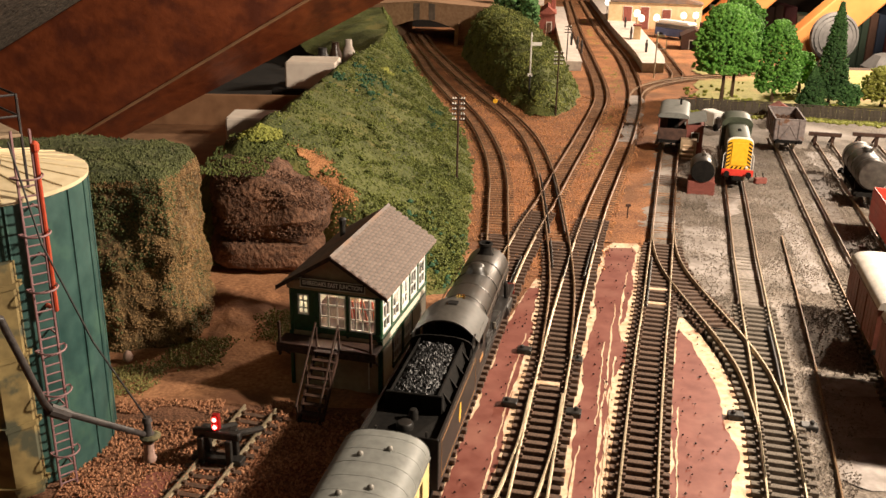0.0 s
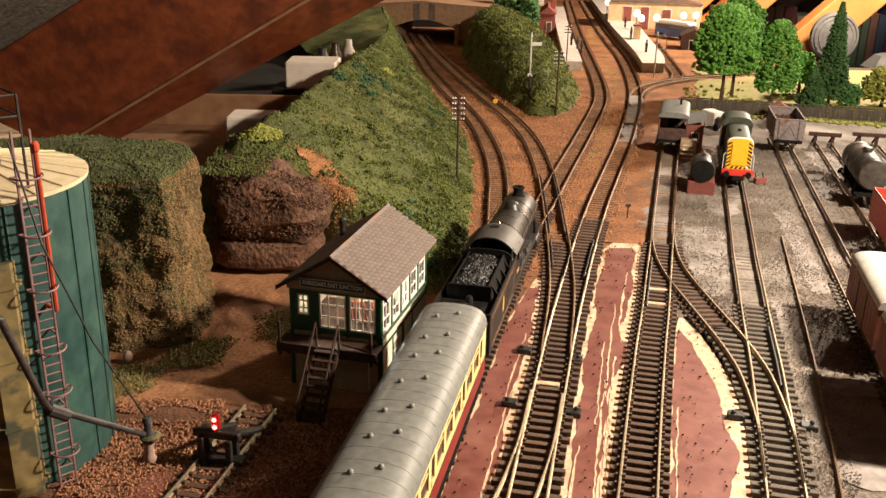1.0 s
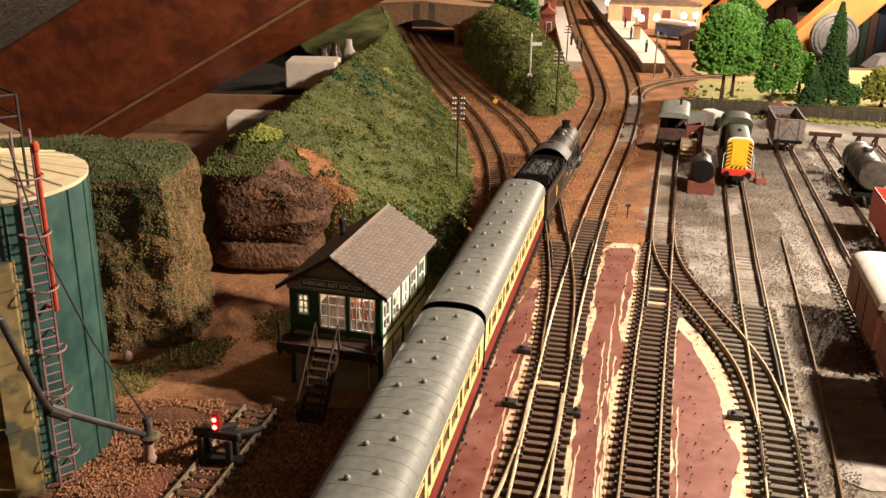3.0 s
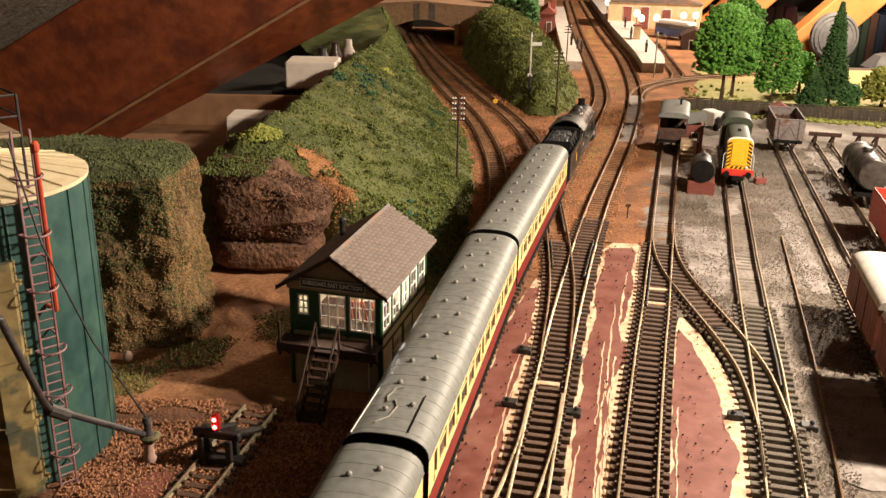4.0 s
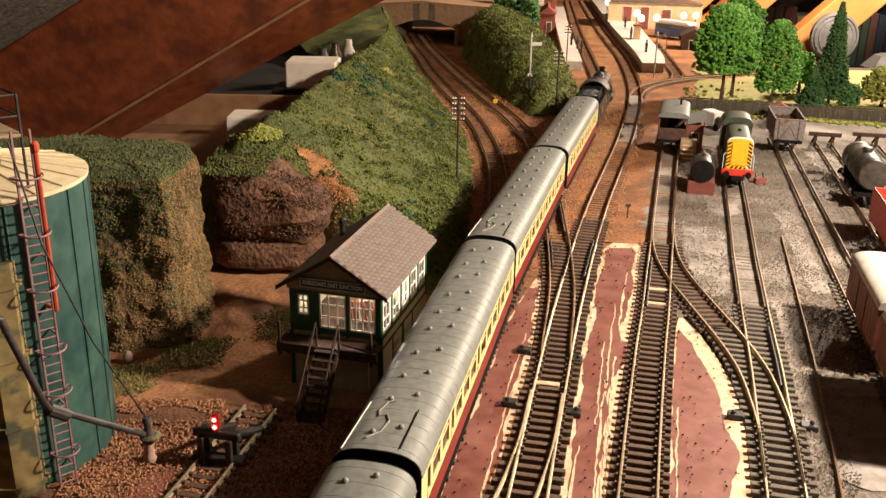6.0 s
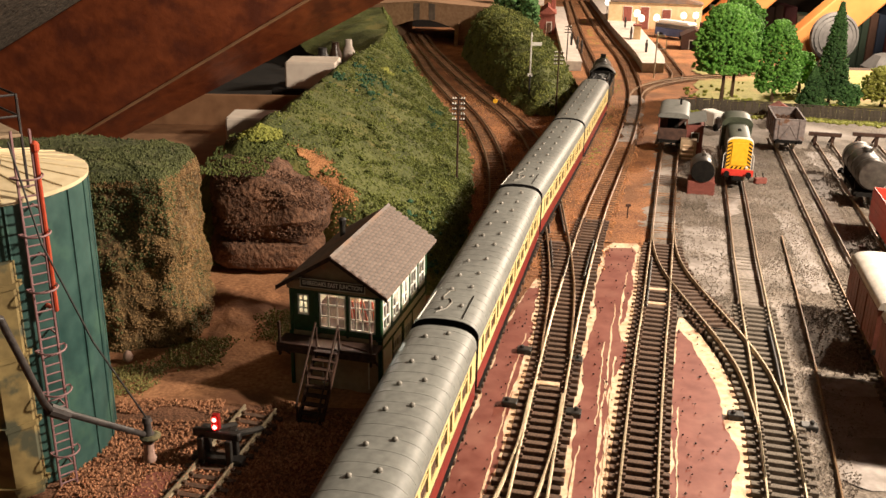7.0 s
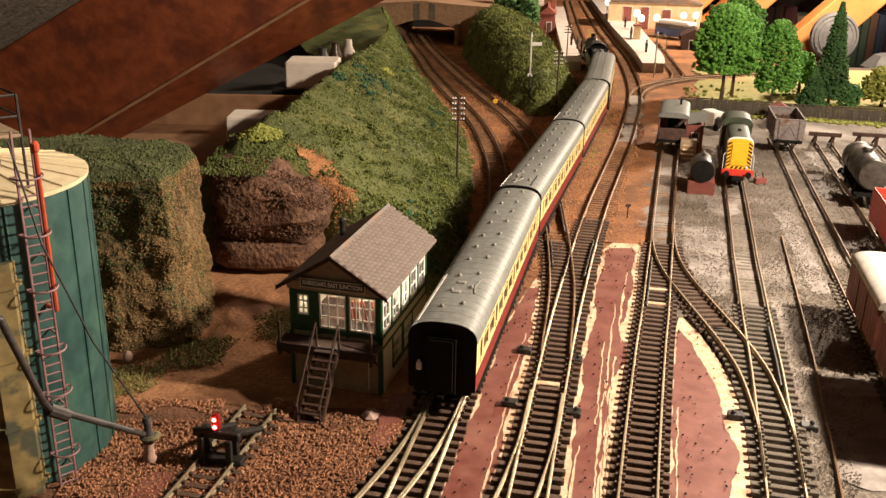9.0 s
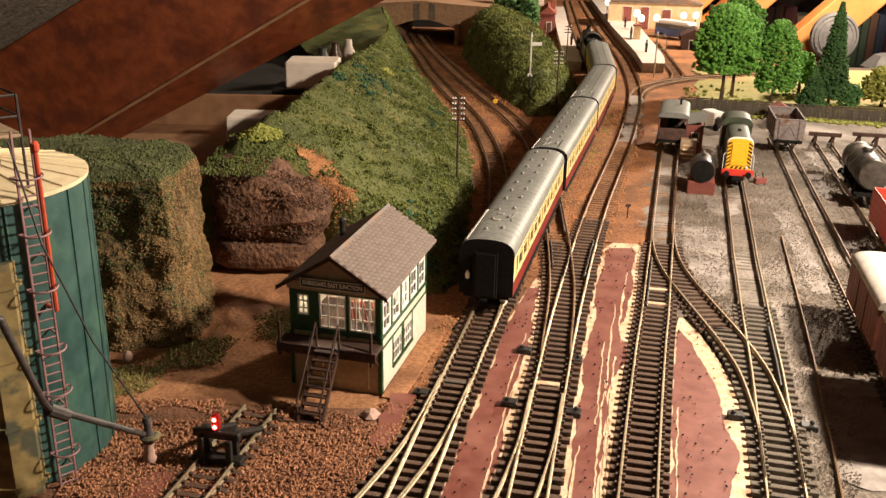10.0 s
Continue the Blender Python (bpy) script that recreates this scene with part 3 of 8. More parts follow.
track("diverging spur leaving the second track", R_SECOND_SPUR, 0.03, R_SECOND_SPUR.length, M_RAIL, M_SLEEPER, skip=(R_SECOND,))
track("branch track crossing the main track on a diamond", R_BRANCH_R, 0.02, R_BRANCH_R.length, M_RAIL_RUST, M_SLEEPER, skip=(R_SECOND, R_MAIN), far=0.70)
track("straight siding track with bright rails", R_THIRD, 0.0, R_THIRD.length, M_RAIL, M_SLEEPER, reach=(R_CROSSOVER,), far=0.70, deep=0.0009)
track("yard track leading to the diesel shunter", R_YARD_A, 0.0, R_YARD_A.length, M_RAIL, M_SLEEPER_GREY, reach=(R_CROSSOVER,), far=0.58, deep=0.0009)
track("crossover curving between the siding and the yard", R_CROSSOVER, 0.0, R_CROSSOVER.length, M_RAIL, M_SLEEPER, skip=(R_THIRD, R_YARD_A))
track("dusty yard track under the vans and coal wagon", R_YARD_B, 0.0, R_YARD_B.length, M_RAIL_RUST, M_SLEEPER_GREY, far=0.62, deep=0.0011)
track("dusty yard track under the tank wagon", R_YARD_C, 0.0, R_YARD_C.length, M_RAIL_RUST, M_SLEEPER_GREY, far=0.45, deep=0.0011)
track("goods track curving behind the platform", R_GOODS, 0.0, R_GOODS.length, M_RAIL_RUST, M_SLEEPER, far=0.5)
track("dead-end siding behind the platform", R_COAL, 0.0, R_COAL.length, M_RAIL_RUST, M_SLEEPER, far=0.5)
track("short stub track ending at the buffer stop", R_STUB, 0.0, R_STUB.length, M_RAIL, M_SLEEPER, far=None)
# ---- banks, cliff and bridge ----
# deep black, also used where shade is laid in as a surface
M_DEEPBLACK = surf("deep_black_board", (0.006, 0.005, 0.004), (0.014, 0.011, 0.009), 60, 0.9)
def fuzz(x, y, z, f):
    return noise.noise((x * f, y * f, z * f))


def shaped(name, grid, cols, material, label, top=None, top_z=0.0, top_n=0.72, kind="structure", category=""):
    """A surface from a grid of points, rows of cols; faces that look up above top_z take the material top."""
    b = Build()
    b.v = grid
    rows = len(grid) // cols
    b.f = [(i * cols + k, i * cols + k + 1, i * cols + cols + k + 1, i * cols + cols + k) for i in range(rows - 1) for k in range(cols - 1)]
    ob = part(name, b, material, smooth=True)
    if top is not None:
        ob.data.materials.append(top)
        for p in ob.data.polygons:
            if abs(p.normal.z) > top_n and p.center.z > top_z:
                p.material_index = 1
    return tagged(ob, label, category, kind=kind)


RIDGE = ((0.56, -0.120, 0.050), (0.60, -0.138, 0.072), (0.65, -0.150, 0.086), (0.70, -0.146, 0.088), (0.756, -0.140, 0.089), (0.95, -0.130, 0.081), (1.25, -0.119, 0.069), (1.54, -0.100, 0.059), (1.72, -0.105, 0.060), (1.90, -0.13, 0.069), (2.05, -0.15, 0.07))


def bank_point(u, y):
    """The left bank: u from 0 at the track to 1 on the ridge, past 1 down its back."""
    ys = [r[0] for r in RIDGE]
    xr, zr = np.interp(y, ys, [r[1] for r in RIDGE]), np.interp(y, ys, [r[2] for r in RIDGE])
    xf = R_BRANCH_L.x_at(max(y, 0.60)) - 0.0235 - 0.005 * fuzz(0, y, 0, 14) + 0.004 * fuzz(1, y, 0, 50)
    near = min(1.0, max(0.0, (y - 0.552 - 0.078 * min(1, max(0, (u - 0.30) * 3))) / (0.085 - 0.045 * min(1, max(0, (u - 0.30) * 3)))))
    near = near * near * (3 - 2 * near)
    if u <= 1:
        x = xf + (xr - xf) * u
        h = zr * (1.18 * u - 0.18 * u ** 3) if u < 1 else zr
    else:
        far = min(1.0, max(0.0, (y - 1.45) / 0.25))
        x, h = xr - (u - 1) * (0.14 + 0.30 * far), zr - (0.22 - 0.16 * far) * (u - 1) ** 1.4
    h *= near
    z = -0.005 + h + (0.006 * fuzz(x, y, 0, 22) * min(1, 4 * u) + 0.0022 * fuzz(x, y, 3, 95) * min(1, 6 * u)) * near - 0.006 * (1 - near)
    return (float(x), y, float(z))


cols = 64
grid = []
for i in range(300):
    y = 0.552 + 1.47 * (i / 299) ** 1.15
    grid += [bank_point(1.42 * k / (cols - 1), y) for k in range(cols)]
shaped("bank", grid, cols, M_GRASS, "tall green flocked bank beside the branch track")

greens, blues, yellows, browns = Build(), Build(), Build(), Build()
for _ in range(36000):
    y = 0.575 + 1.35 * random.random() ** 1.8
    u = random.random()
    x, yy, z = bank_point(u, y)
    r = random.uniform(0.0006, 0.0015) * (1 + 0.7 * (y - 0.6))
    if z > -0.003 and random.random() < 0.42 + 0.9 * fuzz(x, y, 5, 20) + 0.5 * max(0.0, 0.45 - u) + 0.6 * max(0.0, 0.80 - y):
        greens.stone((x, yy, z + 0.2 * r), r)
for _ in range(2100):
    y = 0.575 + 1.3 * random.random() ** 1.5
    u = random.random() ** 1.7
    x, yy, z = bank_point(u, y)
    if z < -0.003 or fuzz(x, y, 11, 22) < -0.16 + 0.42 * min(u, 0.8) - 0.5 * max(0.0, 0.76 - y):
        continue
    pot = blues if fuzz(x, y, 9, 30) > 0.40 and y > 0.85 else greens
    size = random.uniform(0.0022, 0.0062) * (1.15 - 0.4 * u)
    for _ in range(22):
        q = Vector((random.gauss(0, 0.5), random.gauss(0, 0.5), abs(random.gauss(0, 0.45)))) * size
        pot.stone((x + q.x, yy + q.y, z + q.z), random.uniform(0.0007, 0.0017))
for _ in range(420):
    a, q = random.uniform(0, 6.3), random.random()
    x, y = -0.140 + 0.016 * q * math.cos(a), 0.69 + 0.022 * q * math.sin(a)
    yellows.blob((x, y, 0.082 + 0.008 * (1 - q)), random.uniform(0.0009, 0.0022))
for _ in range(26):
    x, y, z = bank_point(random.uniform(0.60, 0.70), random.uniform(1.215, 1.25))
    yellows.blob((x, y, z + 0.002), random.uniform(0.002, 0.0045))
for cu, cy, n in ((0.80, 1.08, 40), (0.92, 1.02, 26), (0.62, 1.10, 22), (0.88, 1.14, 18), (0.70, 1.00, 16)):
    for _ in range(n):
        x, y, z = bank_point(cu + random.gauss(0, 0.035), cy + random.gauss(0, 0.014))
        blues.blob((x, y, z + random.uniform(0, 0.003)), random.uniform(0.0012, 0.0028))
for _ in range(60):
    x, y, z = bank_point(random.uniform(0.0, 0.3), random.uniform(0.60, 0.72))
    blues.blob((x, y, z + 0.001), random.uniform(0.0015, 0.003))
tagged(part("bank_bushes", greens, M_CLUMP), "low green foam bushes all over the bank", kind="stuff")
tagged(part("bank_dark_bushes", blues, M_CLUMPD), "dark blue-green foam clumps on the bank", kind="stuff")
tagged(part("bank_yellow_bushes", yellows, M_CLUMPY), "yellow-green foam bushes on the bank top", kind="stuff")


# the cliff block at the left, swept round its front and its right flank
def cliff_point(s, d):
    path = ((-0.62, 0.486), (-0.30, 0.492), (-0.215, 0.494), (-0.175, 0.496), (-0.156, 0.502), (-0.150, 0.525), (-0.150, 0.565), (-0.160, 0.592), (-0.185, 0.606), (-0.30, 0.612), (-0.62, 0.615))
    prof = ((0.0, -0.010), (0.002, 0.012), (0.006, 0.030), (0.003, 0.050), (0.005, 0.075), (0.005, 0.092), (0.0065, 0.0980), (0.0100, 0.1002), (0.024, 0.1012), (0.044, 0.1018), (0.062, 0.1018))
    n = len(path) - 1
    t = s * n
    i = min(int(t), n - 1)
    f = t - i
    a, b = Vector((*path[i], 0)), Vector((*path[i + 1], 0))
    q = a.lerp(b, f)
    e0 = (Vector((*path[min(i + 1, n)], 0)) - Vector((*path[max(i - 1, 0)], 0))).normalized()
    e1 = (Vector((*path[min(i + 2, n)], 0)) - Vector((*path[i], 0))).normalized()
    e = e0.lerp(e1, f).normalized()
    inward = Vector((-e.y, e.x, 0))
    ds = np.linspace(0, 1, len(prof))
    inn, z = float(np.interp(d, ds, [p[0] for p in prof])), float(np.interp(d, ds, [p[1] for p in prof]))
    w = 1.0 if d < 0.35 else max(0.22, 1 - (d - 0.35) * 4)
    bulge = 0.011 * fuzz(q.x, q.y, z, 24) + 0.005 * fuzz(q.x, q.y, z, 60) + 0.0022 * fuzz(q.x, q.y, z, 150)
    q = q + inward * (inn - w * bulge)
    z += (0.0035 * fuzz(q.x, q.y, 2, 28) + 0.001 * fuzz(q.x, q.y, 2, 120)) * (1 if d > 0.5 else 0.3)
    return (q.x, q.y, z)


cols = 70
grid = []
for i in range(260):
    s = 0.2 * (i / 60) if i < 60 else 0.2 + 0.8 * (i - 60) / 199
    grid += [cliff_point(s, k / (cols - 1)) for k in range(cols)]
shaped("cliff", grid, cols, M_ROCK, "olive and ochre rock cliff with green turf on top", M_TURF, 0.085)
turf = Build()
for _ in range(5200):
    x, y, z = cliff_point(random.uniform(0.10, 0.95), random.uniform(0.58, 1.0))
    turf.stone((x, y, z), random.uniform(0.0006, 0.0013))
for _ in range(4500):
    s, d = random.uniform(0.16, 0.68), random.uniform(0.05, 0.6)
    x, y, z = cliff_point(s, d)
    if fuzz(x, y, z, 30) > 0.05:
        turf.stone((x, y - 0.0004, z), random.uniform(0.0005, 0.0011))
grit, flock = Build(), Build()
for _ in range(16000):
    s, d = random.uniform(0.12, 0.75), random.uniform(0.02, 0.60)
    x, y, z = cliff_point(s, d)
    # past s 0.35 ochre grit prevails, painting the right flank as lit
    (flock if fuzz(x, y, z, 26) + random.gauss(0, 0.18) + (-0.55 if s > 0.35 else 0.22 if z > 0.045 else -0.12) > 0.05 else grit).stone((x, y, z), random.uniform(0.0004, 0.0011))
tagged(part("cliff_grit", grit, M_OCHRE), "ochre grit on the cliff face, thicker to imitate its lit flank", kind="stuff")
tagged(part("cliff_flock", flock, M_TURF), "olive flock stuck on the cliff face", kind="stuff")
tagged(part("cliff_moss", turf, M_TURF), "fine dark green moss on the cliff", kind="stuff")


def lump(name, centre, size, material, label, seed, amp=0.005, power=2.6, slant=0.0):
    """A rounded mass of earth."""
    cols, grid = 60, []
    for i in range(44):
        ph = -math.pi / 2 + math.pi * i / 43
        for k in range(cols):
            th = 2 * math.pi * k / (cols - 1)
            pw = lambda v: math.copysign(abs(v) ** (2 / power), v)
            d = Vector((pw(math.cos(ph)) * pw(math.cos(th)), pw(math.cos(ph)) * pw(math.sin(th)), pw(math.sin(ph))))
            n1 = amp * noise.noise((d.x * 3 + seed, d.y * 3, d.z * 3)) + amp * 0.45 * noise.noise((d.x * 9 + seed, d.y * 9, d.z * 9)) + amp * 0.25 * noise.noise((d.x * 24, d.y * 24 + seed, d.z * 24))
            gx, gz = centre[0] + d.x * (size[0] + n1), centre[2] + d.z * (size[2] + n1)
            grid.append((gx, centre[1] + d.y * (size[1] + n1), gz - slant * max(0.0, gx - centre[0]) * max(0.0, d.z)))
    return shaped(name, grid, cols, material, label)


lump("soil_mound", (-0.1265, 0.690, 0.0445), (0.0425, 0.074, 0.0290), M_SOIL, "dark brown crumbly soil face at the end of the bank", 3.0, 0.005, 4.2, 0.60)
lump("earth_ledge", (-0.1290, 0.671, 0.0100), (0.0430, 0.054, 0.0150), M_SOIL, "rounded brown earth ledge under the soil face", 8.0, 0.002, 3.6)
lump("earth_step", (-0.142, 0.560, -0.008), (0.040, 0.062, 0.0070), M_SAND, "ochre scree at the foot of the cliff", 12.0, 0.0022, 2.0)
crumbs = Build()
for _ in range(4000):
    a, e = random.uniform(math.pi, 2 * math.pi), random.uniform(-0.7, 1.2)
    pw = lambda v: math.copysign(abs(v) ** 0.476, v)
    cx = -0.1265 + 0.0430 * pw(math.cos(e)) * pw(math.cos(a))
    crumbs.stone((cx, 0.690 + 0.0745 * pw(math.cos(e)) * pw(math.sin(a)), 0.0445 + 0.0295 * pw(math.sin(e)) - 0.60 * max(0, cx + 0.1265) * max(0, pw(math.sin(e)))), random.uniform(0.0005, 0.0015))
cap = Build()
for _ in range(2600):
    x, y = random.uniform(-0.170, -0.085), random.uniform(0.602, 0.73)
    if x > -0.122:
        continue
    cap.stone((x, y, 0.0745 + 0.0015 * fuzz(x, y, 0, 60) - 0.03 * max(0, 0.615 - y)), random.uniform(0.0006, 0.0014))
tagged(part("mound_turf", cap, M_CLUMP), "green flock on top of the soil face", kind="stuff")
sand = Build()
for _ in range(26000):
    u, y = random.uniform(0.35, 1.0), random.gauss(0.676, 0.012)
    x, yy, z = bank_point(u, y)
    mid = -0.090 - 0.5 * (y - 0.676)
    if abs(x - mid) < 0.012 + 0.016 * fuzz(x, y, 4, 80) + random.gauss(0, 0.002) and random.random() < 0.75:
        sand.stone((x, yy, z + 0.0010), random.uniform(0.0005, 0.0011))
tagged(part("sand_grains", sand, M_STONEO), "loose orange sand grains", kind="stuff")
tagged(part("soil_crumbs", crumbs, M_SOIL), "loose crumbs of dark soil", kind="stuff")

# right-hand hill between the branch and the main track
HILL = ((0.112, 1.195), (0.150, 1.205), (0.180, 1.270), (0.200, 1.38), (0.204, 1.56), (0.198, 1.95), (0.040, 1.95), (0.028, 1.74), (0.054, 1.52), (0.084, 1.33))


def inside(x, y):
    """Distance inside the hill's outline, negative outside."""
    n, hit, best = len(HILL), False, 9.0
    for i in range(n):
        (x0, y0), (x1, y1) = HILL[i], HILL[(i + 1) % n]
        if (y0 > y) != (y1 > y) and x < (x1 - x0) * (y - y0) / (y1 - y0) + x0:
            hit = not hit
        t = max(0, min(1, ((x - x0) * (x1 - x0) + (y - y0) * (y1 - y0)) / ((x1 - x0) ** 2 + (y1 - y0) ** 2)))
        best = min(best, math.hypot(x - x0 - t * (x1 - x0), y - y0 - t * (y1 - y0)))
    return best if hit else -best


def hill_height(x, y):
    d = inside(x, y) + 0.006 * fuzz(x, y, 4, 30)
    if d <= 0:
        return -0.007
    cap = float(np.interp(y, (1.2, 1.35, 1.6, 1.95), (0.040, 0.064, 0.088, 0.080))) * float(np.interp(x, (0.04, 0.10, 0.19), (1.05, 1.0, 0.62)))
    return -0.005 + cap * (1 - math.exp(-d / 0.022)) + 0.004 * fuzz(x, y, 1, 40)


cols, grid = 56, []
for i in range(110):
    y = 1.20 + 0.76 * i / 109
    grid += [(0.02 + 0.19 * k / 55, y, hill_height(0.02 + 0.19 * k / 55, y)) for k in range(cols)]
shaped("hill", grid, cols, M_GRASS, "dark green hill between the two lines")
bush = Build()
for _ in range(9000):
    x, y = random.uniform(0.03, 0.205), random.uniform(1.20, 1.94)
    if inside(x, y) > 0 and random.random() < 0.7 + fuzz(x, y, 2, 25):
        bush.stone((x, y, hill_height(x, y) + 0.0006), random.uniform(0.0008, 0.0024))
for _ in range(420):
    x, y = random.uniform(0.03, 0.205), random.uniform(1.20, 1.94)
    if inside(x, y) > 0.004:
        size = random.uniform(0.003, 0.007)
        for _ in range(14):
            q = Vector((random.gauss(0, 0.5), random.gauss(0, 0.5), abs(random.gauss(0, 0.45)))) * size
            bush.stone((x + q.x, y + q.y, hill_height(x, y) + q.z), random.uniform(0.001, 0.0024))
# lighter flock towards the crest and right side: light put into the colour
crest = Build()
for _ in range(9000):
    x, y = random.uniform(0.06, 0.205), random.uniform(1.20, 1.94)
    d = inside(x, y)
    if d > 0.004 and fuzz(x, y, 14, 16) + 3.0 * (x - 0.13) > -0.05:
        crest.stone((x, y, hill_height(x, y) + 0.0014), random.uniform(0.0009, 0.0024))
tagged(part("hill_flock", crest, M_CLUMPL), "light green flock painting light on the hill's crest and right side", kind="stuff")
foot = Build()
for _ in range(520):
    x, y, z = bank_point(random.uniform(0.0, 0.26), 0.62 + 0.5 * random.random() ** 1.4)
    if z < -0.003 or fuzz(x, y, 17, 26) < -0.05:
        continue
    size = random.uniform(0.0015, 0.0042)
    for _ in range(14):
        q = Vector((random.gauss(0, 0.5), random.gauss(0, 0.5), abs(random.gauss(0, 0.45)))) * size
        foot.stone((x + q.x, y + q.y, z + q.z), random.uniform(0.0007, 0.0015))
tagged(part("bank_foot_tufts", foot, M_CLUMPL), "light green foam tufts along the foot of the bank", kind="stuff")
tagged(part("hill_bushes", bush, M_CLUMP), "green foam bushes covering the hill", kind="stuff")

# road bridge over the branch
bridge = thing("road_bridge", "buff stone road bridge with a low arch over the track", "bridge", at=pose(-0.047, 1.905, -0.005, 0, 0, -8))
arch_line = [(-0.0655, 0.0), (-0.0655, 0.030)] + [(-0.0655 + 0.131 * k / 16, 0.030 + 0.018 * math.sin(math.pi * k / 16)) for k in range(1, 16)] + [(0.0655, 0.030), (0.0655, 0.0)]
pts = [q for q in arch_line if q[1] >= 0.030]
wall = Build().prism([(-0.14, 0.0)] + arch_line + [(0.14, 0.0), (0.14, 0.072), (0.0655, 0.076), (0.0, 0.081), (-0.0655, 0.076), (-0.14, 0.072)], 0, 0.24)
part("wall", wall, M_BRIDGE, bridge)
part("coping", Build().prism([(-0.145, 0.072), (-0.0655, 0.076), (0, 0.081), (0.0655, 0.076), (0.145, 0.072), (0.145, 0.0755), (0.0655, 0.0795), (0, 0.0845), (-0.0655, 0.0795), (-0.145, 0.0755)], -0.0025, 0.006), M_BRIDGE, bridge, "projecting stone coping")
for x in (-0.021, 0.010):
    part("pilaster", Build().box(x, x + 0.013, -0.002, 0.002, 0.047, 0.080, 0.0006), M_BRIDGED, bridge, "dark weathered pilaster")
ring = Build()
for (x0, z0), (x1, z1) in zip(pts, pts[1:]):
    ring.prism([(x0, z0), (x1, z1), (x1 * 1.02, z1 + 0.005), (x0 * 1.02, z0 + 0.005)], -0.0015, 0.001)
part("arch_ring", ring, M_BRIDGE, bridge, "ring of arch stones")
for sx in (-1, 1):
    part("wing_wall", Build().prism([(sx * 0.0655, 0), (sx * 0.0725, 0), (sx * 0.0725, 0.045), (sx * 0.0655, 0.034)], -0.02, 0.0), M_BRIDGE, bridge)
# black backing added so the arch opening reads as deep shade
tagged(part("tunnel_back", Build().box(-0.40, 0.16, 2.20, 2.22, -0.006, 0.10), M_DEEPBLACK), "black board added behind the bridge for the arch's shade", kind="structure")

# black sheet in place of the shade the beam throws on the table
sheet("dark_cloth", lambda y: -0.61, lambda y: float(np.interp(y, (1.06, 1.4, 1.9), (-0.17, -0.15, -0.22))), 1.06, 1.95, -0.0052, M_DEEPBLACK, "black sheet for the beam's shade on the table behind the bank", step=0.02, across=4)
M_BROWNVAN_DARK = surf("brown_bottle_glass", (0.03, 0.016, 0.01), (0.07, 0.038, 0.024), 200, 0.3)
# loose boards and foam blocks on the bare table behind the bank
tagged(part("hardboard_sheet", Build().box(-0.45, -0.165, 0.80, 1.05, 0.006, 0.010, 0.001), M_BROWNCARD), "brown hardboard sheet lying behind the bank", "board")
tagged(part("hardboard_sheet", Build().box(-0.45, -0.165, 1.05, 1.055, -0.0055, 0.045, 0.001), M_BROWNCARD), "brown hardboard sheet standing behind the bank", "board")
tagged(part("board_block", Build().box(-0.44, -0.20, 0.81, 1.04, -0.0055, 0.0058, 0.001), M_DARKROOM), "dark timber block under the board", "block")
tagged(part("foam_block", Build().box(-0.222, -0.150, 0.92, 0.965, 0.0102, 0.0460, 0.002, pose(0, 0, 0)), M_CARD), "white foam block lying on the hardboard", "foam block")
tagged(part("foam_block", Build().box(-0.208, -0.142, 1.20, 1.26, 0.0262, 0.0600, 0.002), M_CARD), "white foam block standing on a dark block", "foam block")
tagged(part("board_block", Build().box(-0.225, -0.135, 1.195, 1.27, -0.0055, 0.0260, 0.001), M_DEEPBLACK), "black painted block behind the bank", "block")
for k, (x, y, h, w) in enumerate(((-0.168, 1.42, 0.058, 0.010), (-0.150, 1.44, 0.060, 0.009), (-0.185, 1.40, 0.052, 0.012))):
    b = Build().lathe([(w, -0.0055), (w, h * 0.7), (w * 0.6, h * 0.85), (w * 0.55, h)], 16, (x, y, 0))
    tagged(part("paint_bottle", b, (M_BROWNVAN_DARK, M_PLATWALL, M_BLACKMET)[k], smooth=True), ("brown", "pale", "dark")[k] + " paint bottle among clutter behind the bank", "bottle", "bottles behind the bank")

# ---- loft timbers ----
def rafter(name, a, b, width, depth, material, label):
    """A squared timber from a to b; width across, depth away."""
    a, b = Vector(a), Vector(b)
    d = (b - a).normalized()
    up = d.cross(Vector((0, 1, 0))).normalized()
    up = -up if up.z < 0 else up
    bk = up.cross(d)
    bk = -bk if bk.y < 0 else bk
    m = Matrix((d.to_4d(), bk.to_4d(), up.to_4d(), (0, 0, 0, 1))).transposed()
    m.translation = a
    for r in range(3):
        m[3][r] = 0
    m[3][3] = 1
    bx = Build().box(0, (b - a).length, 0, depth, 0, width, 0.003, m)
    return tagged(part(name, bx, material), label, "rafter", "loft rafters")


left_beam = Build()
ends = []
for t in (-1.6, 2.6):
    lerp = lambda p, q: Vector(p).lerp(Vector(q), t)
    ar = lerp((-0.3772, 0.90, 0.0211), (-0.1314, 0.90, 0.1643))
    lo = lerp((-0.3939, 0.99, -0.0006), (-0.0801, 0.99, 0.1576))
    up = ar + Vector((-0.030, -0.03, 0.100))
    ends.append((ar, lo, lo + Vector((-0.03, 0.03, 0.09)), up + Vector((0.01, 0.09, 0.01)), up))
left_beam.v = [tuple(q) for e in ends for q in e]
left_beam.f = [(4, 3, 2, 1, 0), (5, 6, 7, 8, 9)] + [(i, (i + 1) % 5, 5 + (i + 1) % 5, 5 + i) for i in range(5)]
lb = part("roof_beam", left_beam, M_BEAM)
bev = lb.modifiers.new("worn", "BEVEL")
bev.width, bev.segments = 0.003, 2
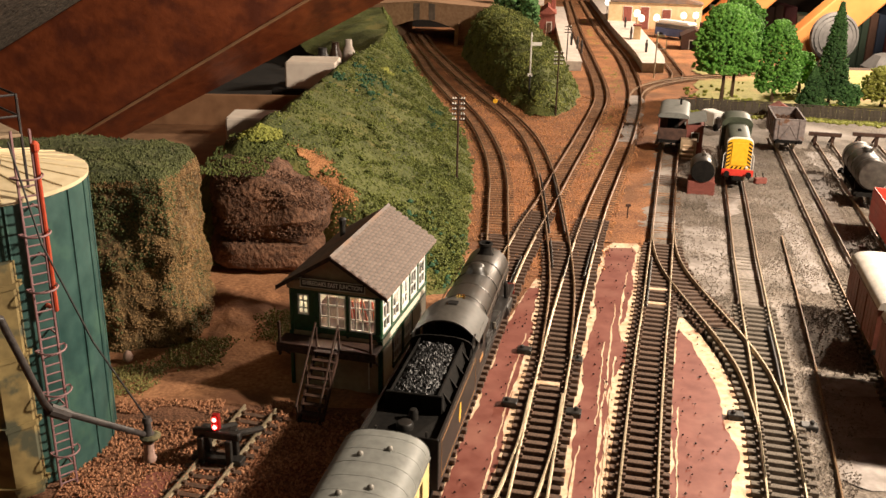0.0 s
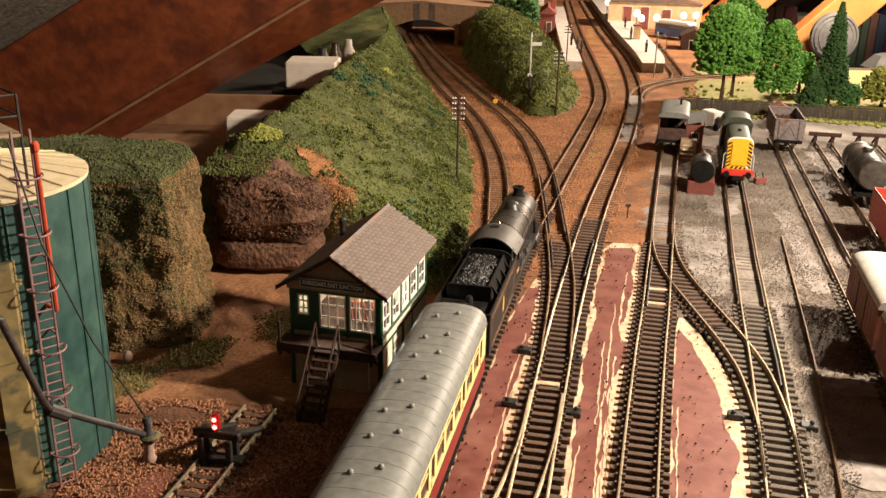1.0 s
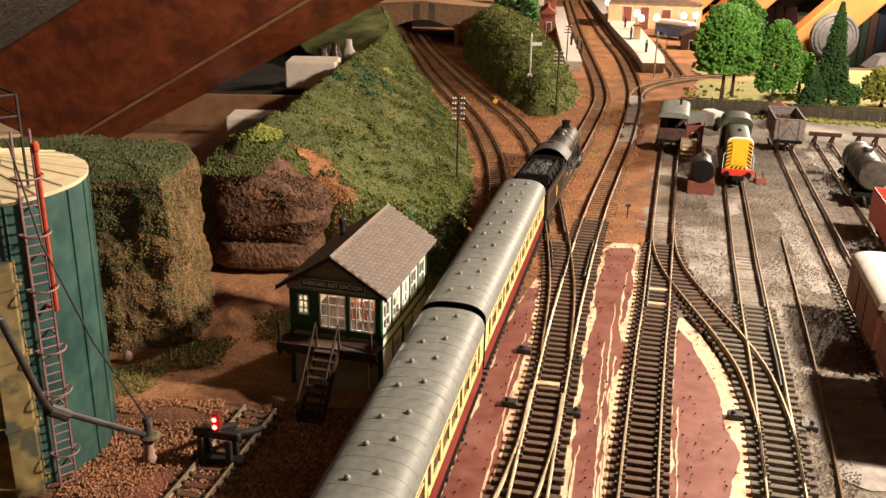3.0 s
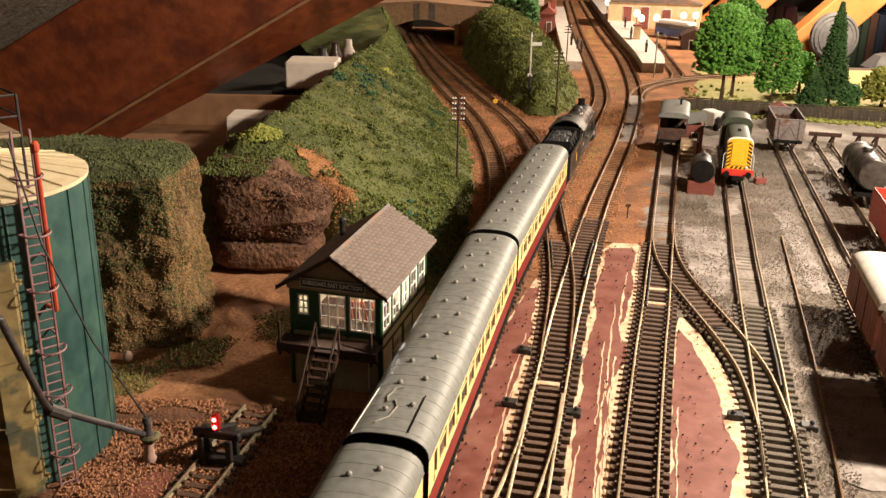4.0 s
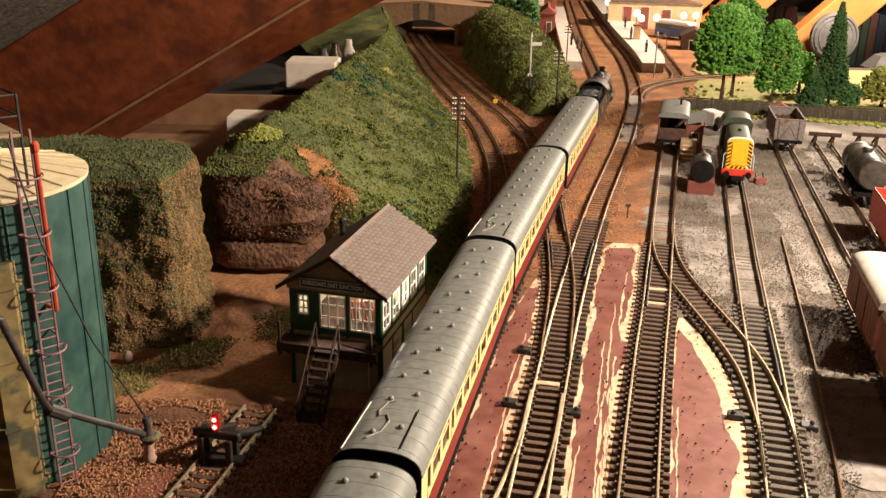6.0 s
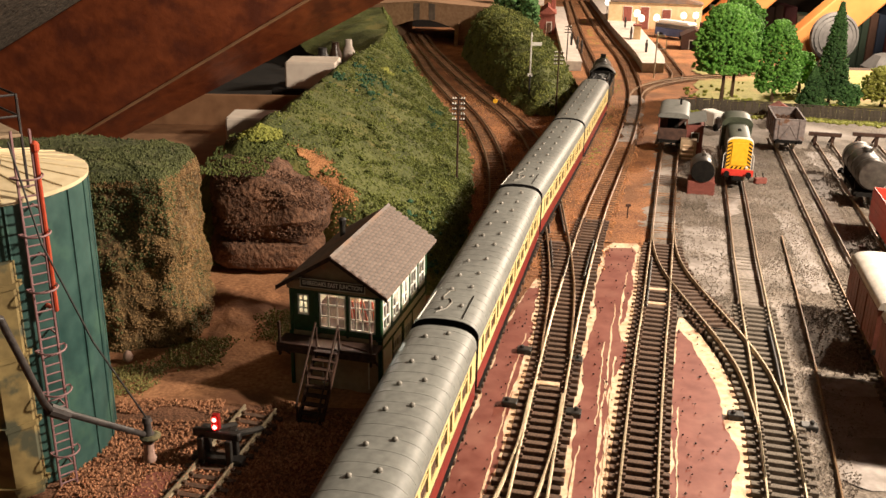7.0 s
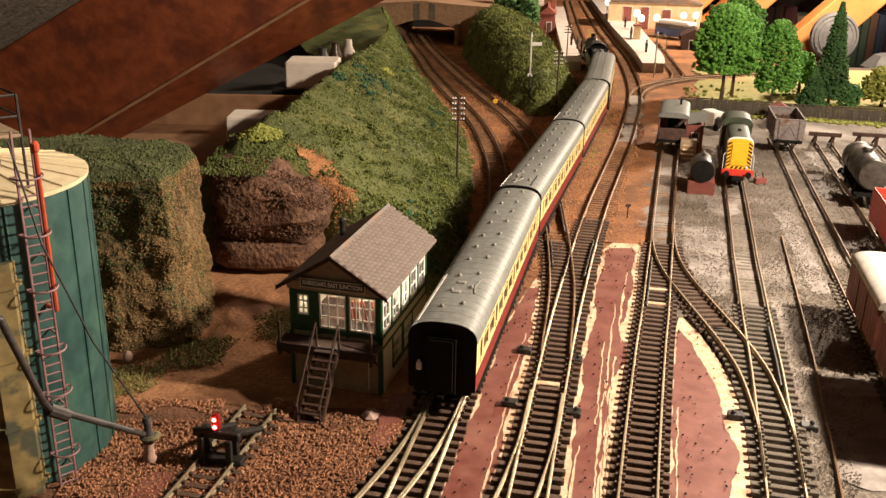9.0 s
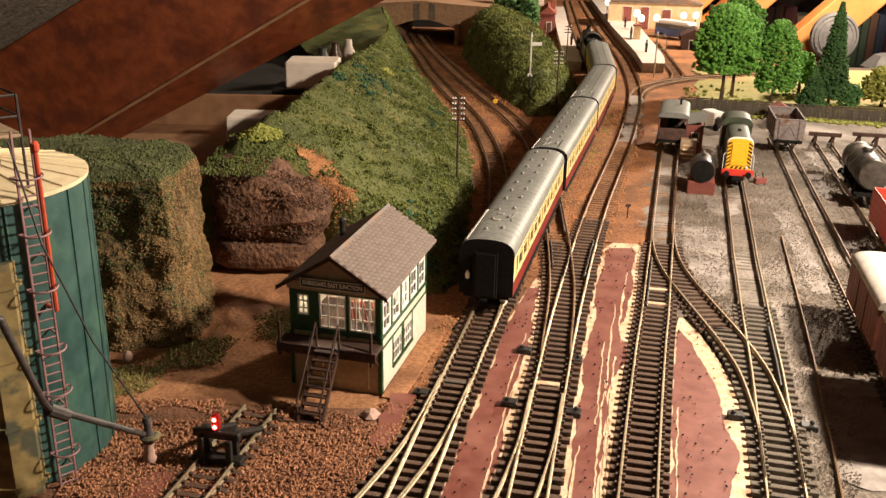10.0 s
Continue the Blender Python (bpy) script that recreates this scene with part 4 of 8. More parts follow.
# pale strip along the arris: the highlight is put into its colour
edge = Build().tube([ends[0][0] + Vector((0, -0.001, 0)), ends[1][0] + Vector((0, -0.001, 0))], 0.0016, 6)
part("worn_edge", edge, M_BROWNCARD, lb, "pale strip painting a highlight along the beam's edge")
tagged(lb, "thick red-brown roof beam slanting over the bank", "beam")
tagged(part("roof_felt", Build().add([(-1.9, 1.0, -0.642), (0.1, 1.0, 0.523), (0.1, 2.9, 0.523), (-1.9, 2.9, -0.642), (-1.92, 1.0, -0.612), (0.08, 1.0, 0.553), (0.08, 2.9, 0.553), (-1.92, 2.9, -0.612)], [(0, 1, 2, 3), (7, 6, 5, 4), (0, 4, 5, 1), (1, 5, 6, 2), (2, 6, 7, 3), (3, 7, 4, 0)]), M_FELT), "mottled grey roof felt behind the beam", kind="structure")
rafter("rafter", (0.60, 2.20, -0.33), (1.25, 2.20, 0.30), 0.088, 0.05, M_BEAMO, "orange pine rafter rising behind the trees")
rafter("rafter", (0.45, 2.25, -0.245), (1.05, 2.25, 0.33), 0.078, 0.05, M_BEAMO, "orange pine rafter rising behind the trees")
rafter("rafter", (0.33, 2.30, -0.24), (0.90, 2.30, 0.31), 0.062, 0.05, M_BEAMO, "orange pine rafter rising behind the trees")

# shelves and clutter beyond the layout
case = thing("bookcase", "dark bookcase with worn books beyond the layout", "bookcase")
part("back_board", Build().box(0.7, 1.9, 2.98, 3.0, -1.0, 0.6), M_DARKROOM, case)
for z in (-1.0, -0.62, -0.27, 0.08, 0.45):
    part("shelf", Build().box(0.7, 1.9, 2.76, 2.98, z, z + 0.02, 0.002), M_DARKROOM, case)
BOOKS = [surf("book_cloth_" + n, tuple(0.25 * v for v in c), tuple(0.4 * v for v in c), 200, 0.7) for n, c in (("navy", (0.03, 0.05, 0.10)), ("brown", (0.16, 0.07, 0.04)), ("grey", (0.20, 0.19, 0.17)), ("maroon", (0.18, 0.03, 0.03)), ("buff", (0.34, 0.26, 0.15)), ("green", (0.05, 0.09, 0.05)))]
for z in (-0.60, -0.25, 0.10):
    x = 0.72
    while x < 1.86:
        w, h = random.uniform(0.018, 0.045), random.uniform(0.20, 0.27)
        tagged(part("book", Build().box(x, x + w, 2.78, 2.95, z, z + h, 0.002), random.choice(BOOKS)), "worn cloth-bound book standing on the shelf", "book", "books on the shelves")
        x += w + 0.002
fan = thing("desk_fan", "grey round desk fan beyond the layout", "fan", at=pose(0.885, 2.16, -0.006, -6, 0, 0))
grey = surf("grey_plastic", (0.085, 0.08, 0.077), (0.13, 0.123, 0.117), 90, 0.55)
part("guard", Build().lathe([(0.002, -0.012), (0.030, -0.011), (0.054, -0.004), (0.056, 0.004), (0.040, 0.012), (0.004, 0.014)], 40, axis="y"), grey, fan, "grey ribbed fan guard", smooth=True)
for k in range(5):
    part("guard_ring", Build().tube([((0.012 + 0.009 * k) * math.cos(a), -0.0135 + 0.0016 * k, (0.012 + 0.009 * k) * math.sin(a)) for a in np.linspace(0, 2 * math.pi, 33)], 0.0009, 5), grey, fan)
part("stem", Build().tube([(0, 0, -0.055), (0, 0.01, -0.30)], 0.010, 12), grey, fan)
part("base", Build().lathe([(0.07, -0.988), (0.07, -0.97), (0.02, -0.95), (0.012, -0.30)], 24), grey, fan)
tagged(part("cloth_bundle", Build().box(1.02, 1.16, 2.2, 2.34, -0.16, -0.06, 0.03).box(1.03, 1.15, 2.21, 2.33, -1.0, -0.15), grey), "grey covered stool beyond the layout", "stool")
# ---- signal box ----
M_GREEN = surf("dark_green_paint", (0.008, 0.040, 0.014), (0.018, 0.085, 0.030), 400, 0.45, coarse=50, bump=0.1)
M_TAN = surf("tan_board_paint", (0.31, 0.22, 0.135), (0.43, 0.315, 0.20), 300, 0.7, coarse=40, bump=0.1)
M_CREAMWALL = surf("cream_wall_paint", (0.66, 0.60, 0.48), (0.80, 0.74, 0.61), 240, 0.65, coarse=50, bump=0.1)
M_FRAME = surf("white_window_paint", (0.72, 0.70, 0.64), (0.84, 0.82, 0.77), 400, 0.5, bump=0.05)
M_SLATE = surf("purple_grey_slate", (0.105, 0.082, 0.070), (0.205, 0.168, 0.146), 320, 0.72, vary=0.22, bump=0.25, third=(0.235, 0.125, 0.068), third_at=0.60, third_scale=38, soft=0.12)
M_DKWOOD = surf("dark_stained_wood", (0.026, 0.011, 0.007), (0.070, 0.033, 0.019), 400, 0.8, vary=0.2)
M_PANE = clear("window_glass")
M_SIGN = surf("dark_sign_enamel", (0.02, 0.02, 0.028), (0.04, 0.04, 0.05), 300, 0.4, bump=0)
M_TEAL = surf("weathered_teal_tank_paint", (0.018, 0.054, 0.048), (0.046, 0.104, 0.090), 120, 0.5, coarse=26, bump=0.15, third=(0.050, 0.112, 0.086), third_at=0.60, third_scale=40)
M_TANKTOP = surf("cream_tank_roof", (0.62, 0.50, 0.30), (0.76, 0.64, 0.42), 200, 0.6, coarse=40, bump=0.1)
M_PINK = surf("dusty_pink_ladder", (0.22, 0.11, 0.115), (0.34, 0.19, 0.19), 500, 0.6, bump=0.1)
M_REDPIPE = surf("red_pipe_paint", (0.44, 0.055, 0.025), (0.60, 0.10, 0.045), 400, 0.45, bump=0.1)
M_GREYPIPE = surf("dark_grey_pipe", (0.030, 0.025, 0.023), (0.072, 0.060, 0.056), 400, 0.5, bump=0.1)
M_OLIVE = surf("olive_rendered_pier", (0.16, 0.115, 0.045), (0.29, 0.215, 0.085), 160, 0.85, coarse=40, third=(0.075, 0.075, 0.045), third_at=0.56, third_scale=60)
M_HOSE = surf("pale_leather_hose", (0.36, 0.22, 0.18), (0.52, 0.35, 0.28), 400, 0.7)

box = thing("signal_box", "green and cream signal box with a grey slate roof", "signal box", at=pose(-0.0822, 0.4607, -0.005, 0, 0, -14.6))
W, D, FL, EV, RG = 0.0520, 0.0865, 0.0330, 0.0620, 0.0795
# lower storey
part("lower_front", Build().box(0.0006, W - 0.0006, 0, 0.0012, 0, FL, 0.0002), M_TAN, box, "tan boarded lower front wall")
right_low = Build()
us, vs = [0.0006, 0.020, 0.036, 0.040, 0.056, D], [0, 0.009, 0.0225, 0.0270]
right_low.lattice(us, vs, lambda i, j: not (j == 1 and i in (1, 3)), lambda u, v, side: (W - 0.0006 + side * 0.0006, u, v))
part("side_wall", right_low, M_CREAMWALL, box, "cream side wall facing the track")
part("side_wall", Build().box(0, 0.0012, 0.0006, D, 0, EV - 0.001), M_CREAMWALL, box, "cream side wall facing the cliff")
part("rear_wall", Build().box(0.0006, W - 0.0006, D - 0.0012, D, 0, EV), M_CREAMWALL, box)
part("operating_floor", Build().box(0.001, W - 0.001, 0.001, D - 0.001, FL - 0.0018, FL - 0.0006), M_DKWOOD, box)
for x0, x1 in ((0.006, 0.018), (0.0255, 0.0445)):
    part("lower_panel", Build().box(x0, x1, -0.0004, 0.0004, 0.004, 0.020, 0.0002), M_TAN, box)
    part("panel_line", Build().box(x1, x1 + 0.0006, -0.0005, 0.0004, 0.003, 0.021), M_CREAMWALL, box)


def window(parent, make, spot, x0, x1, z0, z1, nx, nz, fw=0.0009, bar=0.00055):
    """A glazed sash with its frame and glazing bars; make places boxes and spot points (along, height) on the wall."""
    marks = lambda lo, hi, n: sorted([lo, lo + fw, hi - fw, hi] + [lo + (hi - lo) * k / n + o * bar / 2 for k in range(1, n) for o in (-1, 1)])
    us, vs = marks(x0, x1, nx), marks(z0, z1, nz)
    fr = Build().lattice(us, vs, lambda i, j: i % 2 == 0 or j % 2 == 0, lambda u, v, side: spot(u, v, side * 0.00045))
    ob = part("window", fr, M_FRAME, parent, "white painted sash with small panes")
    gl = Build()
    make(gl, x0 + 0.0002, x1 - 0.0002, z0 + 0.0002, z1 - 0.0002, 0.0002)
    pane = part("pane", gl, M_PANE, ob)
    pane.visible_shadow = False
    return ob


front = lambda b, a, c, e, g, t: b.box(a, c, 0.0006 - t / 2, 0.0006 + t / 2, e, g)
front_spot = lambda u, v, d: (u, 0.0006 + d, v)
right_spot = lambda u, v, d: (W - 0.0006 + d, u, v)
right = lambda b, a, c, e, g, t: b.box(W - 0.0006 - t / 2, W - 0.0006 + t / 2, a, c, e, g)
# upper storey, front: door with a small window, then two sashes
part("door", Build().box(0.0020, 0.0145, -0.0002, 0.0010, FL, 0.0425, 0.0002).box(0.0020, 0.0045, -0.0002, 0.0010, 0.0425, 0.0565).box(0.0110, 0.0145, -0.0002, 0.0010, 0.0425, 0.0565).box(0.0045, 0.0110, -0.0002, 0.0010, 0.0545, 0.0565), M_GREEN, box, "dark green door with a small window")
window(box, front, front_spot, 0.0045, 0.0110, 0.0425, 0.0545, 2, 3)
window(box, front, front_spot, 0.0168, 0.0322, 0.0360, 0.0565, 3, 3)
window(box, front, front_spot, 0.0338, 0.0488, 0.0360, 0.0565, 4, 3)
for x0, x1 in ((0.0, 0.0020), (0.0145, 0.0168), (0.0322, 0.0338), (0.0488, W)):
    part("post", Build().box(x0, x1, -0.0006, 0.0014, FL - 0.001, 0.0580, 0.0002), M_GREEN, box, "dark green timber post")
part("sill_beam", Build().box(0.0145, W, -0.0008, 0.0014, FL, 0.0360, 0.0003), M_GREEN, box, "dark green sill beam")
part("tie_beam", Build().box(0, W, -0.0008, 0.0014, 0.0565, 0.0585, 0.0003), M_GREEN, box)
for x0, x1 in ((W - 0.0018, W + 0.0006), (-0.0006, 0.0016)):
    part("corner_post", Build().box(x0, x1, -0.0009, 0.0016, 0, FL, 0.0003), M_GREEN, box, "dark green corner post")
part("gable", Build().prism([(-0.001, 0.0585), (W + 0.001, 0.0585), (W / 2, RG - 0.0015)], -0.0003, 0.0010), M_TAN, box, "tan boarded gable")
part("gable", Build().prism([(0, 0.0585), (W, 0.0585), (W / 2, RG - 0.0015)], D - 0.0012, D), M_TAN, box, "tan boarded gable")
part("gable_board", Build().box(-0.0010, W + 0.0010, -0.0016, -0.0003, 0.0578, 0.0632, 0.0003), M_TAN, box, "pale tan board under the name sign")
sign = part("name_sign", Build().box(0.0075, 0.0440, -0.0026, -0.0016, 0.0598, 0.0650, 0.0003), M_SIGN, box, "dark enamel name sign with pale letters")
rim = Build()
for a, c, e, g in ((0.0075, 0.0440, 0.0598, 0.0602), (0.0075, 0.0440, 0.0646, 0.0650), (0.0075, 0.0079, 0.0598, 0.0650), (0.0436, 0.0440, 0.0598, 0.0650)):
    rim.box(a, c, -0.0029, -0.0025, e, g)
part("sign_rim", rim, M_CREAMWALL, sign)
font = bpy.data.curves.new("sign_text", "FONT")
font.body, font.size, font.align_x, font.align_y = "SHIREOAKS EAST JUNCTION", 0.0034, "CENTER", "CENTER"
font.offset = 0.00011
probe = new("sign_probe", font)
bpy.context.view_layer.update()
letters = bpy.data.meshes.new_from_object(probe.evaluated_get(bpy.context.evaluated_depsgraph_get()))
bpy.data.objects.remove(probe)
letters.materials.clear()
letters.materials.append(M_FRAME)
txt = new("lettering", letters)
txt.parent = sign
wide = max(v.co.x for v in letters.vertices) - min(v.co.x for v in letters.vertices)
txt.matrix_basis = Matrix.Translation((0.02575, -0.00275, 0.0624)) @ pose(0, 0, 0, 90, 0, 0) @ Matrix.Diagonal((0.0335 / wide, 1, 1, 1))
# upper storey, track side: five sashes between green posts
for k in range(5):
    y0 = 0.0022 + k * 0.0168
    window(box, right, right_spot, y0, y0 + 0.0146, 0.0345, 0.0590, 2, 3, 0.0024, 0.0005)
    part("post", Build().box(W - 0.0016, W + 0.0003, y0 - 0.0022, y0, FL, 0.0605, 0.0002), M_GREEN, box, "dark green timber post")
part("post", Build().box(W - 0.0016, W + 0.0003, D - 0.0024, D, FL - 0.006, 0.0605, 0.0002), M_GREEN, box, "dark green timber post")
part("head_beam", Build().box(W - 0.0016, W + 0.0004, 0, D, 0.0590, EV, 0.0002), M_GREEN, box)
part("sill_beam", Build().box(W - 0.0016, W + 0.0007, -0.0006, D, 0.0328, 0.0346, 0.0003), M_GREEN, box, "dark green sill beam")
part("band_board", Build().box(W - 0.0016, W + 0.0002, 0, D, 0.0282, 0.0328, 0.0002), M_CREAMWALL, box, "cream board band")
part("band_rail", Build().box(W - 0.0016, W + 0.0006, -0.0006, D, 0.0268, 0.0282, 0.0003), M_GREEN, box, "dark green rail")
for a, c in ((0.020, 0.036), (0.040, 0.056)):
    window(box, right, right_spot, a, c, 0.0095, 0.0225, 4, 2, 0.0008, 0.0009)
for a, c in ((0.0188, 0.020), (0.036, 0.040), (0.056, 0.0572)):
    part("window_post", Build().box(W - 0.0008, W + 0.0004, a, c, 0.0075, 0.0268, 0.0002), M_GREEN, box)
part("window_sill", Build().box(W - 0.0008, W + 0.0008, 0.0188, 0.0572, 0.0075, 0.0092, 0.0002), M_GREEN, box, "dark green sill")
# slated roof, each slope laid in courses
for sx in (-1, 1):
    slope = part("roof", Build().prism([(W / 2, RG), (W / 2 + sx * (W / 2 + 0.0048), EV - 0.0020), (W / 2 + sx * (W / 2 + 0.0048), EV - 0.0034), (W / 2, RG - 0.0016)], -0.0052, D + 0.0050), M_SLATE, box, "purple-grey slate roof slope")
    ang = math.atan2(RG - EV + 0.0020, W / 2 + 0.0048)
    length = math.hypot(RG - EV + 0.0020, W / 2 + 0.0048)
    rows_n, per = 15, 20
    tile = Build().box(-0.00236, 0.00236, -0.0017, 0.0017, 0.0, 0.00030, 0.0001).mesh("slate", M_SLATE)
    for r in range(rows_n):
        for k in range(per if sx > 0 else 0):
            d = (r + 0.5) * length / rows_n
            ob = new("slate", tile)
            ob.parent = slope
            y = -0.0052 + (k + 0.5 + (0.25 if r % 2 else -0.2)) * (D + 0.0102) / per
            ob.matrix_basis = Matrix.Translation((W / 2 + sx * d * math.cos(ang), y, RG - d * math.sin(ang) + random.uniform(0, 0.0001))) @ pose(0, 0, 0, 0, 0, 90 if sx > 0 else -90) @ pose(0, 0, 0, math.degrees(ang) - 5, 0, 0)
    barge = Build().prism([(W / 2, RG + 0.0004), (W / 2 + sx * (W / 2 + 0.0052), EV - 0.0018), (W / 2 + sx * (W / 2 + 0.0052), EV - 0.0042), (W / 2, RG - 0.0020)], -0.0062, -0.0050)
    part("barge_board", barge, M_DKWOOD, box, "dark barge board")
part("ridge_tile", Build().prism([(W / 2 - 0.0014, RG - 0.0004), (W / 2, RG + 0.0009), (W / 2 + 0.0014, RG - 0.0004)], -0.0056, D + 0.0054), M_SLATE, box)
part("stove_pipe", Build().tube([(0.0080, 0.060, 0.050), (0.0080, 0.060, 0.076)], 0.0016, 10).lathe([(0.0022, 0.075), (0.0024, 0.078), (0.0014, 0.079)], 10, (0.0080, 0.060, 0)), M_BLACKMET, box, "black stove pipe")
# interior: lever frame, desk and a shelf of instruments
part("inner_wall", Build().box(0.002, W - 0.002, 0.0480, 0.0490, FL, 0.0600), M_CREAMWALL, box)
part("inner_ceiling", Build().box(0.002, W - 0.002, 0.002, 0.0480, 0.0592, 0.0600), M_CREAMWALL, box)
# glowing bulb added to go with the interior fill lamp
part("added_bulb", Build().lathe([(0.0003, 0.0570), (0.0010, 0.0576), (0.0011, 0.0583), (0.0006, 0.0591)], 10, (0.027, 0.030, 0)), glow("added_bulb_glow", (1.0, 0.93, 0.78), 6.0), box, "tiny glowing bulb added under the ceiling")
part("cupboard", Build().box(0.0180, 0.0235, 0.0445, 0.0480, FL, FL + 0.016, 0.0003), M_BROWNCARD, box, "brown cupboard against the wall")
part("wall_notice", Build().box(0.0262, 0.0305, 0.0474, 0.0480, FL + 0.011, FL + 0.017), M_GREEN, box, "small green notice on the wall")
part("desk", Build().box(0.0380, 0.0480, 0.0300, 0.0380, FL + 0.007, FL + 0.0082, 0.0002).box(0.0385, 0.0392, 0.0305, 0.0375, FL, FL + 0.007).box(0.0468, 0.0475, 0.0305, 0.0375, FL, FL + 0.007), M_GREYPIPE, box, "grey desk")
for k in range(9):
    part("lever", Build().tube([(0.026 + k * 0.0022, 0.020, FL), (0.026 + k * 0.0022, 0.018 - 0.002 * (k % 3), FL + 0.0145)], 0.00045, 5), M_REDPIPE if k % 3 else M_FRAME, box, "painted signal lever")
part("block_shelf", Build().box(0.018, 0.049, 0.026, 0.030, FL + 0.0125, FL + 0.0135).box(0.020, 0.027, 0.026, 0.030, FL + 0.0135, FL + 0.018).box(0.031, 0.037, 0.026, 0.030, FL + 0.0135, FL + 0.0175), M_TAN, box)
# landing, its posts and the stairs
part("landing", Build().box(-0.0030, W + 0.0010, -0.0130, -0.0008, FL - 0.0042, FL - 0.0022, 0.0003), M_DKWOOD, box, "dark timber landing")
part("landing_beam", Build().box(-0.0030, W + 0.0010, -0.0130, -0.0118, FL - 0.0075, FL - 0.0042, 0.0002), M_DKWOOD, box)
for x in (-0.0020, 0.0495):
    part("landing_post", Build().box(x, x + 0.0014, -0.0128, -0.0114, FL - 0.010, FL + 0.0095, 0.0002), M_DKWOOD, box)
    part("landing_bracket", Build().tube([(x + 0.0007, -0.0120, FL - 0.004), (x + 0.0007, -0.0004, FL - 0.015)], 0.0006, 5), M_DKWOOD, box)
for x0, x1 in ((0.0345, 0.0500),):
    part("landing_rail", Build().tube([(x0, -0.0122, FL + 0.0010), (x1, -0.0122, FL - 0.0015)], 0.0006, 6), M_DKWOOD, box)
for x in (0.0200, 0.0325):
    st = part("stringer", Build().prism([(-0.0415, 0.0), (-0.0375, 0.0), (-0.0105, FL - 0.002), (-0.0140, FL - 0.002)], x - 0.0006, x + 0.0006, "x"), M_DKWOOD, box, "dark stair stringer")
    part("handrail", Build().tube([(x, -0.0420, 0.0105), (x, -0.0130, FL + 0.0120)], 0.0006, 6), M_DKWOOD, box, "dark stair handrail")
    for f in (0.0, 0.5, 1.0):
        yy, zz = -0.0405 + 0.028 * f, 0.001 + (FL - 0.003) * f
        part("baluster", Build().tube([(x, yy, zz), (x, yy, zz + 0.0112)], 0.0006, 5), M_DKWOOD, box)
for k in range(9):
    f = (k + 0.6) / 9.2
    part("tread", Build().box(0.0198, 0.0327, -0.0410 + 0.028 * f - 0.0018, -0.0410 + 0.028 * f + 0.0018, FL * f - 0.0016, FL * f - 0.0008, 0.0002), M_DKWOOD, box)
tagged(part("concrete_path", Build().box(0.0006, 0.0130, -0.004, 0.088, 0, 0.0018, 0.0004, pose(-0.0318, 0.4474, -0.0050, 0, 0, -14.6)), M_SAND), "narrow brown earth path beside the signal box", kind="structure")

# ---- storage tank with its caged ladder ----
tk = thing("storage_tank", "tall teal storage tank with a cream ribbed roof", "tank", at=pose(-0.2115, 0.3945, -0.005))
R, H = 0.0500, 0.1345
part("shell", Build().lathe([(R, 0), (R, H)], 64), M_TEAL, tk, "weathered teal tank shell", smooth=True)
for k in range(20):
    a = 2 * math.pi * k / 20 + 0.1
    part("seam", Build().tube([(R * math.cos(a), R * math.sin(a), 0), (R * math.cos(a), R * math.sin(a), H)], 0.0008, 5), M_TEAL, tk)
part("roof", Build().lathe([(R + 0.0010, H - 0.0012), (R + 0.0012, H + 0.0006), (0.004, H + 0.0105), (0.0005, H + 0.0108)], 64), M_TANKTOP, tk, "shallow cream conical roof", smooth=True)
for k in range(22):
    a = 2 * math.pi * k / 22
    part("roof_rib", Build().tube([((R + 0.0008) * math.cos(a), (R + 0.0008) * math.sin(a), H + 0.0010), (0.004 * math.cos(a), 0.004 * math.sin(a), H + 0.0108)], 0.00042, 5), M_TANKTOP, tk)
lad = thing("caged_ladder", "dusty pink caged ladder on the tank side", "ladder", at=pose(-0.2040, 0.3970, -0.005, 0, 0, -47))
for y in (-0.0036, 0.0036):
    part("stile", Build().tube([(R + 0.0035, y, 0), (R + 0.0035, y, H + 0.030)], 0.0006, 6), M_PINK, lad)
for k in range(34):
    part("rung", Build().tube([(R + 0.0035, -0.0036, 0.003 + k * 0.0042), (R + 0.0035, 0.0036, 0.003 + k * 0.0042)], 0.00042, 5), M_PINK, lad)
for z in (0.020, 0.050, 0.070, 0.098, 0.122, 0.146):
    hoop = [(R + 0.0035 + 0.0078 * math.sin(t), 0.0062 * -math.cos(t), z) for t in np.linspace(0, math.pi, 13)]
    part("cage_hoop", Build().tube([(R + 0.0035, -0.0036, z)] + hoop + [(R + 0.0035, 0.0036, z)], 0.00045, 5), M_PINK, lad)
for z in (0.010, 0.040, 0.075, 0.110, H - 0.003):
    part("stand_off", Build().tube([(R - 0.0090, 0.0036, z), (R + 0.0035, 0.0036, z)], 0.0005, 5), M_PINK, lad)
plat = thing("tank_platform", "small grey railed platform above the tank roof", "platform", at=pose(-0.2040, 0.3970, -0.005, 0, 0, -47))
part("deck", Build().box(0.012, 0.046, -0.016, 0.0035, H + 0.0255, H + 0.0270, 0.0003), M_TAN, plat, "timber deck")
for x, y in ((0.0125, -0.0155), (0.0455, -0.0155), (0.0125, 0.003), (0.0455, 0.003)):
    part("rail_post", Build().tube([(x, y, H + 0.004), (x, y, H + 0.043)], 0.0006, 6), M_GREYPIPE, plat)
for z in (0.034, 0.0425):
    part("guard_rail", Build().tube([(0.0455, -0.0155, H + z), (0.0455, 0.003, H + z), (0.0125, 0.003, H + z)], 0.0005, 6), M_GREYPIPE, plat)
